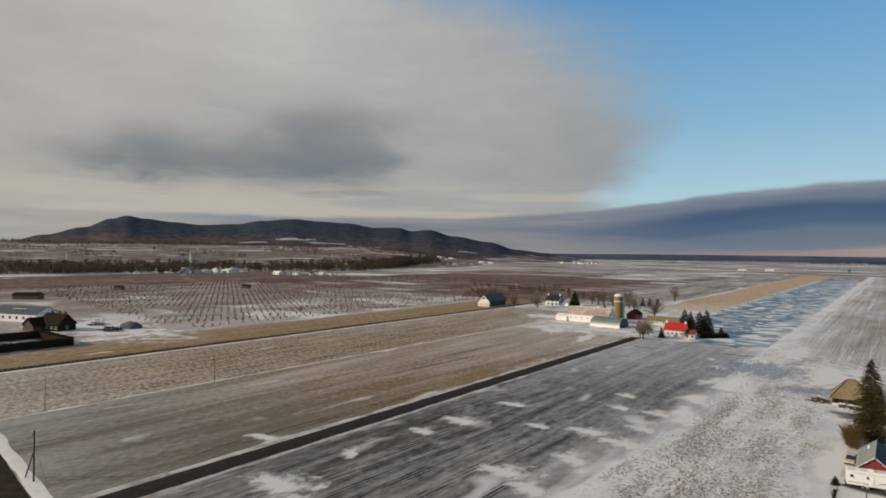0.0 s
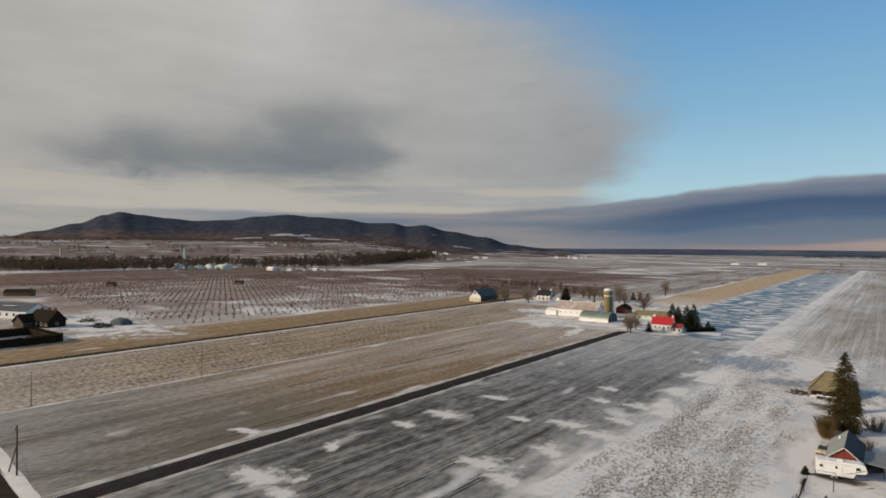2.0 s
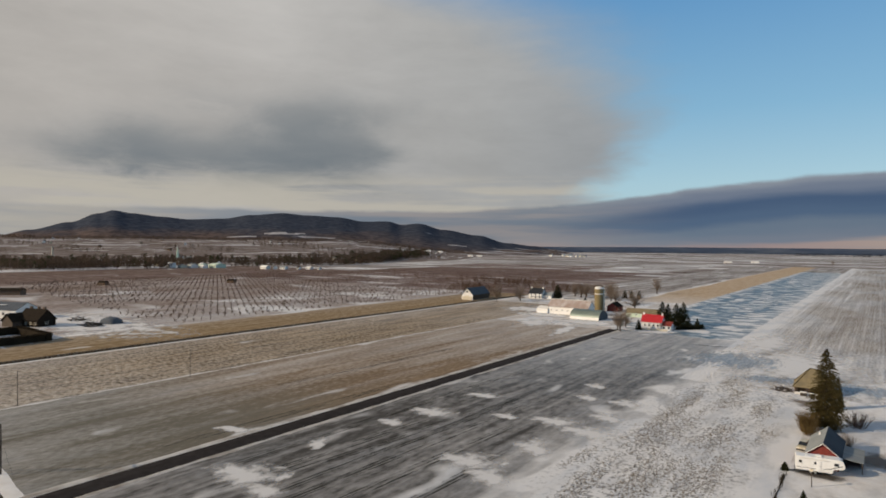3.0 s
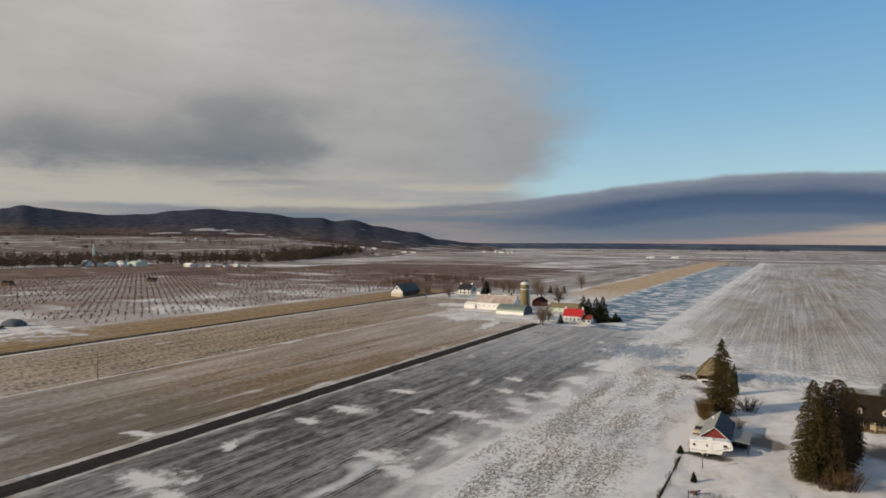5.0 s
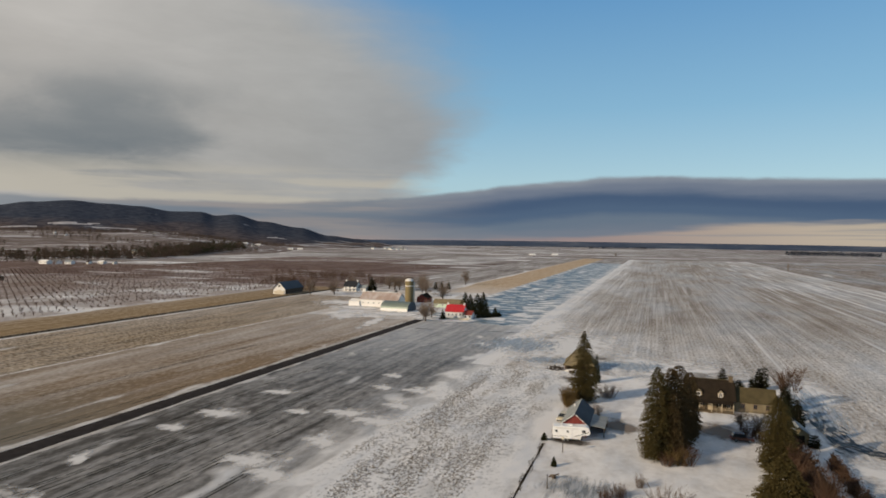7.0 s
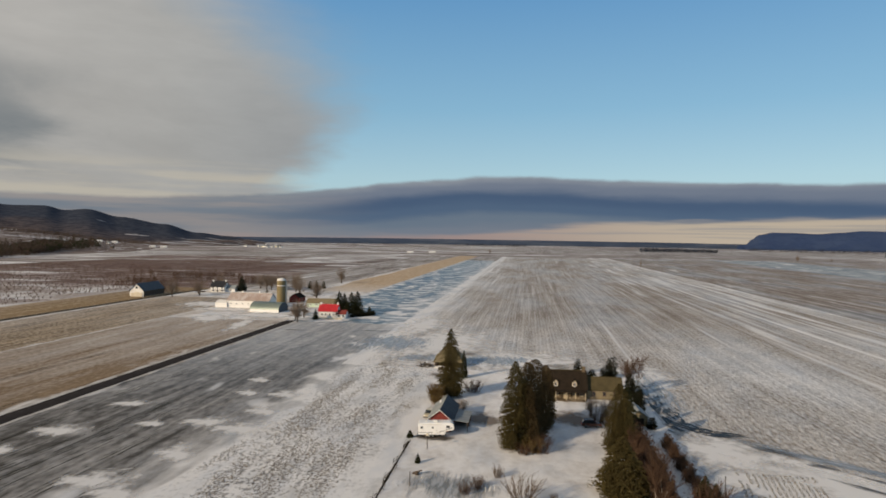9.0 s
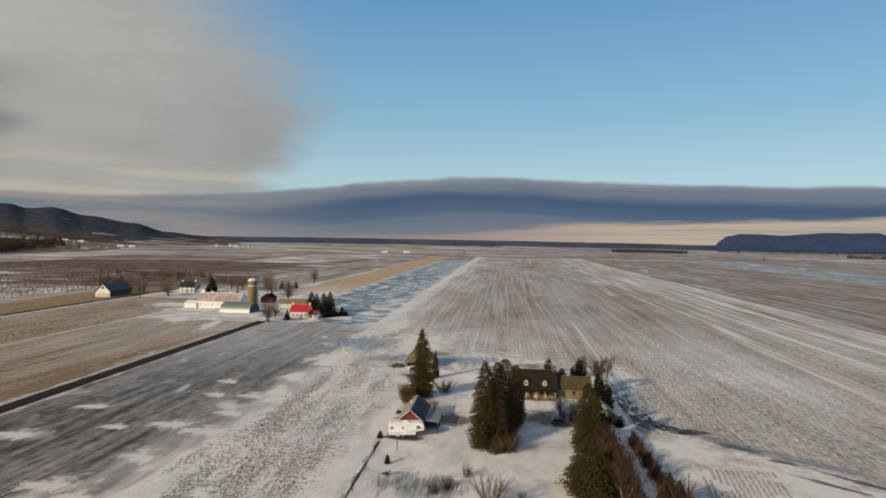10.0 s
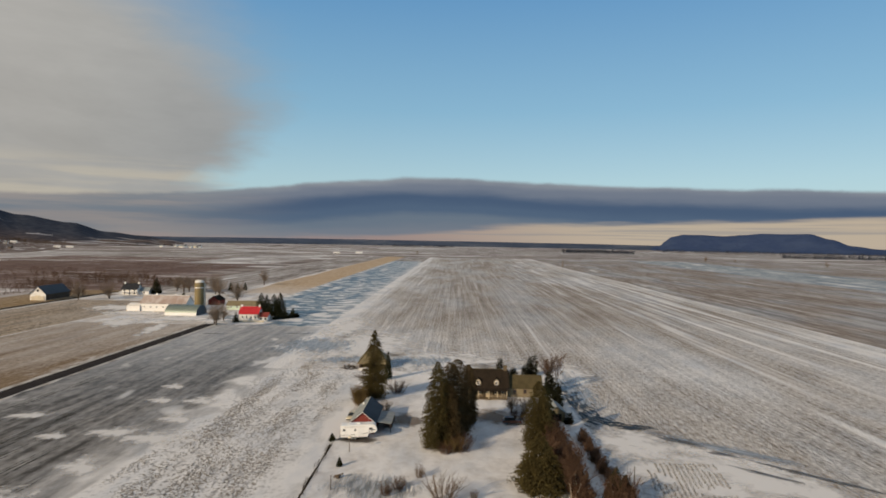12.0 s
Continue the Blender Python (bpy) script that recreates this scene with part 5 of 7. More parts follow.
def build_car(label, category, name, x, y, turn, paint, pickup=False):
    t = thing(name, label, category, x, y, 0, turn)
    bm = bmesh.new()
    side = [(-2.3, 0.35), (2.25, 0.35), (2.3, 0.75), (2.1, 0.95), (1.0, 1.02), (-2.25, 1.05), (-2.35, 0.7)]
    a, b = [bm.verts.new((p, -0.9, q)) for p, q in side], [bm.verts.new((p, 0.9, q)) for p, q in side]
    bm.faces.new(a), bm.faces.new(b[::-1])
    for i in range(7):
        bm.faces.new((a[i], b[i], b[(i + 1) % 7], a[(i + 1) % 7]))
    bmesh.ops.bevel(bm, geom=bm.edges[:], offset=0.07, segments=2, affect="EDGES")
    part("body", bm, paint, t)
    bm = bmesh.new()
    x0 = -0.6 if pickup else -2.1
    cab = [(x0, 1.03, 0.82), (1.0, 1.03, 0.82), (0.45, 1.68, 0.66), (x0 + 0.25, 1.68, 0.66)]
    a, b = [bm.verts.new((p, -w, q)) for p, q, w in cab], [bm.verts.new((p, w, q)) for p, q, w in cab]
    bm.faces.new(a), bm.faces.new(b[::-1])
    for i in range(4):
        bm.faces.new((a[i], b[i], b[(i + 1) % 4], a[(i + 1) % 4]))
    part("windows", bm, M["glass"], t)
    part("roof_panel", boxed(x0 + 0.27, 0.43, -0.66, 0.66, 1.685, 1.74, soft=0.02), paint, t)
    for wx in (-1.4, 1.4):
        for wy in (-0.82, 0.82):
            wheel(t, wx, wy, 0.36, 0.36, 0.24)
    for y2 in (-0.6, 0.6):
        part("headlight", boxed(2.22, 2.31, y2 - 0.2, y2 + 0.2, 0.66, 0.8), M["white_gloss"], t)
        part("tail_light", boxed(-2.36, -2.27, y2 - 0.18, y2 + 0.18, 0.75, 0.95), M["redmetal"], t)
    part("bumper", boxed(2.24, 2.36, -0.8, 0.8, 0.38, 0.55), M["darkmetal"], t)
    return t


build_car("dark red sport utility car parked on the drive", "car", "car", 30.3, 149.6, 4, M["carred"])
build_car("pale cream car parked in snow beside the shed", "car", "car", -8.3, 150.6, -97, M["caryellow"])


# ---------------------------------------------------------------- stone house
def dormer(parent, x, yface, z0, yback):
    d = part("dormer", gable_wall(1.9, 1.3, 1.25, 0.7), M["trim"], parent, "cream dormer")
    d.matrix_basis = pose(x, yface + 0.95, z0, 0, 0, 90)
    r = part("dormer_roof", gable_roof(1.9, 1.3, 1.25, 0.7, 0.15, 0.08, 0.02), M["shingle"], d)
    w = window(d, "W", 0.95, 0, 0.72, 0.8, 1.0, M["white"])
    return d


def build_house():
    t = thing("stone_house", "stone farmhouse with steep brown roof and dormers", "house", 25.6, 177.2, 0, 1)
    L, W, h, rh = 11.2, 8.4, 3.0, 4.0
    part("wall", gable_wall(L, W, h, rh), M["stone"], t)
    part("roof", gable_roof(L, W, h, rh, 0.45), M["shingle"], t)
    for x in (-2.6, 2.5):
        dormer(t, x, -3.75, 3.35, 0)
    for x in (-4.2, -2.2, 2.4, 4.3):
        window(t, "S", W / 2, x, 1.75, 0.95, 1.5, M["trim"])
    door(t, "S", W / 2, 0.1, 1.1, 2.1, M["trim"], 0.2)
    for x in (-5.2, 5.2):
        chimney(t, x, 0, h + rh - 1.2, h + rh + 1.1, 0.9, M["stone"])
    bm = bmesh.new()
    slab(bm, [(-5.4, -W / 2 - 2.0, 2.45), (5.4, -W / 2 - 2.0, 2.45), (5.4, -W / 2 - 0.35, 2.85), (-5.4, -W / 2 - 0.35, 2.85)], 0.12)
    p = part("porch_roof", bm, M["shingle"], t)
    for x in (-5.2, -2.6, 0.2, 2.6, 5.2):
        part("porch_post", boxed(x - 0.1, x + 0.1, -W / 2 - 1.9, -W / 2 - 1.7, 0.2, 2.45), M["trim"], t)
    part("porch_floor", boxed(-5.4, 5.4, -W / 2 - 2.0, -W / 2 - 0.005, 0, 0.19), M["stone"], t)
    part("step", boxed(-0.7, 0.9, -W / 2 - 2.5, -W / 2 - 2.01, 0, 0.1), M["stone"], t)
    part("gutter", tubed((-5.9, -W / 2 - 0.5, 2.72), (5.9, -W / 2 - 0.5, 2.72), 0.07, 0.07, 6), M["darkmetal"], t)
    for x in (-4.2, -2.2, 2.4, 4.3):
        for d in (-0.68, 0.68):
            part("shutter", boxed(x + d - 0.18, x + d + 0.18, -W / 2 - 0.05, -W / 2 - 0.004, 1.0, 2.5), M["shingle"], t)
    for x0, x1 in ((-5.1, -2.7), (0.9, 2.5), (2.7, 5.1)):
        r = part("porch_rail", boxed(x0, x1, -W / 2 - 1.86, -W / 2 - 1.78, 0.95, 1.03), M["trim"], t)
        for k in range(int((x1 - x0) / 0.3)):
            part("baluster", boxed(x0 + 0.14 + 0.3 * k, x0 + 0.18 + 0.3 * k, -W / 2 - 1.84, -W / 2 - 1.80, 0.2, 0.948), M["trim"], r)
    part("ridge_cap", boxed(-6.0, 6.0, -0.16, 0.16, h + rh + 0.18, h + rh + 0.30), M["wingroof"], t)
    # lower wing
    w = part("wing", gable_wall(9.4, 7.0, 2.7, 2.7), M["ochrewall"], t, "weathered ochre boarded wing")
    w.matrix_basis = pose(10.6, 0.6, 0)
    part("wing_roof", gable_roof(9.4, 7.0, 2.7, 2.7, 0.4), M["wingroof"], w, "weathered brown wing roof")
    for x in (-2.8, 0.0, 2.8):
        window(w, "S", 3.5, x, 1.6, 0.9, 1.2, M["brownwall"])
    return t


build_house()
g = gable_house("garage", "small drab garage with mossy grey roof", "garage", 41.2, 155.0, 92, 6.5, 4.2, 2.3, 1.5, M["olive"], M["greyroof"])
door(g, "W", 3.25, 0, 2.4, 2.0, M["shingle"])


# ---------------------------------------------------------------- low hip-roofed store
def build_store():
    t = thing("store_shed", "low hip-roofed store with weathered olive roof", "shed", -11.4, 211.6, 0, 3)
    L, W, h, top, inset = 10.4, 10.0, 1.7, 6.6, 4.2
    part("wall", boxed(-L / 2 + 0.5, L / 2 - 0.5, -W / 2 + 0.5, W / 2 - 0.5, 0, h - 0.05), M["brownwall"], t, "dark boarded walls")
    e = [(-L / 2, -W / 2, h), (L / 2, -W / 2, h), (L / 2, W / 2, h), (-L / 2, W / 2, h)]
    a, b = (-L / 2 + inset, 0, top), (L / 2 - inset, 0, top)
    for quad in ([e[0], e[1], b, a], [e[1], e[2], b], [e[2], e[3], a, b], [e[3], e[0], a]):
        bm = bmesh.new()
        slab(bm, quad, 0.14)
        part("roof_slope", bm, M["olive"], t)
    for p, q in ((a, b), (a, e[0]), (a, e[3]), (b, e[1]), (b, e[2])):
        bm = bmesh.new()
        tube(bm, p, q, 0.14, 0.14, 6)
        part("ridge_cap", bm, M["wingroof"], t)
    for x in (-4.3, -1.6, 1.5, 4.3):
        part("post", boxed(x - 0.1, x + 0.1, -W / 2 + 0.1, -W / 2 + 0.3, 0, h - 0.1), M["pole"], t)
    for x, w in ((-2.9, 2.0), (0.3, 2.2)):
        part("door", boxed(x - w / 2, x + w / 2, -W / 2 + 0.42, -W / 2 + 0.49, 0.05, h - 0.2), M["shingle"], t)
    part("snow_bank", boxed(-L / 2 + 0.6, L / 2 - 3, -W / 2 - 1.6, -W / 2 - 0.2, 0, 0.45, soft=0.15), M["bank"], t, "snow slid off the roof")
    return t


build_store()
heap = random.Random(19)
bm = bmesh.new()
for i in range(70):
    a, d = heap.uniform(0, 6.28), 2.6 * math.sqrt(heap.random())
    p = Vector((d * math.cos(a), d * math.sin(a), heap.uniform(0, 1.5) * (1 - d / 2.7) + 0.1))
    q = p + Vector((heap.uniform(-1, 1), heap.uniform(-1, 1), heap.uniform(-.2, .3))) * 1.3
    q.z = max(q.z, 0.0)
    tube(bm, p, q, 0.13, 0.08, 4)
single("brush_pile", bm, M["pole"], "dark heap of timber beside the store", "brush pile", m=pose(-18.9, 207.2, 0))
for i, (x, y, w) in enumerate(((-13.2, 203.4, 1.6), (-11.0, 203.0, 1.1), (-9.2, 202.6, 1.3))):
    t = thing("covered_crate", "snow-capped crate beside the olive-roofed store", "crate", x, y, 0, i * 17, "crates by the store")
    part("crate", boxed(-w / 2, w / 2, -0.5, 0.5, 0, 0.9, soft=0.03), M["pole"], t)
    part("snow_cap", boxed(-w / 2 - 0.04, w / 2 + 0.04, -0.54, 0.54, 0.905, 1.15, soft=0.08), M["bank"], t)

# ---------------------------------------------------------------- farm across the fields
def build_small_barn():
    t = gable_house("small_barn", "white-gabled barn with dark blue-grey roof", "barn", -256.5, 404.0, 94, 27.0, 10.0, 4.2, 4.8, M["white"], M["slate"], 0.6)
    part("lean_floor", boxed(-13.9, -13.52, -4.2, 4.2, 0, 2.6), M["cream"], t, "tan lower boards of the gable")
    part("side_boards", boxed(-13.4, 13.4, -5.06, -5.0, 0.1, 4.1), M["bark"], t, "dark brown slab over the long side wall")
    door(t, "W", 13.5, 0, 3.2, 3.2, M["cream"])
    window(t, "W", 13.5, 0, 6.4, 1.4, 1.4, M["darkmetal"])


build_small_barn()


def build_white_house():
    t = gable_house("farmhouse", "white farmhouse with black roof and two chimneys", "house", -222.0, 443.0, 3, 11.0, 8.0, 4.0, 3.8, M["white"], M["darkmetal"], 0.5)
    for x in (-3.6, 0, 3.6):
        window(t, "S", 4.0, x, 3.1, 1.0, 1.0, M["darkmetal"])
    window(t, "S", 4.0, -3.6, 1.3, 1.1, 1.4, M["darkmetal"])
    window(t, "S", 4.0, 3.6, 1.3, 1.1, 1.4, M["darkmetal"])
    door(t, "S", 4.0, 0, 1.1, 2.1, M["darkmetal"])
    for x in (-5.0, 5.0):
        chimney(t, x, 0, 7.0, 9.0, 1.0, M["white"])
    w = part("wing", gable_wall(7, 6, 2.6, 2.2), M["white"], t)
    w.matrix_basis = pose(9.2, 1.5, 0)
    part("wing_roof", gable_roof(7, 6, 2.6, 2.2, 0.4), M["greyroof"], w)
    window(w, "S", 3.0, 0, 1.4, 1.1, 1.1, M["darkmetal"])
    bm = bmesh.new()
    slab(bm, [(-5.5, -6.2, 2.0), (5.5, -6.2, 2.0), (5.5, -4.05, 2.4), (-5.5, -4.05, 2.4)], 0.12)
    part("porch_roof", bm, M["white"], t)
    for x in (-5.3, -1.8, 1.8, 5.3):
        part("porch_post", boxed(x - 0.1, x + 0.1, -6.1, -5.9, 0, 1.95), M["white"], t)


build_white_house()


def build_long_barn():
    t = gable_house("dairy_barn", "long white dairy barn with patchy rusty sheet roof", "barn", -152.0, 353.0, 1, 26.0, 11.0, 4.6, 4.0, M["white"], M["rust"], 0.5)
    for i in range(7):
        window(t, "S", 5.5, -10.8 + i * 3.6, 2.4, 1.0, 0.7, M["white"], 2)
    part("snow_ridge", boxed(-13.2, 13.2, -0.7, 0.7, 8.62, 8.9, soft=0.05), M["bank"], t, "strip of snow lying along the ridge")
    for x in (-6, 5):
        part("roof_vent", boxed(x - 0.5, x + 0.5, -0.5, 0.5, 8.91, 9.7), M["white"], t)
    m = part("milk_house", gable_wall(7.5, 8, 2.8, 1.3), M["white"], t)
    m.matrix_basis = pose(-16.8, -2.5, 0)
    part("milk_house_roof", gable_roof(7.4, 8, 2.8, 1.3, 0.03), M["white"], m, "snow-white low roof")
    door(m, "W", 3.75, 0, 1.2, 2.1, M["cream"])


build_long_barn()


def build_quonset():
    """Arched metal shed, its axis along x, end wall towards +x."""
    t = thing("quonset_shed", "arched green metal shed with one end wall darkened for shade", "shed", -133.8, 337.0, 0, -3)
    L, R, h = 18.0, 6.1, 1.0
    bm = bmesh.new()
    n = 14
    rows = []
    for x in (-L / 2, L / 2):
        arc = [(x, -R, 0)] + [(x, -R * math.cos(math.pi * k / n), h + 4.3 * math.sin(math.pi * k / n)) for k in range(n + 1)] + [(x, R, 0)]
        rows.append([bm.verts.new(p) for p in arc])
    for k in range(len(rows[0]) - 1):
        bm.faces.new((rows[0][k], rows[1][k], rows[1][k + 1], rows[0][k + 1]))
    part("shell", bm, M["greenmetal"], t, smooth=True)
    # shade in the colour: the end away from the sun is slate
    for x, m in ((-L / 2 + 0.05, "white"), (L / 2 - 0.25, "slate")):
        bm = bmesh.new()
        arc = [(-R + 0.1, 0)] + [(-(R - 0.1) * math.cos(math.pi * k / n), h + 4.2 * math.sin(math.pi * k / n)) for k in range(n + 1)] + [(R - 0.1, 0)]
        a, b = [bm.verts.new((x, y, z)) for y, z in arc], [bm.verts.new((x + 0.2, y, z)) for y, z in arc]
        bm.faces.new(a), bm.faces.new(b[::-1])
        for i in range(len(arc)):
            bm.faces.new((a[i], b[i], b[(i + 1) % len(arc)], a[(i + 1) % len(arc)]))
        part("end_wall", bm, M[m], t)
    part("skirt", boxed(-L / 2, L / 2, -R - 0.12, -R - 0.01, 0, 1.5), M["white"], t, "pale metal skirt")
    for i in range(12):
        bm = bmesh.new()
        x = -L / 2 + i * L / 11
        for k in range(n):
            a, b = math.pi * k / n, math.pi * (k + 1) / n
            tube(bm, (x, -(R + 0.04) * math.cos(a), h + 4.34 * math.sin(a)), (x, -(R + 0.04) * math.cos(b), h + 4.34 * math.sin(b)), 0.05, 0.05, 3, False)
        part("rib", bm, M["greenmetal"], t)
    door(t, "E", L / 2 - 0.05, 0, 4.0, 3.6, M["slate"])


build_quonset()


def build_silo():
    t = thing("silo", "tall ochre stave silo with pale domed cap", "silo", -143.5, 377.0)
    R, H = 2.85, 14.7
    part("shaft", tubed((0, 0, 0), (0, 0, H), R, R, 32), M["concrete"], t)
    bm = bmesh.new()
    for k in range(32):
        a, b = 2 * math.pi * k / 32, 2 * math.pi * (k + 1) / 32
        tube(bm, (R * 1.006 * math.cos(a), R * 1.006 * math.sin(a), 0), (R * 1.006 * math.cos(b), R * 1.006 * math.sin(b), 0), 0.03, 0.03, 3, False)
    ring = mesh_of("hoop", bm, M["pole"])
    for i in range(21):
        o = new("hoop", ring)
        o.parent, o.location = t, (0, 0, 0.5 + i * 0.66)
    part("band", tubed((0, 0, H - 3.4), (0, 0, H - 2.9), R * 1.015, R * 1.015, 32), M["white"], t, "pale painted band")
    bm = bmesh.new()
    bmesh.ops.create_uvsphere(bm, u_segments=32, v_segments=12, radius=1.0, matrix=Matrix.LocRotScale((0, 0, H), None, (R * 1.02, R * 1.02, 1.7)))
    bmesh.ops.bisect_plane(bm, geom=bm.verts[:] + bm.edges[:] + bm.faces[:], plane_co=(0, 0, H + 0.01), plane_no=(0, 0, -1), clear_outer=True)
    part("dome", bm, M["white"], t, "white metal dome", smooth=True)
    part("chute", boxed(R - 0.1, R + 0.9, -0.5, 0.5, 0, H - 0.5), M["greyroof"], t)


build_silo()
b = gable_house("barn", "dark red barn partly hidden behind the silo", "barn", -137.0, 388.0, 90, 10.0, 7.0, 3.0, 2.6, M["redwood"], M["shingle"], 0.4)
door(b, "S", 4.0, 0, 3.0, 3.0, M["redwood"])
b = gable_house("low_barn", "low pale green barn with olive roof", "barn", -111.0, 366.0, 6, 19.0, 8.0, 2.6, 2.2, M["greenpaint"], M["olive"], 0.5)
for i in range(5):
    window(b, "S", 4.0, -7.2 + i * 3.6, 1.6, 1.0, 0.9, M["white"])


def build_red_roof_house():
    t = gable_house("red_roof_house", "white farmhouse with bright red metal roof", "house", -91.0, 318.6, 2, 10.0, 7.2, 3.7, 3.3, M["white"], M["redmetal"], 0.35, M["redmetal"])
    for x in (-3.1, -1.0, 1.2, 3.2):
        window(t, "S", 3.6, x, 2.0, 0.9, 1.2, M["white"])
    for x in (-4.6, 4.6):
        chimney(t, x, 0, 6.2, 8.2, 0.8, M["white"])
    w = part("wing", gable_wall(4.6, 5.4, 2.3, 1.8), M["white"], t)
    w.matrix_basis = pose(7.35, -0.6, 0)
    part("wing_roof", gable_roof(4.6, 5.4, 2.3, 1.8, 0.35), M["redwood"], w, "dull red wing roof")
    for x in (-1.2, 1.2):
        window(w, "S", 2.7, x, 1.3, 0.9, 1.0, M["darkmetal"])
    part("garden_wall", boxed(-5.5, 9.0, -7.6, -7.3, 0, 0.9), M["cream"], t, "low tan garden wall")
    part("door_step", boxed(-0.6, 0.6, -4.4, -3.61, 0, 0.3), M["cream"], t)


build_red_roof_house()
GF = "conifers beside the red-roofed house"
for i, (x, y, k, w) in enumerate(((-93.5, 343, 1.05, 1.2), (-91.0, 345, 0.95, 1.15), (-84.0, 336, 1.05, 1.35), (-80.8, 337, 1.12, 1.3), (-73.0, 334, 0.45, 1.4))):
    planted("conifer", "dark pointed conifer beside the red-roofed farmhouse", "tree", FIR[i % 2], x, y, 0.95 * k, i * 70, 1.25 * w, GF)
for i, (x, y) in enumerate(((-165.5, 487), (-160.5, 489), (-155.0, 491))):
    planted("conifer", "small dark conifer in an open snowy field", "tree", FIR[i % 2], x, y, 0.55, i * 50, 1.5, "three small conifers")
planted("conifer", "small dark conifer beside the farm road", "tree", FIR[0], -95.4, 309, 0.45, 20, 1.4)
planted("conifer", "dark conifer beside the white farmhouse", "tree", FIR[1], -207.0, 449, 0.95, 20, 1.8)
planted("conifer", "dark conifer beside the silo", "tree", FIR[0], -147.5, 364, 0.8, 60, 1.7)
for i, (x, y, k, w) in enumerate(((-101.0, 298, 1.0, 1.2), (-233, 397, 1.15, 1.1), (-219, 409, 1.1, 1.3), (-224, 416, 0.6, 1.3), (-158, 549, 1.3, 1.1), (-196, 470, 1.2, 1.5), (-203, 474, 1.0, 1.5), (-190, 466, 1.0, 1.5), (-180, 462, 1.1, 1.5), (-128, 400, 1.2, 1.4), (-104, 303, 0.7, 1.3),
                                  (-185, 476, 1.1, 1.3), (-175, 480, 1.2, 1.2), (-165, 455, 1.1, 1.3), (-152, 430, 1.25, 1.2), (-236, 470, 1.0, 1.3), (-104, 315, 0.7, 1.4), (-86.5, 315.5, 0.35, 1.2))):
    planted("bare_tree", "leafless brown farmyard tree in thin snow", "tree", BARE[i % 3], x, y, 1.15 * k, i * 61, 1.1 * w, "bare farmyard trees")


# ---------------------------------------------------------------- lawn and hedge row by the stone house
def tuft_strip(name, label, category, spots, mat, per, h, seed, rad=0.035, spread=1.3, leaf=0.0, kind="", clumps=0, clump_size=0.5):
    """A row or thicket of bare stems joined into one mesh, with optional small clumps."""
    rnd = random.Random(seed)
    bm = bmesh.new()
    for x, y, k in spots:
        for i in range(per):
            a, d = rnd.uniform(0, 6.283), spread * math.sqrt(rnd.random())
            p = Vector((x + d * math.cos(a), y + d * math.sin(a), -0.05))
            t = Vector((rnd.uniform(-.35, .35), rnd.uniform(-.35, .35), 1)).normalized()
            L = h * k * rnd.uniform(0.5, 1.05)
            e = p + t * L
            tube(bm, p, e, rad, rad * 0.5, 3, False)
            for n in range(4):
                s = p.lerp(e, rnd.uniform(0.3, 1))
                q = s + Vector((rnd.uniform(-1, 1), rnd.uniform(-1, 1), rnd.uniform(0.2, 1.1))).normalized() * L * rnd.uniform(0.12, 0.28)
                tube(bm, s, q, rad * 0.7, rad * 0.4, 3, False)
            for n in range(clumps):
                clump(bm, p.lerp(e, rnd.uniform(0.15, 1)) + Vector((rnd.uniform(-.4, .4), rnd.uniform(-.4, .4), 0)), t, clump_size * rnd.uniform(.6, 1.2), rnd)
    return single(name, bm, mat, label, category, kind)


hedge = [(38.3 + 0.6 * math.sin(i * 1.7), 104 + i * 2.1, 0.75 + 0.35 * abs(math.sin(i * 2.3))) for i in range(25)]
hedge += [(37.2 + 0.9 * math.sin(i * 2.1), 116 + i * 2.2, 1.55 + 0.25 * math.sin(i * 1.3)) for i in range(10)]
tuft_strip("thicket", "dense russet thicket of bare brush along the drive", "thicket", hedge, M["redtwigs"], 80, 3.3, 71, 0.04, 1.5, clumps=4, clump_size=0.55)
hedge = [(45.0 + 0.6 * math.sin(i * 1.3), 116 + i * 1.2, 0.7 + 0.3 * abs(math.sin(i * 1.9))) for i in range(22)]
tuft_strip("thicket", "low bare brush along the far side of the drive", "thicket", hedge, M["redtwigs"], 34, 2.4, 72, 0.035, 0.9, clumps=1, clump_size=0.5)
clump_spots = [(44.0 + 1.5 * math.cos(i * 2.4) * (i / 10) ** 0.5, 104.5 + 3.4 * math.sin(i * 2.4) * (i / 10) ** 0.5, 0.8 + 0.03 * i) for i in range(11)]
tuft_strip("thicket", "rust-brown brush round a few pale birches", "thicket", clump_spots, M["redtwigs"], 60, 4.0, 73, 0.04, 1.0, clumps=3, clump_size=0.5)
for i, (x, y, k) in enumerate(((43.2, 103, 0.65), (44.8, 102.5, 0.6), (38.2, 111, 0.8), (37.8, 108.5, 0.8), (36.2, 106.0, 0.75))):
    planted("birch_tree", "slender bare birch with pale trunk among brush", "tree", BIRCH[i % 2], x, y, k, i * 55, 1.0, "birches in the hedge row")
for i, (x, y, k) in enumerate(((43.6, 106.5, 0.42), (44.8, 105.0, 0.38))):
    planted("spruce_tree", "young dark spruce among rust-brown brush", "tree", FIR[i], x, y, k * 1.25, i * 90, 1.5)
single("drive", ribbon(41.3, 43.3, 60, 160, 0.08, 0.3, 31, 3.0), M["bank"], "narrow snow-covered drive between bare hedges", "drive", "structure")
shrub("redtwigs", 0, 18.2, 130.2, 1.35, 0, "large russet bare shrub at the foot of the spruces", 1.0)
shrub("ochre", 0, 16.6, 129.8, 1.2, 0, "ochre bare shrub at the foot of the spruces", 1.1)
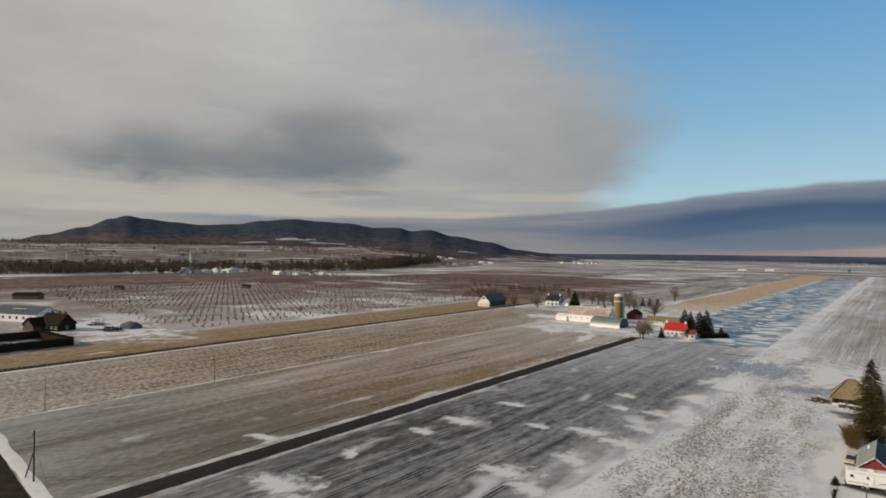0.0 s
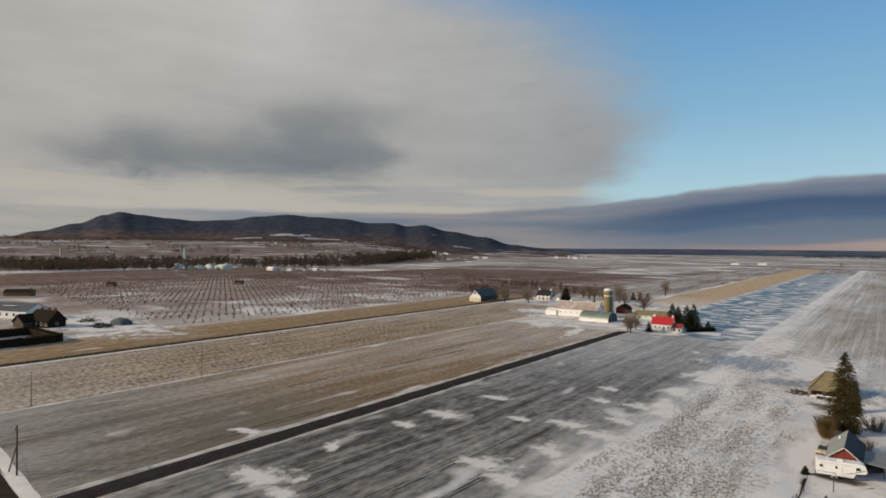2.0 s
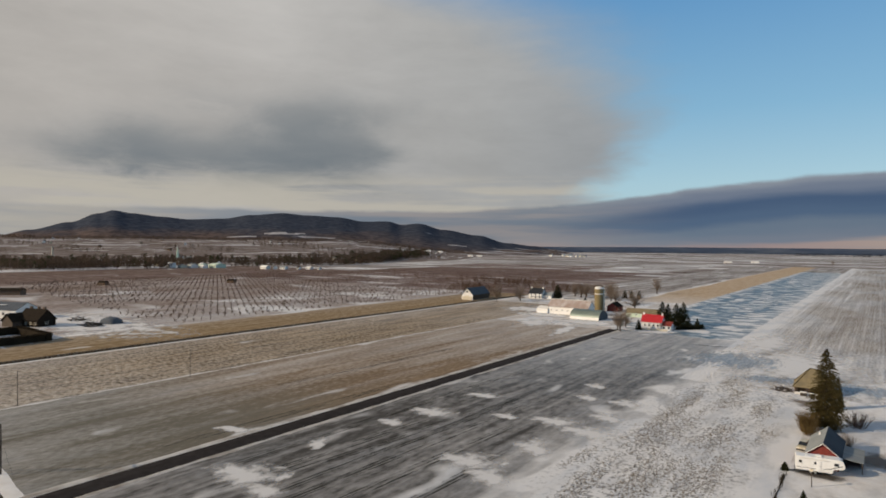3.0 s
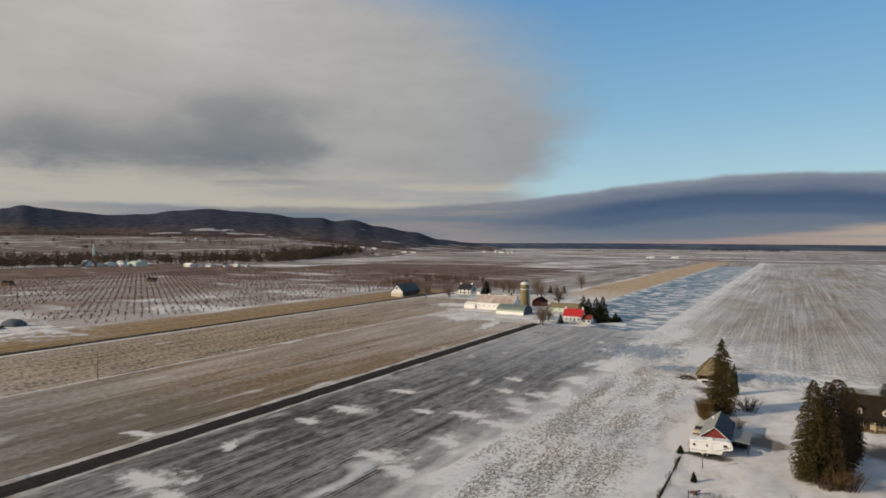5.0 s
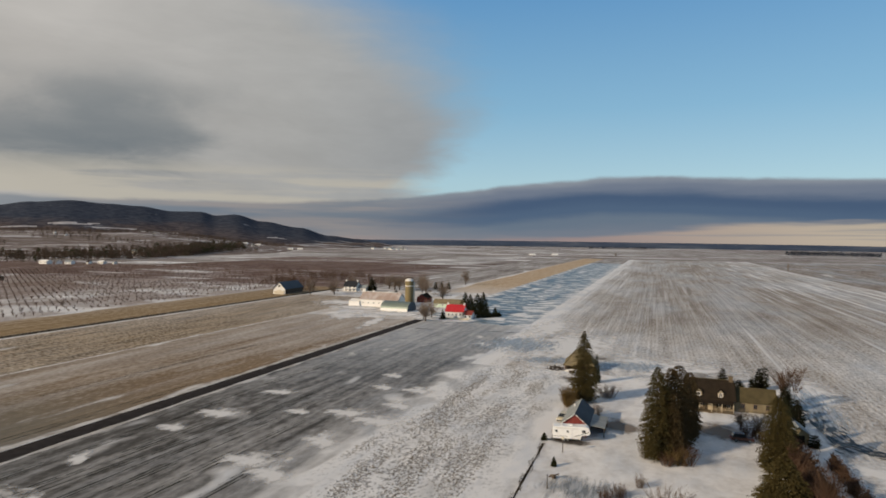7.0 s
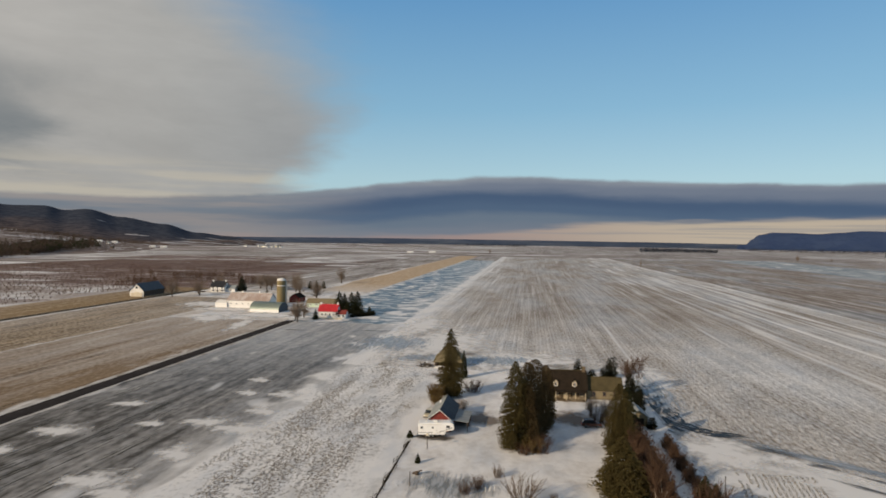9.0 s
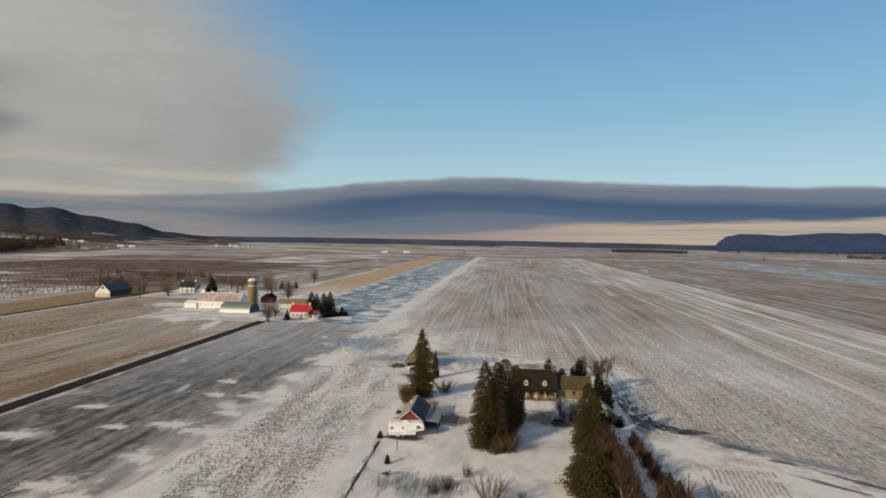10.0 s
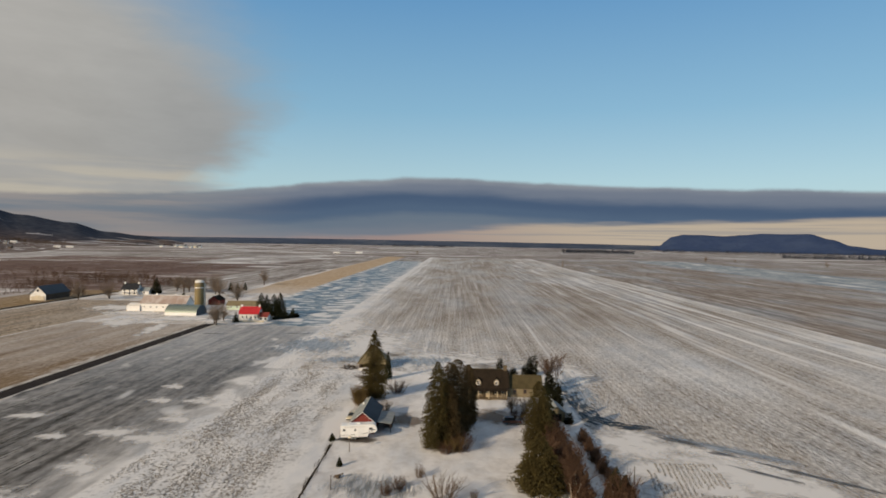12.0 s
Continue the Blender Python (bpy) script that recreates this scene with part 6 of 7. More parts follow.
shrub("redtwigs", 1, 14.8, 128.6, 0.8, 40, "reddish bare shrub at the foot of the spruces", 1.2)
o = new("bare_shrub", WILLOW)
o.matrix_basis = pose(-9.0, 164.6, 0, 0, 0, 10) @ Matrix.Diagonal((1.2, 1.2, 1.35, 1))
tagged(o, "large dense ochre willow shrub beside the shed", "shrub")
shrub("ochre", 0, -8.2, 162.2, 1.1, 80, "ochre willow shrub in snow beside the shed", 1.0)
shrub("redtwigs", 0, 0.2, 176.0, 1.2, 30, "reddish bare shrub beside a spruce", 1.3)
shrub("twigs", 1, 10.2, 116.0, 0.75, 0, "small rounded bare shrub on the snowy lawn", 0.8)
shrub("redtwigs", 0, 7.0, 110.2, 0.8, 60, "brown bare shrub beside a garden bed", 1.0)
shrub("redtwigs", 1, 4.9, 108.0, 0.7, 10, "brown bare shrub beside a garden bed", 1.1)
shrub("twigs", 0, 20.0, 107.2, 0.5, 90, "small dark bare shrub on the snowy lawn", 0.9)
o = new("bare_shrub", HAZEL)
o.matrix_basis = pose(14.8, 105.5, 0, 0, 0, 20)
tagged(o, "tall fan-shaped bare shrub on the snowy lawn", "shrub")
shrub("redtwigs", 1, 32.2, 154.2, 1.0, 50, "russet bare shrub beside the drive", 1.2)
shrub("redtwigs", 0, 34.2, 151.8, 0.9, 10, "russet bare shrub beside the parked car", 1.2)
planted("fruit_tree", "spreading bare fruit tree beside the parked car", "tree", BARE[1], 31.0, 158.5, 0.5, 30, 1.5)
planted("fruit_tree", "spreading bare fruit tree near the house wing", "tree", BARE[2], 34.6, 156.5, 0.5, 80, 1.5)
planted("bare_tree", "thin bare tree beside the cedars", "tree", BIRCH[0], 45.6, 181, 1.05, 10, 1.0)
planted("bare_tree", "thin bare tree beside the cedars", "tree", BIRCH[1], 44.2, 184, 0.95, 70, 1.0)
shrub("twigs", 1, -1.0, 158.5, 0.9, 20, "thin bare shrub behind the shed", 0.9)
planted("young_spruce", "knee-high dark young spruce in snow", "tree", FIR[1], -5.5, 120.2, 0.16, 0, 1.5)
planted("young_spruce", "small dark young spruce beside the camper", "tree", FIR[0], -9.9, 134.6, 0.14, 0, 2.0)


def build_bird_bath():
    t = thing("garden_stump", "dark stump with crossed logs in the snow", "stump", -4.6, 114.6)
    part("stump", tubed((0, 0, 0), (0, 0, 0.55), 0.4, 0.33, 9), M["bark"], t)
    part("log", tubed((-0.9, -0.2, 0.2), (0.9, 0.3, 0.75), 0.14, 0.12, 7), M["bark"], t)
    part("log", tubed((-0.7, 0.4, 0.25), (0.6, -0.4, 0.85), 0.13, 0.1, 7), M["bark"], t)


build_bird_bath()


def build_post(x, y, h, label, lamp=False):
    t = thing("post", label, "post", x, y)
    part("shaft", tubed((0, 0, 0), (0, 0, h), 0.09, 0.07, 8), M["pole"], t)
    if lamp:
        part("lamp_box", boxed(-0.28, 0.28, -0.2, 0.2, h, h + 0.4, soft=0.04), M["cream"], t)
    else:
        part("cap", boxed(-0.11, 0.11, -0.11, 0.11, h, h + 0.08), M["pole"], t)


# the box on the first post stands for an unlit yard light
build_post(-5.0, 128.2, 2.8, "wooden post with a pale lamp box on top", True)
build_post(-4.9, 109.4, 2.4, "thin wooden post standing in snow")
build_post(47.6, 109.5, 5.2, "tall thin wooden post beside the drive")


def build_arbour():
    t = thing("garden_arch", "white garden arch frame beside bare shrubs", "arch", 9.2, 109.4, 0, 25)
    for x in (-0.8, 0.0, 0.8):
        part("upright", tubed((x, 0, 0), (x, 0, 1.1 - 0.3 * abs(x)), 0.045, 0.045, 6), M["white"], t)
    bm = bmesh.new()
    for k in range(8):
        a, b = math.pi * k / 8, math.pi * (k + 1) / 8
        tube(bm, (1.0 + 1.2 * math.cos(a), 0.2, 1.0 * math.sin(a)), (1.0 + 1.2 * math.cos(b), 0.2, 1.0 * math.sin(b)), 0.045, 0.045, 5, False)
    part("hoop", bm, M["white"], t)


build_arbour()
fence = [(-9.6 + 0.35 * math.sin(i * 0.9), 62 + i * 1.25, 0.7 + 0.3 * abs(math.sin(i * 2.1))) for i in range(57)]
tuft_strip("low_hedge", "low dark bare hedge edging the snowy yard", "hedge", fence, M["ditch"], 6, 0.8, 74, 0.035, 0.4)
single("hedge_bank", ribbon(-9.8, -9.4, 60, 132, 0.08, 0.25, 51, 2.0), M["ditch"], "dark strip of soil under a low hedge", "bank", "structure")
weeds = [(-11.2 + 0.6 * math.sin(i * 1.9), 186 + i * 1.6, 0.6) for i in range(12)]
tuft_strip("weeds", "scattered dry weeds along the yard edge", "weeds", weeds, M["twigs"], 8, 0.8, 75, 0.03, 1.0, kind="stuff")


def stubble_stuff():
    """Cut corn stalks and clods poking through the snow of the nearest strip."""
    rnd = random.Random(81)
    bm = bmesh.new()
    n = 0
    while n < 13000:
        x, y = rnd.uniform(-45, -14), rnd.uniform(62, 235)
        row = round(x / 0.95) * 0.95 + rnd.gauss(0, 0.38)
        edge = max(0, y - 180) * 0.012 + max(0, -38 - x) * 0.07 + max(0, x + 22) * 0.06
        if 1.1 * noise.noise((x / 4.5, y / 26, 3)) + 0.4 * noise.noise((x / 1.6, y / 5, 8)) + rnd.uniform(-0.3, 0.3) < edge:
            continue
        n += 1
        h, w = rnd.uniform(0.04, 0.14), rnd.uniform(0.10, 0.36)
        a = rnd.uniform(0, 6.283)
        c, s = math.cos(a) * w, math.sin(a) * w
        v = [bm.verts.new(p) for p in ((row - c, y - s, 0), (row + c, y + s, 0), (row - s * .6, y + c * .6, 0), (row + rnd.uniform(-.1, .1), y + rnd.uniform(-.1, .1), h))]
        for f in ((0, 1, 3), (1, 2, 3), (2, 0, 3)):
            bm.faces.new([v[i] for i in f])
    single("corn_stubble", bm, M["clod"], "cut corn stubble poking through wind-packed snow", "stubble", "stuff")


stubble_stuff()

# frozen water, mud, wheel ruts and shade painted on the snow
def blob(name, label, cx, cy, rx, ry, turn, mat, seed, z=0.03):
    bm = bmesh.new()
    n = 40
    ring = []
    for k in range(n):
        a = 2 * math.pi * k / n
        f = 1 + 0.28 * noise.noise((math.cos(a) * 1.6, math.sin(a) * 1.6, seed)) + 0.1 * noise.noise((math.cos(a) * 5, math.sin(a) * 5, seed))
        ring.append(bm.verts.new((rx * f * math.cos(a), ry * f * math.sin(a), 0)))
    bm.faces.new(ring)
    return single(name, bm, mat, label, "ice", "structure", m=pose(cx, cy, z, 0, 0, turn))


# shade of the tree row on snow, painted as a soft blue patch
blob("frozen_pool", "blue tree shade painted on snow along the field edge", 52, 182, 6.5, 34, -3, M["blueice_shade"], 1.0)


def frozen_ruts():
    """Narrow dark slivers between snow ridges, along the hedge and bending out into the field."""
    rnd = random.Random(83)
    bm = bmesh.new()
    way = [(47.5, 196), (49.5, 178), (50.5, 165), (51.5, 156), (54.5, 151), (63, 148.5)]
    for i in range(150):
        f = rnd.random() ** 0.7 * (len(way) - 1.001)
        k = int(f)
        a, b = Vector(way[k]), Vector(way[k + 1])
        d = (b - a).normalized()
        side = Vector((d.y, -d.x))
        p = a.lerp(b, f - k) + side * rnd.gauss(0.5, 1.9 if k < 4 else 1.0)
        L, w = rnd.uniform(1.6, 5.5), rnd.uniform(0.12, 0.42)
        bend = rnd.uniform(-0.5, 0.5)
        left, right = [], []
        for j in range(7):
            g = j / 6
            q = p + d * L * (g - 0.5) + side * bend * math.sin(3.1 * g)
            h = w * math.sin(math.pi * g) ** 0.7 * rnd.uniform(0.7, 1.2)
            left.append(bm.verts.new((q.x - side.x * h, q.y - side.y * h, 0.06 + 0.0004 * i)))
            right.append(bm.verts.new((q.x + side.x * h, q.y + side.y * h, 0.06 + 0.0004 * i)))
        for j in range(6):
            bm.faces.new((left[j], right[j], right[j + 1], left[j + 1]))
    single("frozen_ruts", bm, M["darksliver"], "narrow dark slivers between ridges of snow", "ice", "structure")


frozen_ruts()
blob("frozen_pool", "pale grey ice spread over a snowy field edge", 74, 136, 3.0, 20, 52, M["blueice_shade"], 3.0)
blob("frozen_pool", "grey slush in the snow", 66, 140.5, 1.9, 6, 50, M["slush"], 6.0, 0.045)
blob("frozen_pool", "grey slush in the snow", 72.3, 132.6, 1.6, 3.4, 55, M["slush"], 7.0, 0.045)
blob("frozen_pool", "long grey icy rut across the snow", 84.5, 121.5, 1.5, 14, 47, M["slush"], 8.0, 0.045)
blob("frozen_pool", "long grey icy rut across the snow", 76.5, 121.0, 1.1, 8, 49, M["slush"], 9.0, 0.06)
blob("frozen_pool", "bluish thin ice on trampled snow", 1.0, 110.5, 9, 7.5, 0, M["trodden"], 4.0)
for x, y, rx, ry, a, s in ((8, 224, 38, 22, 4, 21.0), (-22, 248, 26, 52, 0, 22.0), (34, 213, 18, 10, 0, 23.0), (-36, 300, 11, 46, -2, 24.0), (54, 200, 9, 30, -6, 25.0)):
    blob("snow_drift", "smooth wind-packed snow drift at the field edge", x, y, rx, ry, a, M["patch"], s, 0.02)
blob("frozen_pool", "dark streak of ice on the snowy field", -56, 278.5, 1.6, 9.5, 98, M["slush"], 18.0, 0.045)
blob("frozen_pool", "dark streak of ice near the red-roofed farmhouse", -93, 273, 1.3, 6, 90, M["slush"], 19.0, 0.045)
# blue shade beside spruce and store, painted on as a patch
blob("frozen_pool", "blue shade painted on snow round the olive-roofed store", 2.0, 222, 20, 10, 10, M["blueice_shade"], 10.0)
blob("frozen_pool", "bluish thin ice on the snowy field", -40, 250, 18, 22, 0, M["blueice_shade"], 14.0)
blob("frozen_pool", "bluish thin ice on the snowy field", -22, 222, 14, 6, 20, M["blueice_shade"], 15.0)
blob("snow_drift", "smooth white drift over the field corner", 63, 119, 21, 19, 0, M["patch"], 16.0, 0.02)
blob("snow_drift", "smooth white drift beside the drive", 56, 137, 12, 15, 0, M["patch"], 61.0, 0.018)
blob("snow_drift", "smooth white drift over the field corner", 74, 119, 22, 11, -38, M["patch"], 62.0, 0.022)
blob("snow_drift", "smooth white drift between ruts", 74, 128, 6, 22, 50, M["patch"], 17.0, 0.015)
rows = [(51 + 0.95 * (i % 15) + 0.12 * (i // 15), 103 + 0.75 * (i // 15), 1.0) for i in range(15 * 31)]
tuft_strip("corn_stubble", "short rows of cut corn stubble in snow", "stubble", [p for p in rows if noise.noise((p[0] / 3, p[1] / 5, 2)) > -0.3], M["clod"], 6, 0.3, 77, 0.06, 0.3, kind="stuff")


for i, (x, y, rx, ry) in enumerate(((-87.6, 125.7, 4.6, 3.6), (-89.6, 112.6, 3.0, 2.4), (-59.1, 137.4, 4.4, 3.0), (-49.3, 134.0, 5.4, 3.8), (-53.9, 117.1, 2.8, 4.6), (-60.6, 102.2, 5.2, 3.4), (-53.4, 98.4, 3.8, 3.8),
                                    (-61.9, 163.7, 2.6, 3.0), (-65.0, 178.2, 2.6, 2.8), (-50.7, 163.4, 3.4, 3.4), (-85.2, 147.8, 4.4, 2.2), (-92.0, 91.4, 1.6, 3.0), (-89.4, 71.8, 6.2, 4.2), (-81.0, 69.6, 3.2, 2.6),
                                    (-49.7, 147.7, 3.0, 3.2), (-70.1, 133.7, 2.6, 2.0), (-113.7, 86.8, 4.4, 1.6))):
    blob("snow_patch", "lens of blown snow lying on frozen soil", x, y, rx * 1.5, ry * 1.6, 30, M["lens"], 30.0 + i, 0.02)


def wheel_tracks():
    bm = bmesh.new()
    for a, b, y0, y1 in ((-67.6, -65.0, 66, 130), (-74.6, -71.0, 66, 150), (-78.4, -75.6, 66, 150), (-83.6, -76.4, 70, 158), (-87.5, -84.0, 64, 120), (-95.5, -92.5, 70, 200), (-58.0, -57.0, 70, 112), (-140.8, -137.5, 120, 210), (-115.5, -113.5, 70, 150)):
        for off in (-0.95, 0.0, 0.95):
            n = int((y1 - y0) / 2)
            last = None
            for i in range(n + 1):
                y = y0 + (y1 - y0) * i / n
                x = a + (b - a) * i / n + off + 0.25 * noise.noise((y * 0.05, off, a))
                w = 0.26 * (0.6 + 0.8 * abs(noise.noise((y * 0.2, off, a + 3)))) * min(1.0, 8 * (1 - i / n) + 0.1)
                now = (bm.verts.new((x - w, y, 0.012)), bm.verts.new((x + w, y, 0.012)))
                if last:
                    bm.faces.new((last[0], last[1], now[1], now[0]))
                last = now
    single("wheel_tracks", bm, M["track"], "dark broken wheel tracks pressed into frozen soil", "tracks", "structure")


wheel_tracks()

for x, y, rx, ry, a, q in ((-163, 338, 30, 12, 0, 51.0), (-128, 318, 24, 13, 10, 52.0), (-182, 362, 26, 20, 0, 53.0), (-93, 306, 22, 8, 0, 54.0), (-150, 300, 12, 22, 12, 55.0), (-125, 285, 6, 30, 8, 56.0)):
    blob("snow_drift", "blown snow lying thinly round the farm buildings", x, y, rx, ry, a, M["patch"], q, 0.025)
# gravel showing through, with the spruces' shade put into the same brown patch
blob("drive_mud", "muddy gravel and painted tree shade on the snow before the house", 25.5, 156, 8, 9, 10, M["gravel"], 11.0, 0.02)
# painted shade below the camper
blob("drive_mud", "dark shade painted on the ground round the camper trailer", -3.6, 135.9, 6.2, 2.2, 9, M["soil"], 14.5, 0.02)
blob("drive_mud", "muddy gravel showing through snow round the shed", 4.5, 152, 6, 7, 20, M["gravel"], 12.0, 0.02)
blob("drive_mud", "trodden brown snow beside the olive-roofed store", -9, 194, 8, 7, 0, M["gravel"], 13.0, 0.02)
ditch_weeds = [(-241.9 + 0.5 * math.sin(i * 1.3), 62 + i * 1.35, 0.6 + 0.4 * abs(math.sin(i * 1.7))) for i in range(290)]
tuft_strip("ditch_weeds", "dark dry weeds standing along the ditch", "weeds", ditch_weeds, M["clod"], 5, 1.1, 76, 0.06, 1.0, kind="stuff")


house_hedge = [(-79 + 1.1 * i, 321 + 1.4 * i + math.sin(i), 0.7 + 0.3 * abs(math.sin(i * 1.7))) for i in range(9)]
tuft_strip("hedge", "dark scrubby hedge beside the red-roofed farmhouse", "hedge", house_hedge, M["topiary"], 20, 2.6, 78, 0.07, 1.0, clumps=5, clump_size=0.7)
# ---------------------------------------------------------------- power poles
def build_power_pole(x, y, h, turn, arm=True, brace=False):
    t = thing("power_pole", "weathered wooden power pole beside a field", "power pole", x, y, 0, turn, "power poles")
    part("shaft", tubed((0, 0, 0), (0, 0, h), *((0.17, 0.12) if arm else (0.10, 0.07)), 9), M["pole"], t)
    if arm:
        a = part("cross_arm", boxed(-1.3, 1.3, -0.19, -0.07, h - 0.55, h - 0.4), M["pole"], t)
        for px in (-1.2, -0.6, 0.6, 1.2):
            part("insulator", tubed((px, -0.13, h - 0.39), (px, -0.13, h - 0.18), 0.06, 0.04, 6), M["greyroof"], a)
    if brace:
        part("brace", tubed((-3.0, -1.6, 0), (0, 0, h * 0.62), 0.13, 0.11, 8), M["pole"], t)
        part("guy_wire", tubed((4.5, 2.6, 0), (0, 0, h * 0.75), 0.02, 0.02, 4), M["darkmetal"], t)


build_power_pole(-124.5, 44.3, 9.2, -25, True, True)
build_power_pole(-175.4, 63.8, 9.0, 0, False)
build_power_pole(-171.8, 109.6, 9.0, 0, False)
bm = ribbon(-4, 0, 0, 170, 0.05, 0.5, 41, 4.0)
single("ditch", bm, M["ditch"], "dark frozen ditch between snowy banks", "ditch", "structure", m=pose(-108, 40.2, 0, 0, 0, 82))
bm = ribbon(0.1, 2.6, 0, 170, 0.04, 0.5, 42, 4.0)
single("snow_bank", bm, M["bank"], "rounded snow bank along the frozen ditch", "snow bank", "structure", m=pose(-108, 40.2, 0, 0, 0, 82))

# ---------------------------------------------------------------- farmstead beyond the stubble
def build_hedge(x0, x1, y0, y1, h, seed):
    rnd = random.Random(seed)
    bm = bmesh.new()
    box(bm, x0 + 0.3, x1 - 0.3, y0 + 0.3, y1 - 0.3, 0, h - 0.3)
    area = (x1 - x0) * (y1 - y0)
    for i in range(int(area * 9)):
        p = Vector((rnd.uniform(x0, x1), rnd.uniform(y0, y1), rnd.uniform(0.2, h) if rnd.random() < 0.5 else h - 0.2))
        clump(bm, p, Vector((rnd.uniform(-1, 1), rnd.uniform(-1, 1), 0.6)).normalized(), rnd.uniform(0.5, 0.95), rnd)
    return single("clipped_hedge", bm, M["hedge"], "tall clipped dark brown hedge round a snowy garden", "hedge")


build_hedge(-319, -316, 88, 113, 3.4, 91)
build_hedge(-316, -284, 110, 113, 3.4, 92)
build_hedge(-286.5, -283, 74, 110, 3.2, 93)
blob("garden_snow", "snow-covered garden inside a clipped hedge", -299, 95, 26, 30, 0, M["patch"], 8.0)
blob("yard_snow", "open snowy yard round farm buildings", -350, 142, 95, 34, 3, M["patch"], 9.0, 0.05)


def build_brown_house():
    t = gable_house("brown_house", "dark brown brick house with steep brown roof", "house", -342.5, 127.5, 14, 15.2, 9.4, 3.6, 4.8, M["shingle"], M["shingle"], 0.6)
    w = part("wing", gable_wall(12, 8, 3.0, 3.4), M["bark"], t)
    w.matrix_basis = pose(-8.0, -3.4, 0, 0, 0, 90)
    part("wing_roof", gable_roof(12, 8, 3.0, 3.4, 0.6), M["shingle"], w)
    for x in (-1, 2.6, 6):
        window(t, "S", 4.7, x, 1.8, 1.6, 1.4, M["cream"])
    window(w, "S", 4.0, 2, 1.7, 1.4, 1.3, M["cream"])
    window(t, "E", 7.6, 0, 1.9, 1.6, 1.4, M["cream"])
    for x in (-5, 0.5, 5):
        chimney(t, x, 0.8, 7.2, 9.4, 1.0, M["brownwall"])


build_brown_house()
w = gable_house("white_shed", "long white farm building with dark grey roof", "barn", -400.0, 132.0, 20, 34.0, 14.0, 4.6, 3.6, M["white"], M["slate"], 0.5)
for i in range(6):
    window(w, "S", 7.0, -13 + i * 5.2, 2.4, 1.6, 1.4, M["darkmetal"])
part("snow_patch", boxed(-4, 6, -4.6, -1.2, 6.9, 7.0), M["bank"], w, "patch of snow lying on the roof").matrix_basis = pose(0, 0, 0, 0, 0, 0)
d = gable_house("dark_shed", "long low dark shed in a snowy field", "shed", -560.0, 186.0, 42, 20.0, 8.0, 3.4, 2.0, M["brownwall"], M["shingle"], 0.4)
for x, y, l in ((-622, 285, 9), (-560, 389, 8)):
    gable_house("dark_shed", "small dark field shed among orchard rows", "shed", x, y, 20, l, 5, 2.6, 1.6, M["brownwall"], M["shingle"], 0.3)
mound = random.Random(7)
for x, y, r, lab in ((-348, 149, 4.2, "dark pile of brush in the snowy yard"), (-325, 145.5, 4.6, "grey pile of timber in the snowy yard"), (-317, 144.5, 4.0, "dark pile of brush in the snowy yard")):
    bm = bmesh.new()
    for i in range(60):
        a, d2 = mound.uniform(0, 6.28), r * math.sqrt(mound.random())
        p = Vector((d2 * math.cos(a), d2 * math.sin(a), mound.uniform(0.0, 2.6) * (1 - d2 / r) + 0.1))
        q = p + Vector((mound.uniform(-1, 1), mound.uniform(-1, 1), mound.uniform(-.2, .4))) * 2.2
        q.z = max(q.z, 0.0)
        tube(bm, p, q, 0.2, 0.12, 4)
    single("brush_pile", bm, M["pole"], lab, "brush pile", m=pose(x, y, 0))

bm = bmesh.new()
bmesh.ops.create_icosphere(bm, subdivisions=4, radius=1.0)
for v in bm.verts:
    k = 1 + 0.16 * noise.noise(v.co * 1.6) + 0.05 * noise.noise(v.co * 5)
    v.co = Vector((6.2 * v.co.x * k, 4.2 * v.co.y * k, max(0.0, 3.6 * v.co.z * k)))
single("covered_heap", bm, M["slate"], "rounded heap under a blue-grey tarpaulin in the snowy yard", "heap", smooth=True, m=pose(-322.0, 155.0, 0, 0, 0, 20))
# ---------------------------------------------------------------- orchard, scrub, woods
def orchard():
    rnd = random.Random(101)
    bm = bmesh.new()
    c, s = math.cos(radians(57)), math.sin(radians(57))
    for i in range(-130, 130):
        for j in range(-40, 40):
            for twin in (0.0, 3.0, 6.0):
                a, b = i * 4.2 + rnd.gauss(0, 0.35), j * 12.5 + twin + rnd.gauss(0, 0.7)
                x, y = -480 + a * c - b * s, 380 + a * s + b * c
                if not (-715 < x < -295 and 150 < y < 560) or (x > -330 and y < 178) or (x < -330 and y < 172 + (-330 - x) * 0.15):
                    continue
                if noise.noise((x / 60, y / 50, 1)) > 0.40 or rnd.random() < 0.3 or (j % 4 == 0 and rnd.random() < 0.8):
                    continue
                h = rnd.uniform(1.5, 2.6) if j % 2 else rnd.uniform(0.9, 1.7)
                tube(bm, (x, y, -0.1), (x, y, h * 0.5), 0.15, 0.11, 3, False)
                for k in range(5):
                    g = rnd.uniform(0, 6.283)
                    p = Vector((x, y, h * rnd.uniform(0.2, 0.5)))
                    q = p + Vector((math.cos(g) * rnd.uniform(0.3, 1.0), math.sin(g) * rnd.uniform(0.3, 1.0), h * rnd.uniform(0.3, 0.6)))
                    tube(bm, p, q, 0.12, 0.06, 3, False)
    single("orchard_trees", bm, M["orchard_twigs"], "orchard of small bare fruit trees in straight rows", "orchard", "stuff")


orchard()


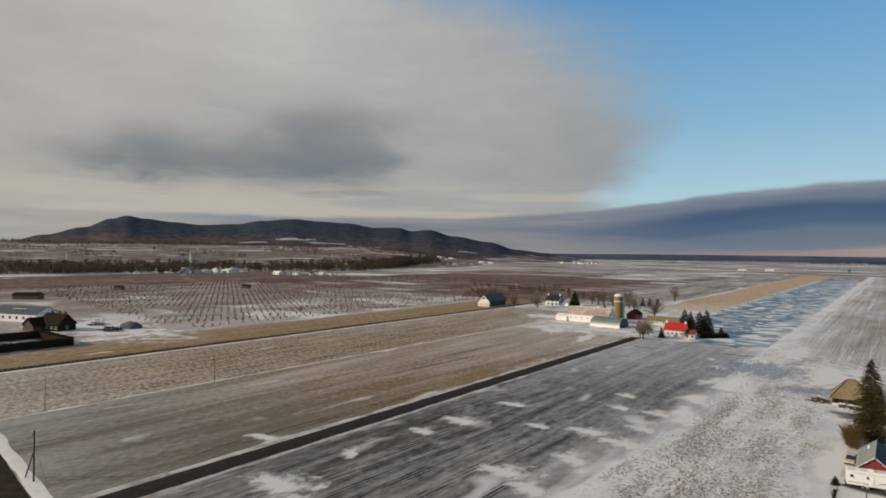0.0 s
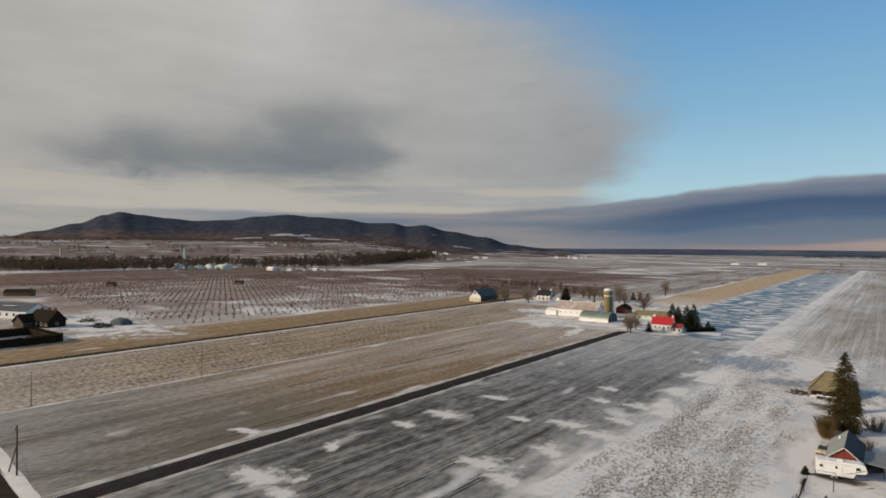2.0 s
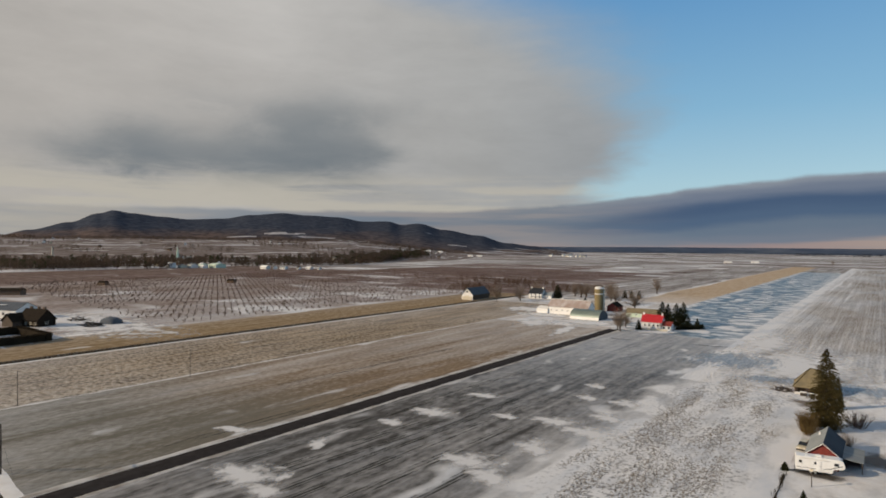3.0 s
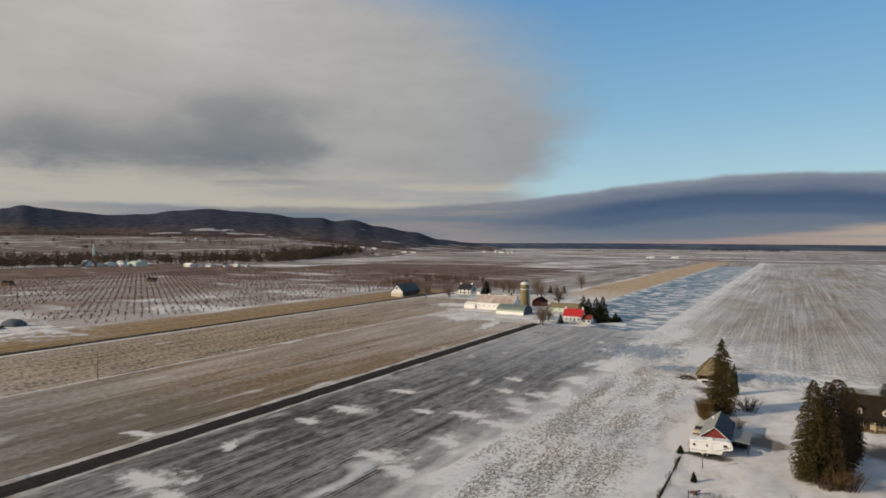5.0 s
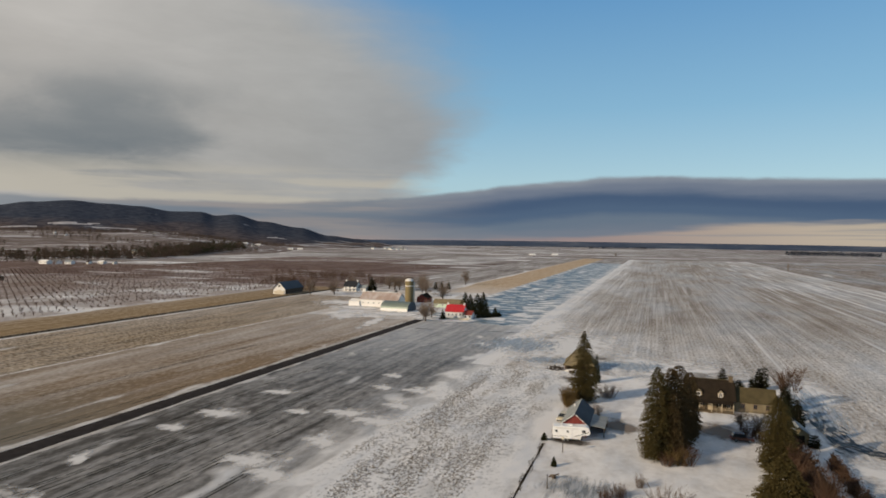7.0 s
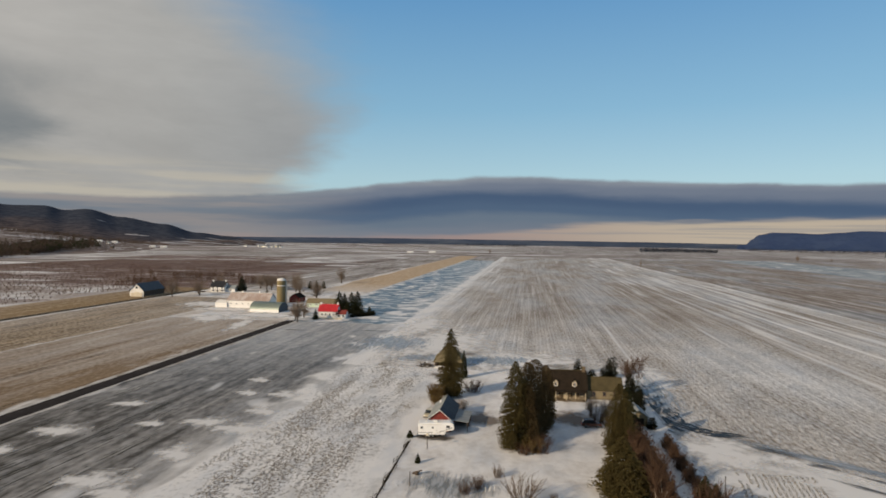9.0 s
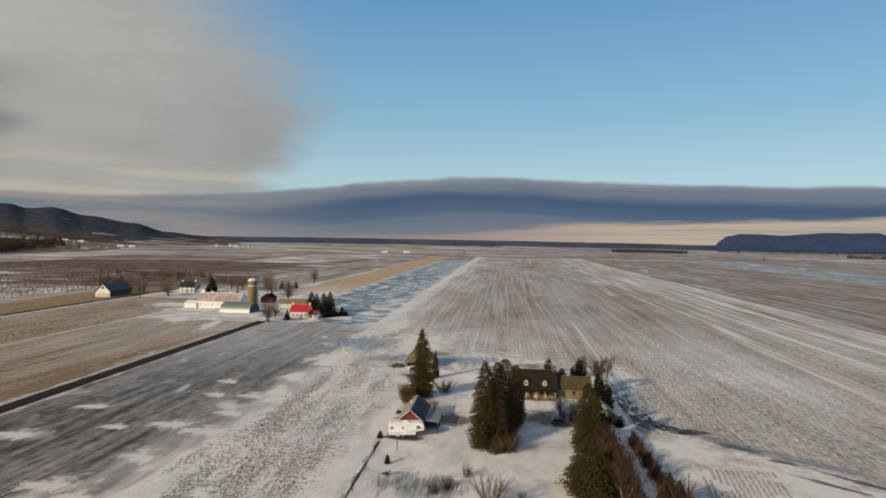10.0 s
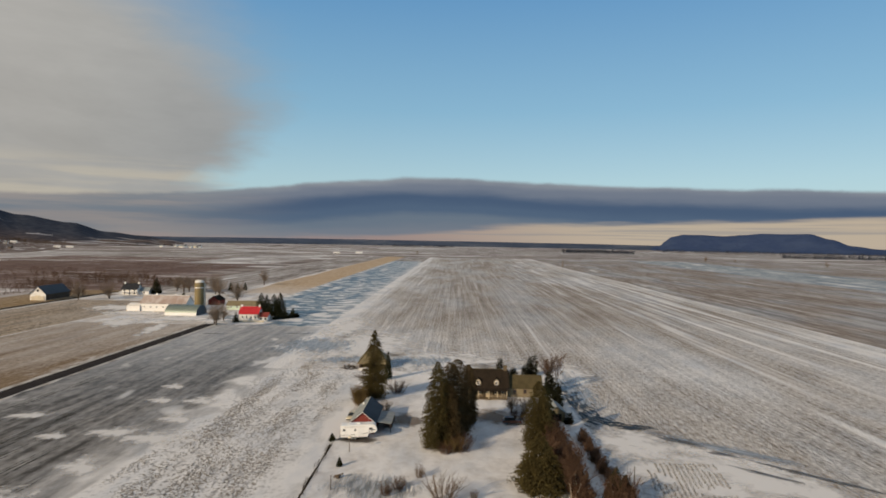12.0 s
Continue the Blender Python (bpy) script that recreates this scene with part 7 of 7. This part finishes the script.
def thicket_mass(name, label, spots, mat, seed, leaf=(0.11, 0.2), n=30):
    """Far bare woodland or scrub: each tree a ragged dome of upright clumps on a stem."""
    rnd = random.Random(seed)
    bm = bmesh.new()
    for x, y, h in spots:
        z0 = land_z(x, y)
        tube(bm, (x, y, z0 - 1), (x, y, z0 + h * 0.5), h * 0.02, h * 0.012, 3, False)
        w = h * rnd.uniform(0.28, 0.42)
        for k in range(n):
            g, f = rnd.uniform(0, 6.283), rnd.random() ** 0.7
            d = w * math.sqrt(rnd.random()) * (1.0 - 0.5 * f)
            clump(bm, Vector((x + d * math.cos(g), y + d * math.sin(g), z0 + h * (0.12 + 0.82 * f))), Vector((math.cos(g) * .5, math.sin(g) * .5, 1)).normalized(), h * rnd.uniform(*leaf), rnd)
    return single(name, bm, mat, label, "woodland", "stuff")


rnd = random.Random(7)
EDGE = [(-1125, 346), (-1075, 494), (-1014, 673), (-952, 941), (-1050, 1180), (-1133, 1299), (-1205, 1613)]


def along_edge(f):
    k = min(len(EDGE) - 2, int(f * (len(EDGE) - 1)))
    g = f * (len(EDGE) - 1) - k
    return EDGE[k][0] + g * (EDGE[k + 1][0] - EDGE[k][0]), EDGE[k][1] + g * (EDGE[k + 1][1] - EDGE[k][1])


wood, firs = [], []
for i in range(3600):
    f = rnd.random() * 1.08 - 0.12
    x, y = along_edge(max(0.0, f)) if f > 0 else (EDGE[0][0] - 10, EDGE[0][1] + f * 900)
    d = rnd.random() ** 1.5 * 420
    r = math.hypot(x, y)
    x, y = x * (0.92 + d / r) + rnd.gauss(0, 10), y * (0.92 + d / r) + rnd.gauss(0, 10)
    if noise.noise((x / 130, y / 130, 4)) < -0.25:
        continue
    (firs if rnd.random() < 0.12 or (f > 0.74 and rnd.random() < 0.3) else wood).append((x, y, rnd.uniform(7, 19)))
thicket_mass("village_woods", "belt of bare brown trees round a distant village", wood, M["woodland"], 111, n=30, leaf=(0.10, 0.19))
thicket_mass("village_conifers", "dark conifers among the village trees", firs, M["cedar"], 112)
scrub = [(rnd.uniform(-420, -250), rnd.uniform(520, 640), rnd.uniform(3, 5.5)) for _ in range(150)] + [(-300 + rnd.uniform(-26, 26), 470 + rnd.uniform(-12, 12), rnd.uniform(4, 7)) for _ in range(50)] \
    + [(-262 + rnd.uniform(-12, 14), 428 + rnd.uniform(-4, 4), rnd.uniform(5, 8)) for _ in range(30)] + [(-335 + rnd.uniform(-60, 45), 590 + rnd.uniform(-18, 18), rnd.uniform(5, 9)) for _ in range(110)] + [(rnd.uniform(-720, -430), rnd.uniform(560, 760), rnd.uniform(2.5, 4.5)) for _ in range(350)] \
    + [(rnd.uniform(-430, -330), rnd.uniform(640, 900), rnd.uniform(2.5, 4)) for _ in range(150)]
scrub += [(-316 + rnd.uniform(-16, 16), 484 + rnd.uniform(-8, 8), rnd.uniform(5, 8)) for _ in range(60)] + [(-226 + rnd.uniform(-18, 20), 520 + rnd.uniform(-9, 9), rnd.uniform(5, 8)) for _ in range(70)] \
    + [(-290 + rnd.uniform(-34, 34), 545 + rnd.uniform(-7, 7), rnd.uniform(6, 9)) for _ in range(70)]
for y0, sy, n in ((585, 14, 300), (660, 16, 320), (735, 14, 320), (930, 20, 320), (1090, 25, 260)):
    scrub += [(rnd.uniform(-800, -300) - (y0 - 585) * 0.25, y0 + rnd.gauss(0, sy), rnd.uniform(1.4, 3.2)) for _ in range(n)]
thicket_mass("field_scrub", "reddish bare scrub along field edges", scrub, M["redtwigs"], 113, n=22, leaf=(0.06, 0.12))
slopes = []
for i in range(3200):
    a, r = radians(rnd.uniform(-76, -34)), rnd.uniform(1700, 3000)
    x, y = CX + r * math.sin(a), CY + r * math.cos(a)
    if noise.noise((x / 260, y / 160, 9)) > 0.13:
        slopes.append((x, y, rnd.uniform(8, 15)))
for i in range(1500):
    a, r = radians(rnd.uniform(-92, -33)), rnd.gauss(2780, 110)
    slopes.append((CX + r * math.sin(a), CY + r * math.cos(a), rnd.uniform(9, 16)))
thicket_mass("slope_woods", "patches of bare woodland on the lower slopes", slopes, M["woodland"], 114, n=13)
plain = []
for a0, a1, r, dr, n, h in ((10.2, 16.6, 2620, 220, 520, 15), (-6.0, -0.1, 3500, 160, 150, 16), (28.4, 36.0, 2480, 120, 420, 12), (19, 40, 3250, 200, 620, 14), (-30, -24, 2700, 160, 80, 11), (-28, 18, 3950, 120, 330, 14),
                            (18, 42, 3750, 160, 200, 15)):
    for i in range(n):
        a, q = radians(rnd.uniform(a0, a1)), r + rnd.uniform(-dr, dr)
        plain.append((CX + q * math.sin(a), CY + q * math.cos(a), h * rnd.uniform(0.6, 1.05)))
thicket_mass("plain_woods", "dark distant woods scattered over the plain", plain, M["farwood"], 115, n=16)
lines = []
for x0, y0, x1, y1, n in ((-520, 1120, -60, 1620, 110), (-340, 1490, -90, 1690, 60), (-900, 1450, -300, 1150, 90), (-560, 2000, 300, 2050, 90), (-700, 1000, -240, 980, 90), (250, 1650, 1300, 1500, 80)):
    for i in range(n):
        f = rnd.random()
        lines.append((x0 + (x1 - x0) * f, y0 + (y1 - y0) * f + rnd.gauss(0, 3), rnd.uniform(1.6, 3.4)))
thicket_mass("hedge_lines", "thin brown hedge lines between distant fields", lines, M["redtwigs"], 116, n=16)

for i in range(0, 9, 4):
    planted("bare_tree", "leafless tree beside a snowy field", "tree", BARE[i % 3], -600 + 34 * i + rnd.uniform(-8, 8), 176 + 12 * i + rnd.uniform(-14, 14), rnd.uniform(0.35, 0.5), i * 40, 1.0, "trees behind the farmstead")
for i, (x, y, k, w) in enumerate(((188, 973, 1.5, 0.38), (631, 1495, 1.5, 1.0), (768, 1236, 1.3, 1.0), (705, 1498, 0.9, 1.0), (-92, 1690, 1.4, 0.8))):
    planted("bare_tree", "lone bare tree in an open field", "tree", BARE[i % 3], x, y, k, i * 77, w, "lone field trees")

# ---------------------------------------------------------------- village and far houses
def far_house(x, y, turn, L, W, h, rh, wall, roof, label, group):
    t = thing("house", label, "house", x, y, land_z(x, y), turn, group)
    part("wall", gable_wall(L, W, h + 2, rh), wall, t).location = (0, 0, -2)
    part("roof", gable_roof(L, W, h, rh, 0.4), roof, t)
    for i in (-1, 1):
        window(t, "S", W / 2, i * L / 4, h * 0.55, L * 0.14, h * 0.3, M["darkmetal"], 0)
    return t


hr = random.Random(17)
for i in range(34):
    f = hr.random()
    x, y = along_edge(f)
    d = hr.uniform(-25, 260)
    r = math.hypot(x, y)
    x, y = x * (1 + d / r), y * (1 + d / r)
    wall = M[hr.choice(("white", "cream", "cream", "brownwall", "brownwall"))]
    far_house(x, y, hr.uniform(-40, 15), hr.uniform(9, 14), hr.uniform(7, 10), hr.uniform(4, 6), hr.uniform(2.5, 4), wall, M[hr.choice(("slate", "shingle", "greyroof", "shingle"))],
              "distant village house among bare trees", "village houses")
for i in range(16):
    a, r = radians(hr.uniform(-71, -36)), hr.uniform(1900, 2900)
    far_house(CX + r * math.sin(a), CY + r * math.cos(a), hr.uniform(-45, 10), hr.uniform(8, 14), 8, 4, 3, M[hr.choice(("white", "cream", "brownwall"))], M[hr.choice(("slate", "shingle", "greyroof"))], "pale farmhouse on the lower slopes", "slope houses")
for x, y, L, W, h, rh, roof, turn in ((-834, 640, 17, 9, 3.8, 2.2, "white", -4), (-820, 650, 8, 7, 3.2, 2.6, "slate", -28), (-803, 654, 11, 8, 3.4, 2.4, "greyroof", 10), (-786, 672, 7, 6, 2.8, 2.0, "shingle", -14),
                                      (-772, 682, 10, 7, 3.0, 2.0, "white", 6), (-756, 690, 6, 5, 2.6, 1.8, "greyroof", -20)):
    far_house(x, y, turn, L, W, h, rh, M["white"], M[roof], "white roadside building near the orchard", "roadside buildings")
for i in range(15):
    a, r = radians(hr.uniform(-26.2, -23.0)), hr.uniform(2300, 2600)
    far_house(CX + r * math.sin(a), CY + r * math.cos(a), hr.uniform(-45, 10), hr.uniform(9, 15), 10, 5.5, 4, M[hr.choice(("white", "white", "cream"))], M[hr.choice(("greyroof", "greyroof", "slate", "white"))], "bright white house in a far village", "far village")
for x, y in ((-1201, 1812), (-1180, 1840), (-1500, 1950), (-1470, 1990), (-323, 1705), (-267, 1755)):
    far_house(x, y, 20, 18, 10, 4, 2.4, M["white"], M["white"], "long white greenhouse in distant fields", "far greenhouses")


def build_depot():
    for x, y, L, W, h, wall, roof in ((-972, 552, 12, 12, 8.0, "white", "white"), (-960, 566, 12, 12, 4.2, "cream", "slate"), (-952, 580, 13, 13, 4.8, "white", "greyroof"), (-946, 595, 10, 12, 6.4, "greenpaint", "white"),
                                      (-934, 615, 28, 19, 5.6, "greenpaint", "greenpaint"), (-932, 588, 12, 9, 3.4, "white", "white")):
        t = gable_house("warehouse", "pale green and white warehouse by the village", "warehouse", x, y, -8, L, W, h, 2.2, M[wall], M[roof], 0.4, group="depot buildings")
        for i in range(3):
            part("loading_door", boxed(-L / 3 + i * L / 3 - 1.6, -L / 3 + i * L / 3 + 1.6, -W / 2 - 0.08, -W / 2 - 0.004, 0, 4), M["greyroof"], t)


build_depot()
t = thing("church", "village church with a tall pale steeple", "church", -1165, 690, 0, 40)
part("wall", gable_wall(26, 13, 9, 6), M["stone"], t)
part("roof", gable_roof(26, 13, 9, 6, 0.4), M["greyroof"], t)
part("tower", boxed(-16.5, -13.05, -3, 3, 0, 20), M["greenpaint"], t)
part("spire", tubed((-14.8, 0, 20), (-14.8, 0, 36), 3.0, 0.15, 8), M["greenpaint"], t)
t = thing("water_tower", "thin pale tower above far fields", "tower", -1560, 592, land_z(-1560, 592))
part("shaft", tubed((0, 0, -2), (0, 0, 24), 2.2, 1.8, 14), M["cream"], t)
part("cap", tubed((0, 0, 24.01), (0, 0, 26), 2.4, 0.4, 14), M["greyroof"], t)
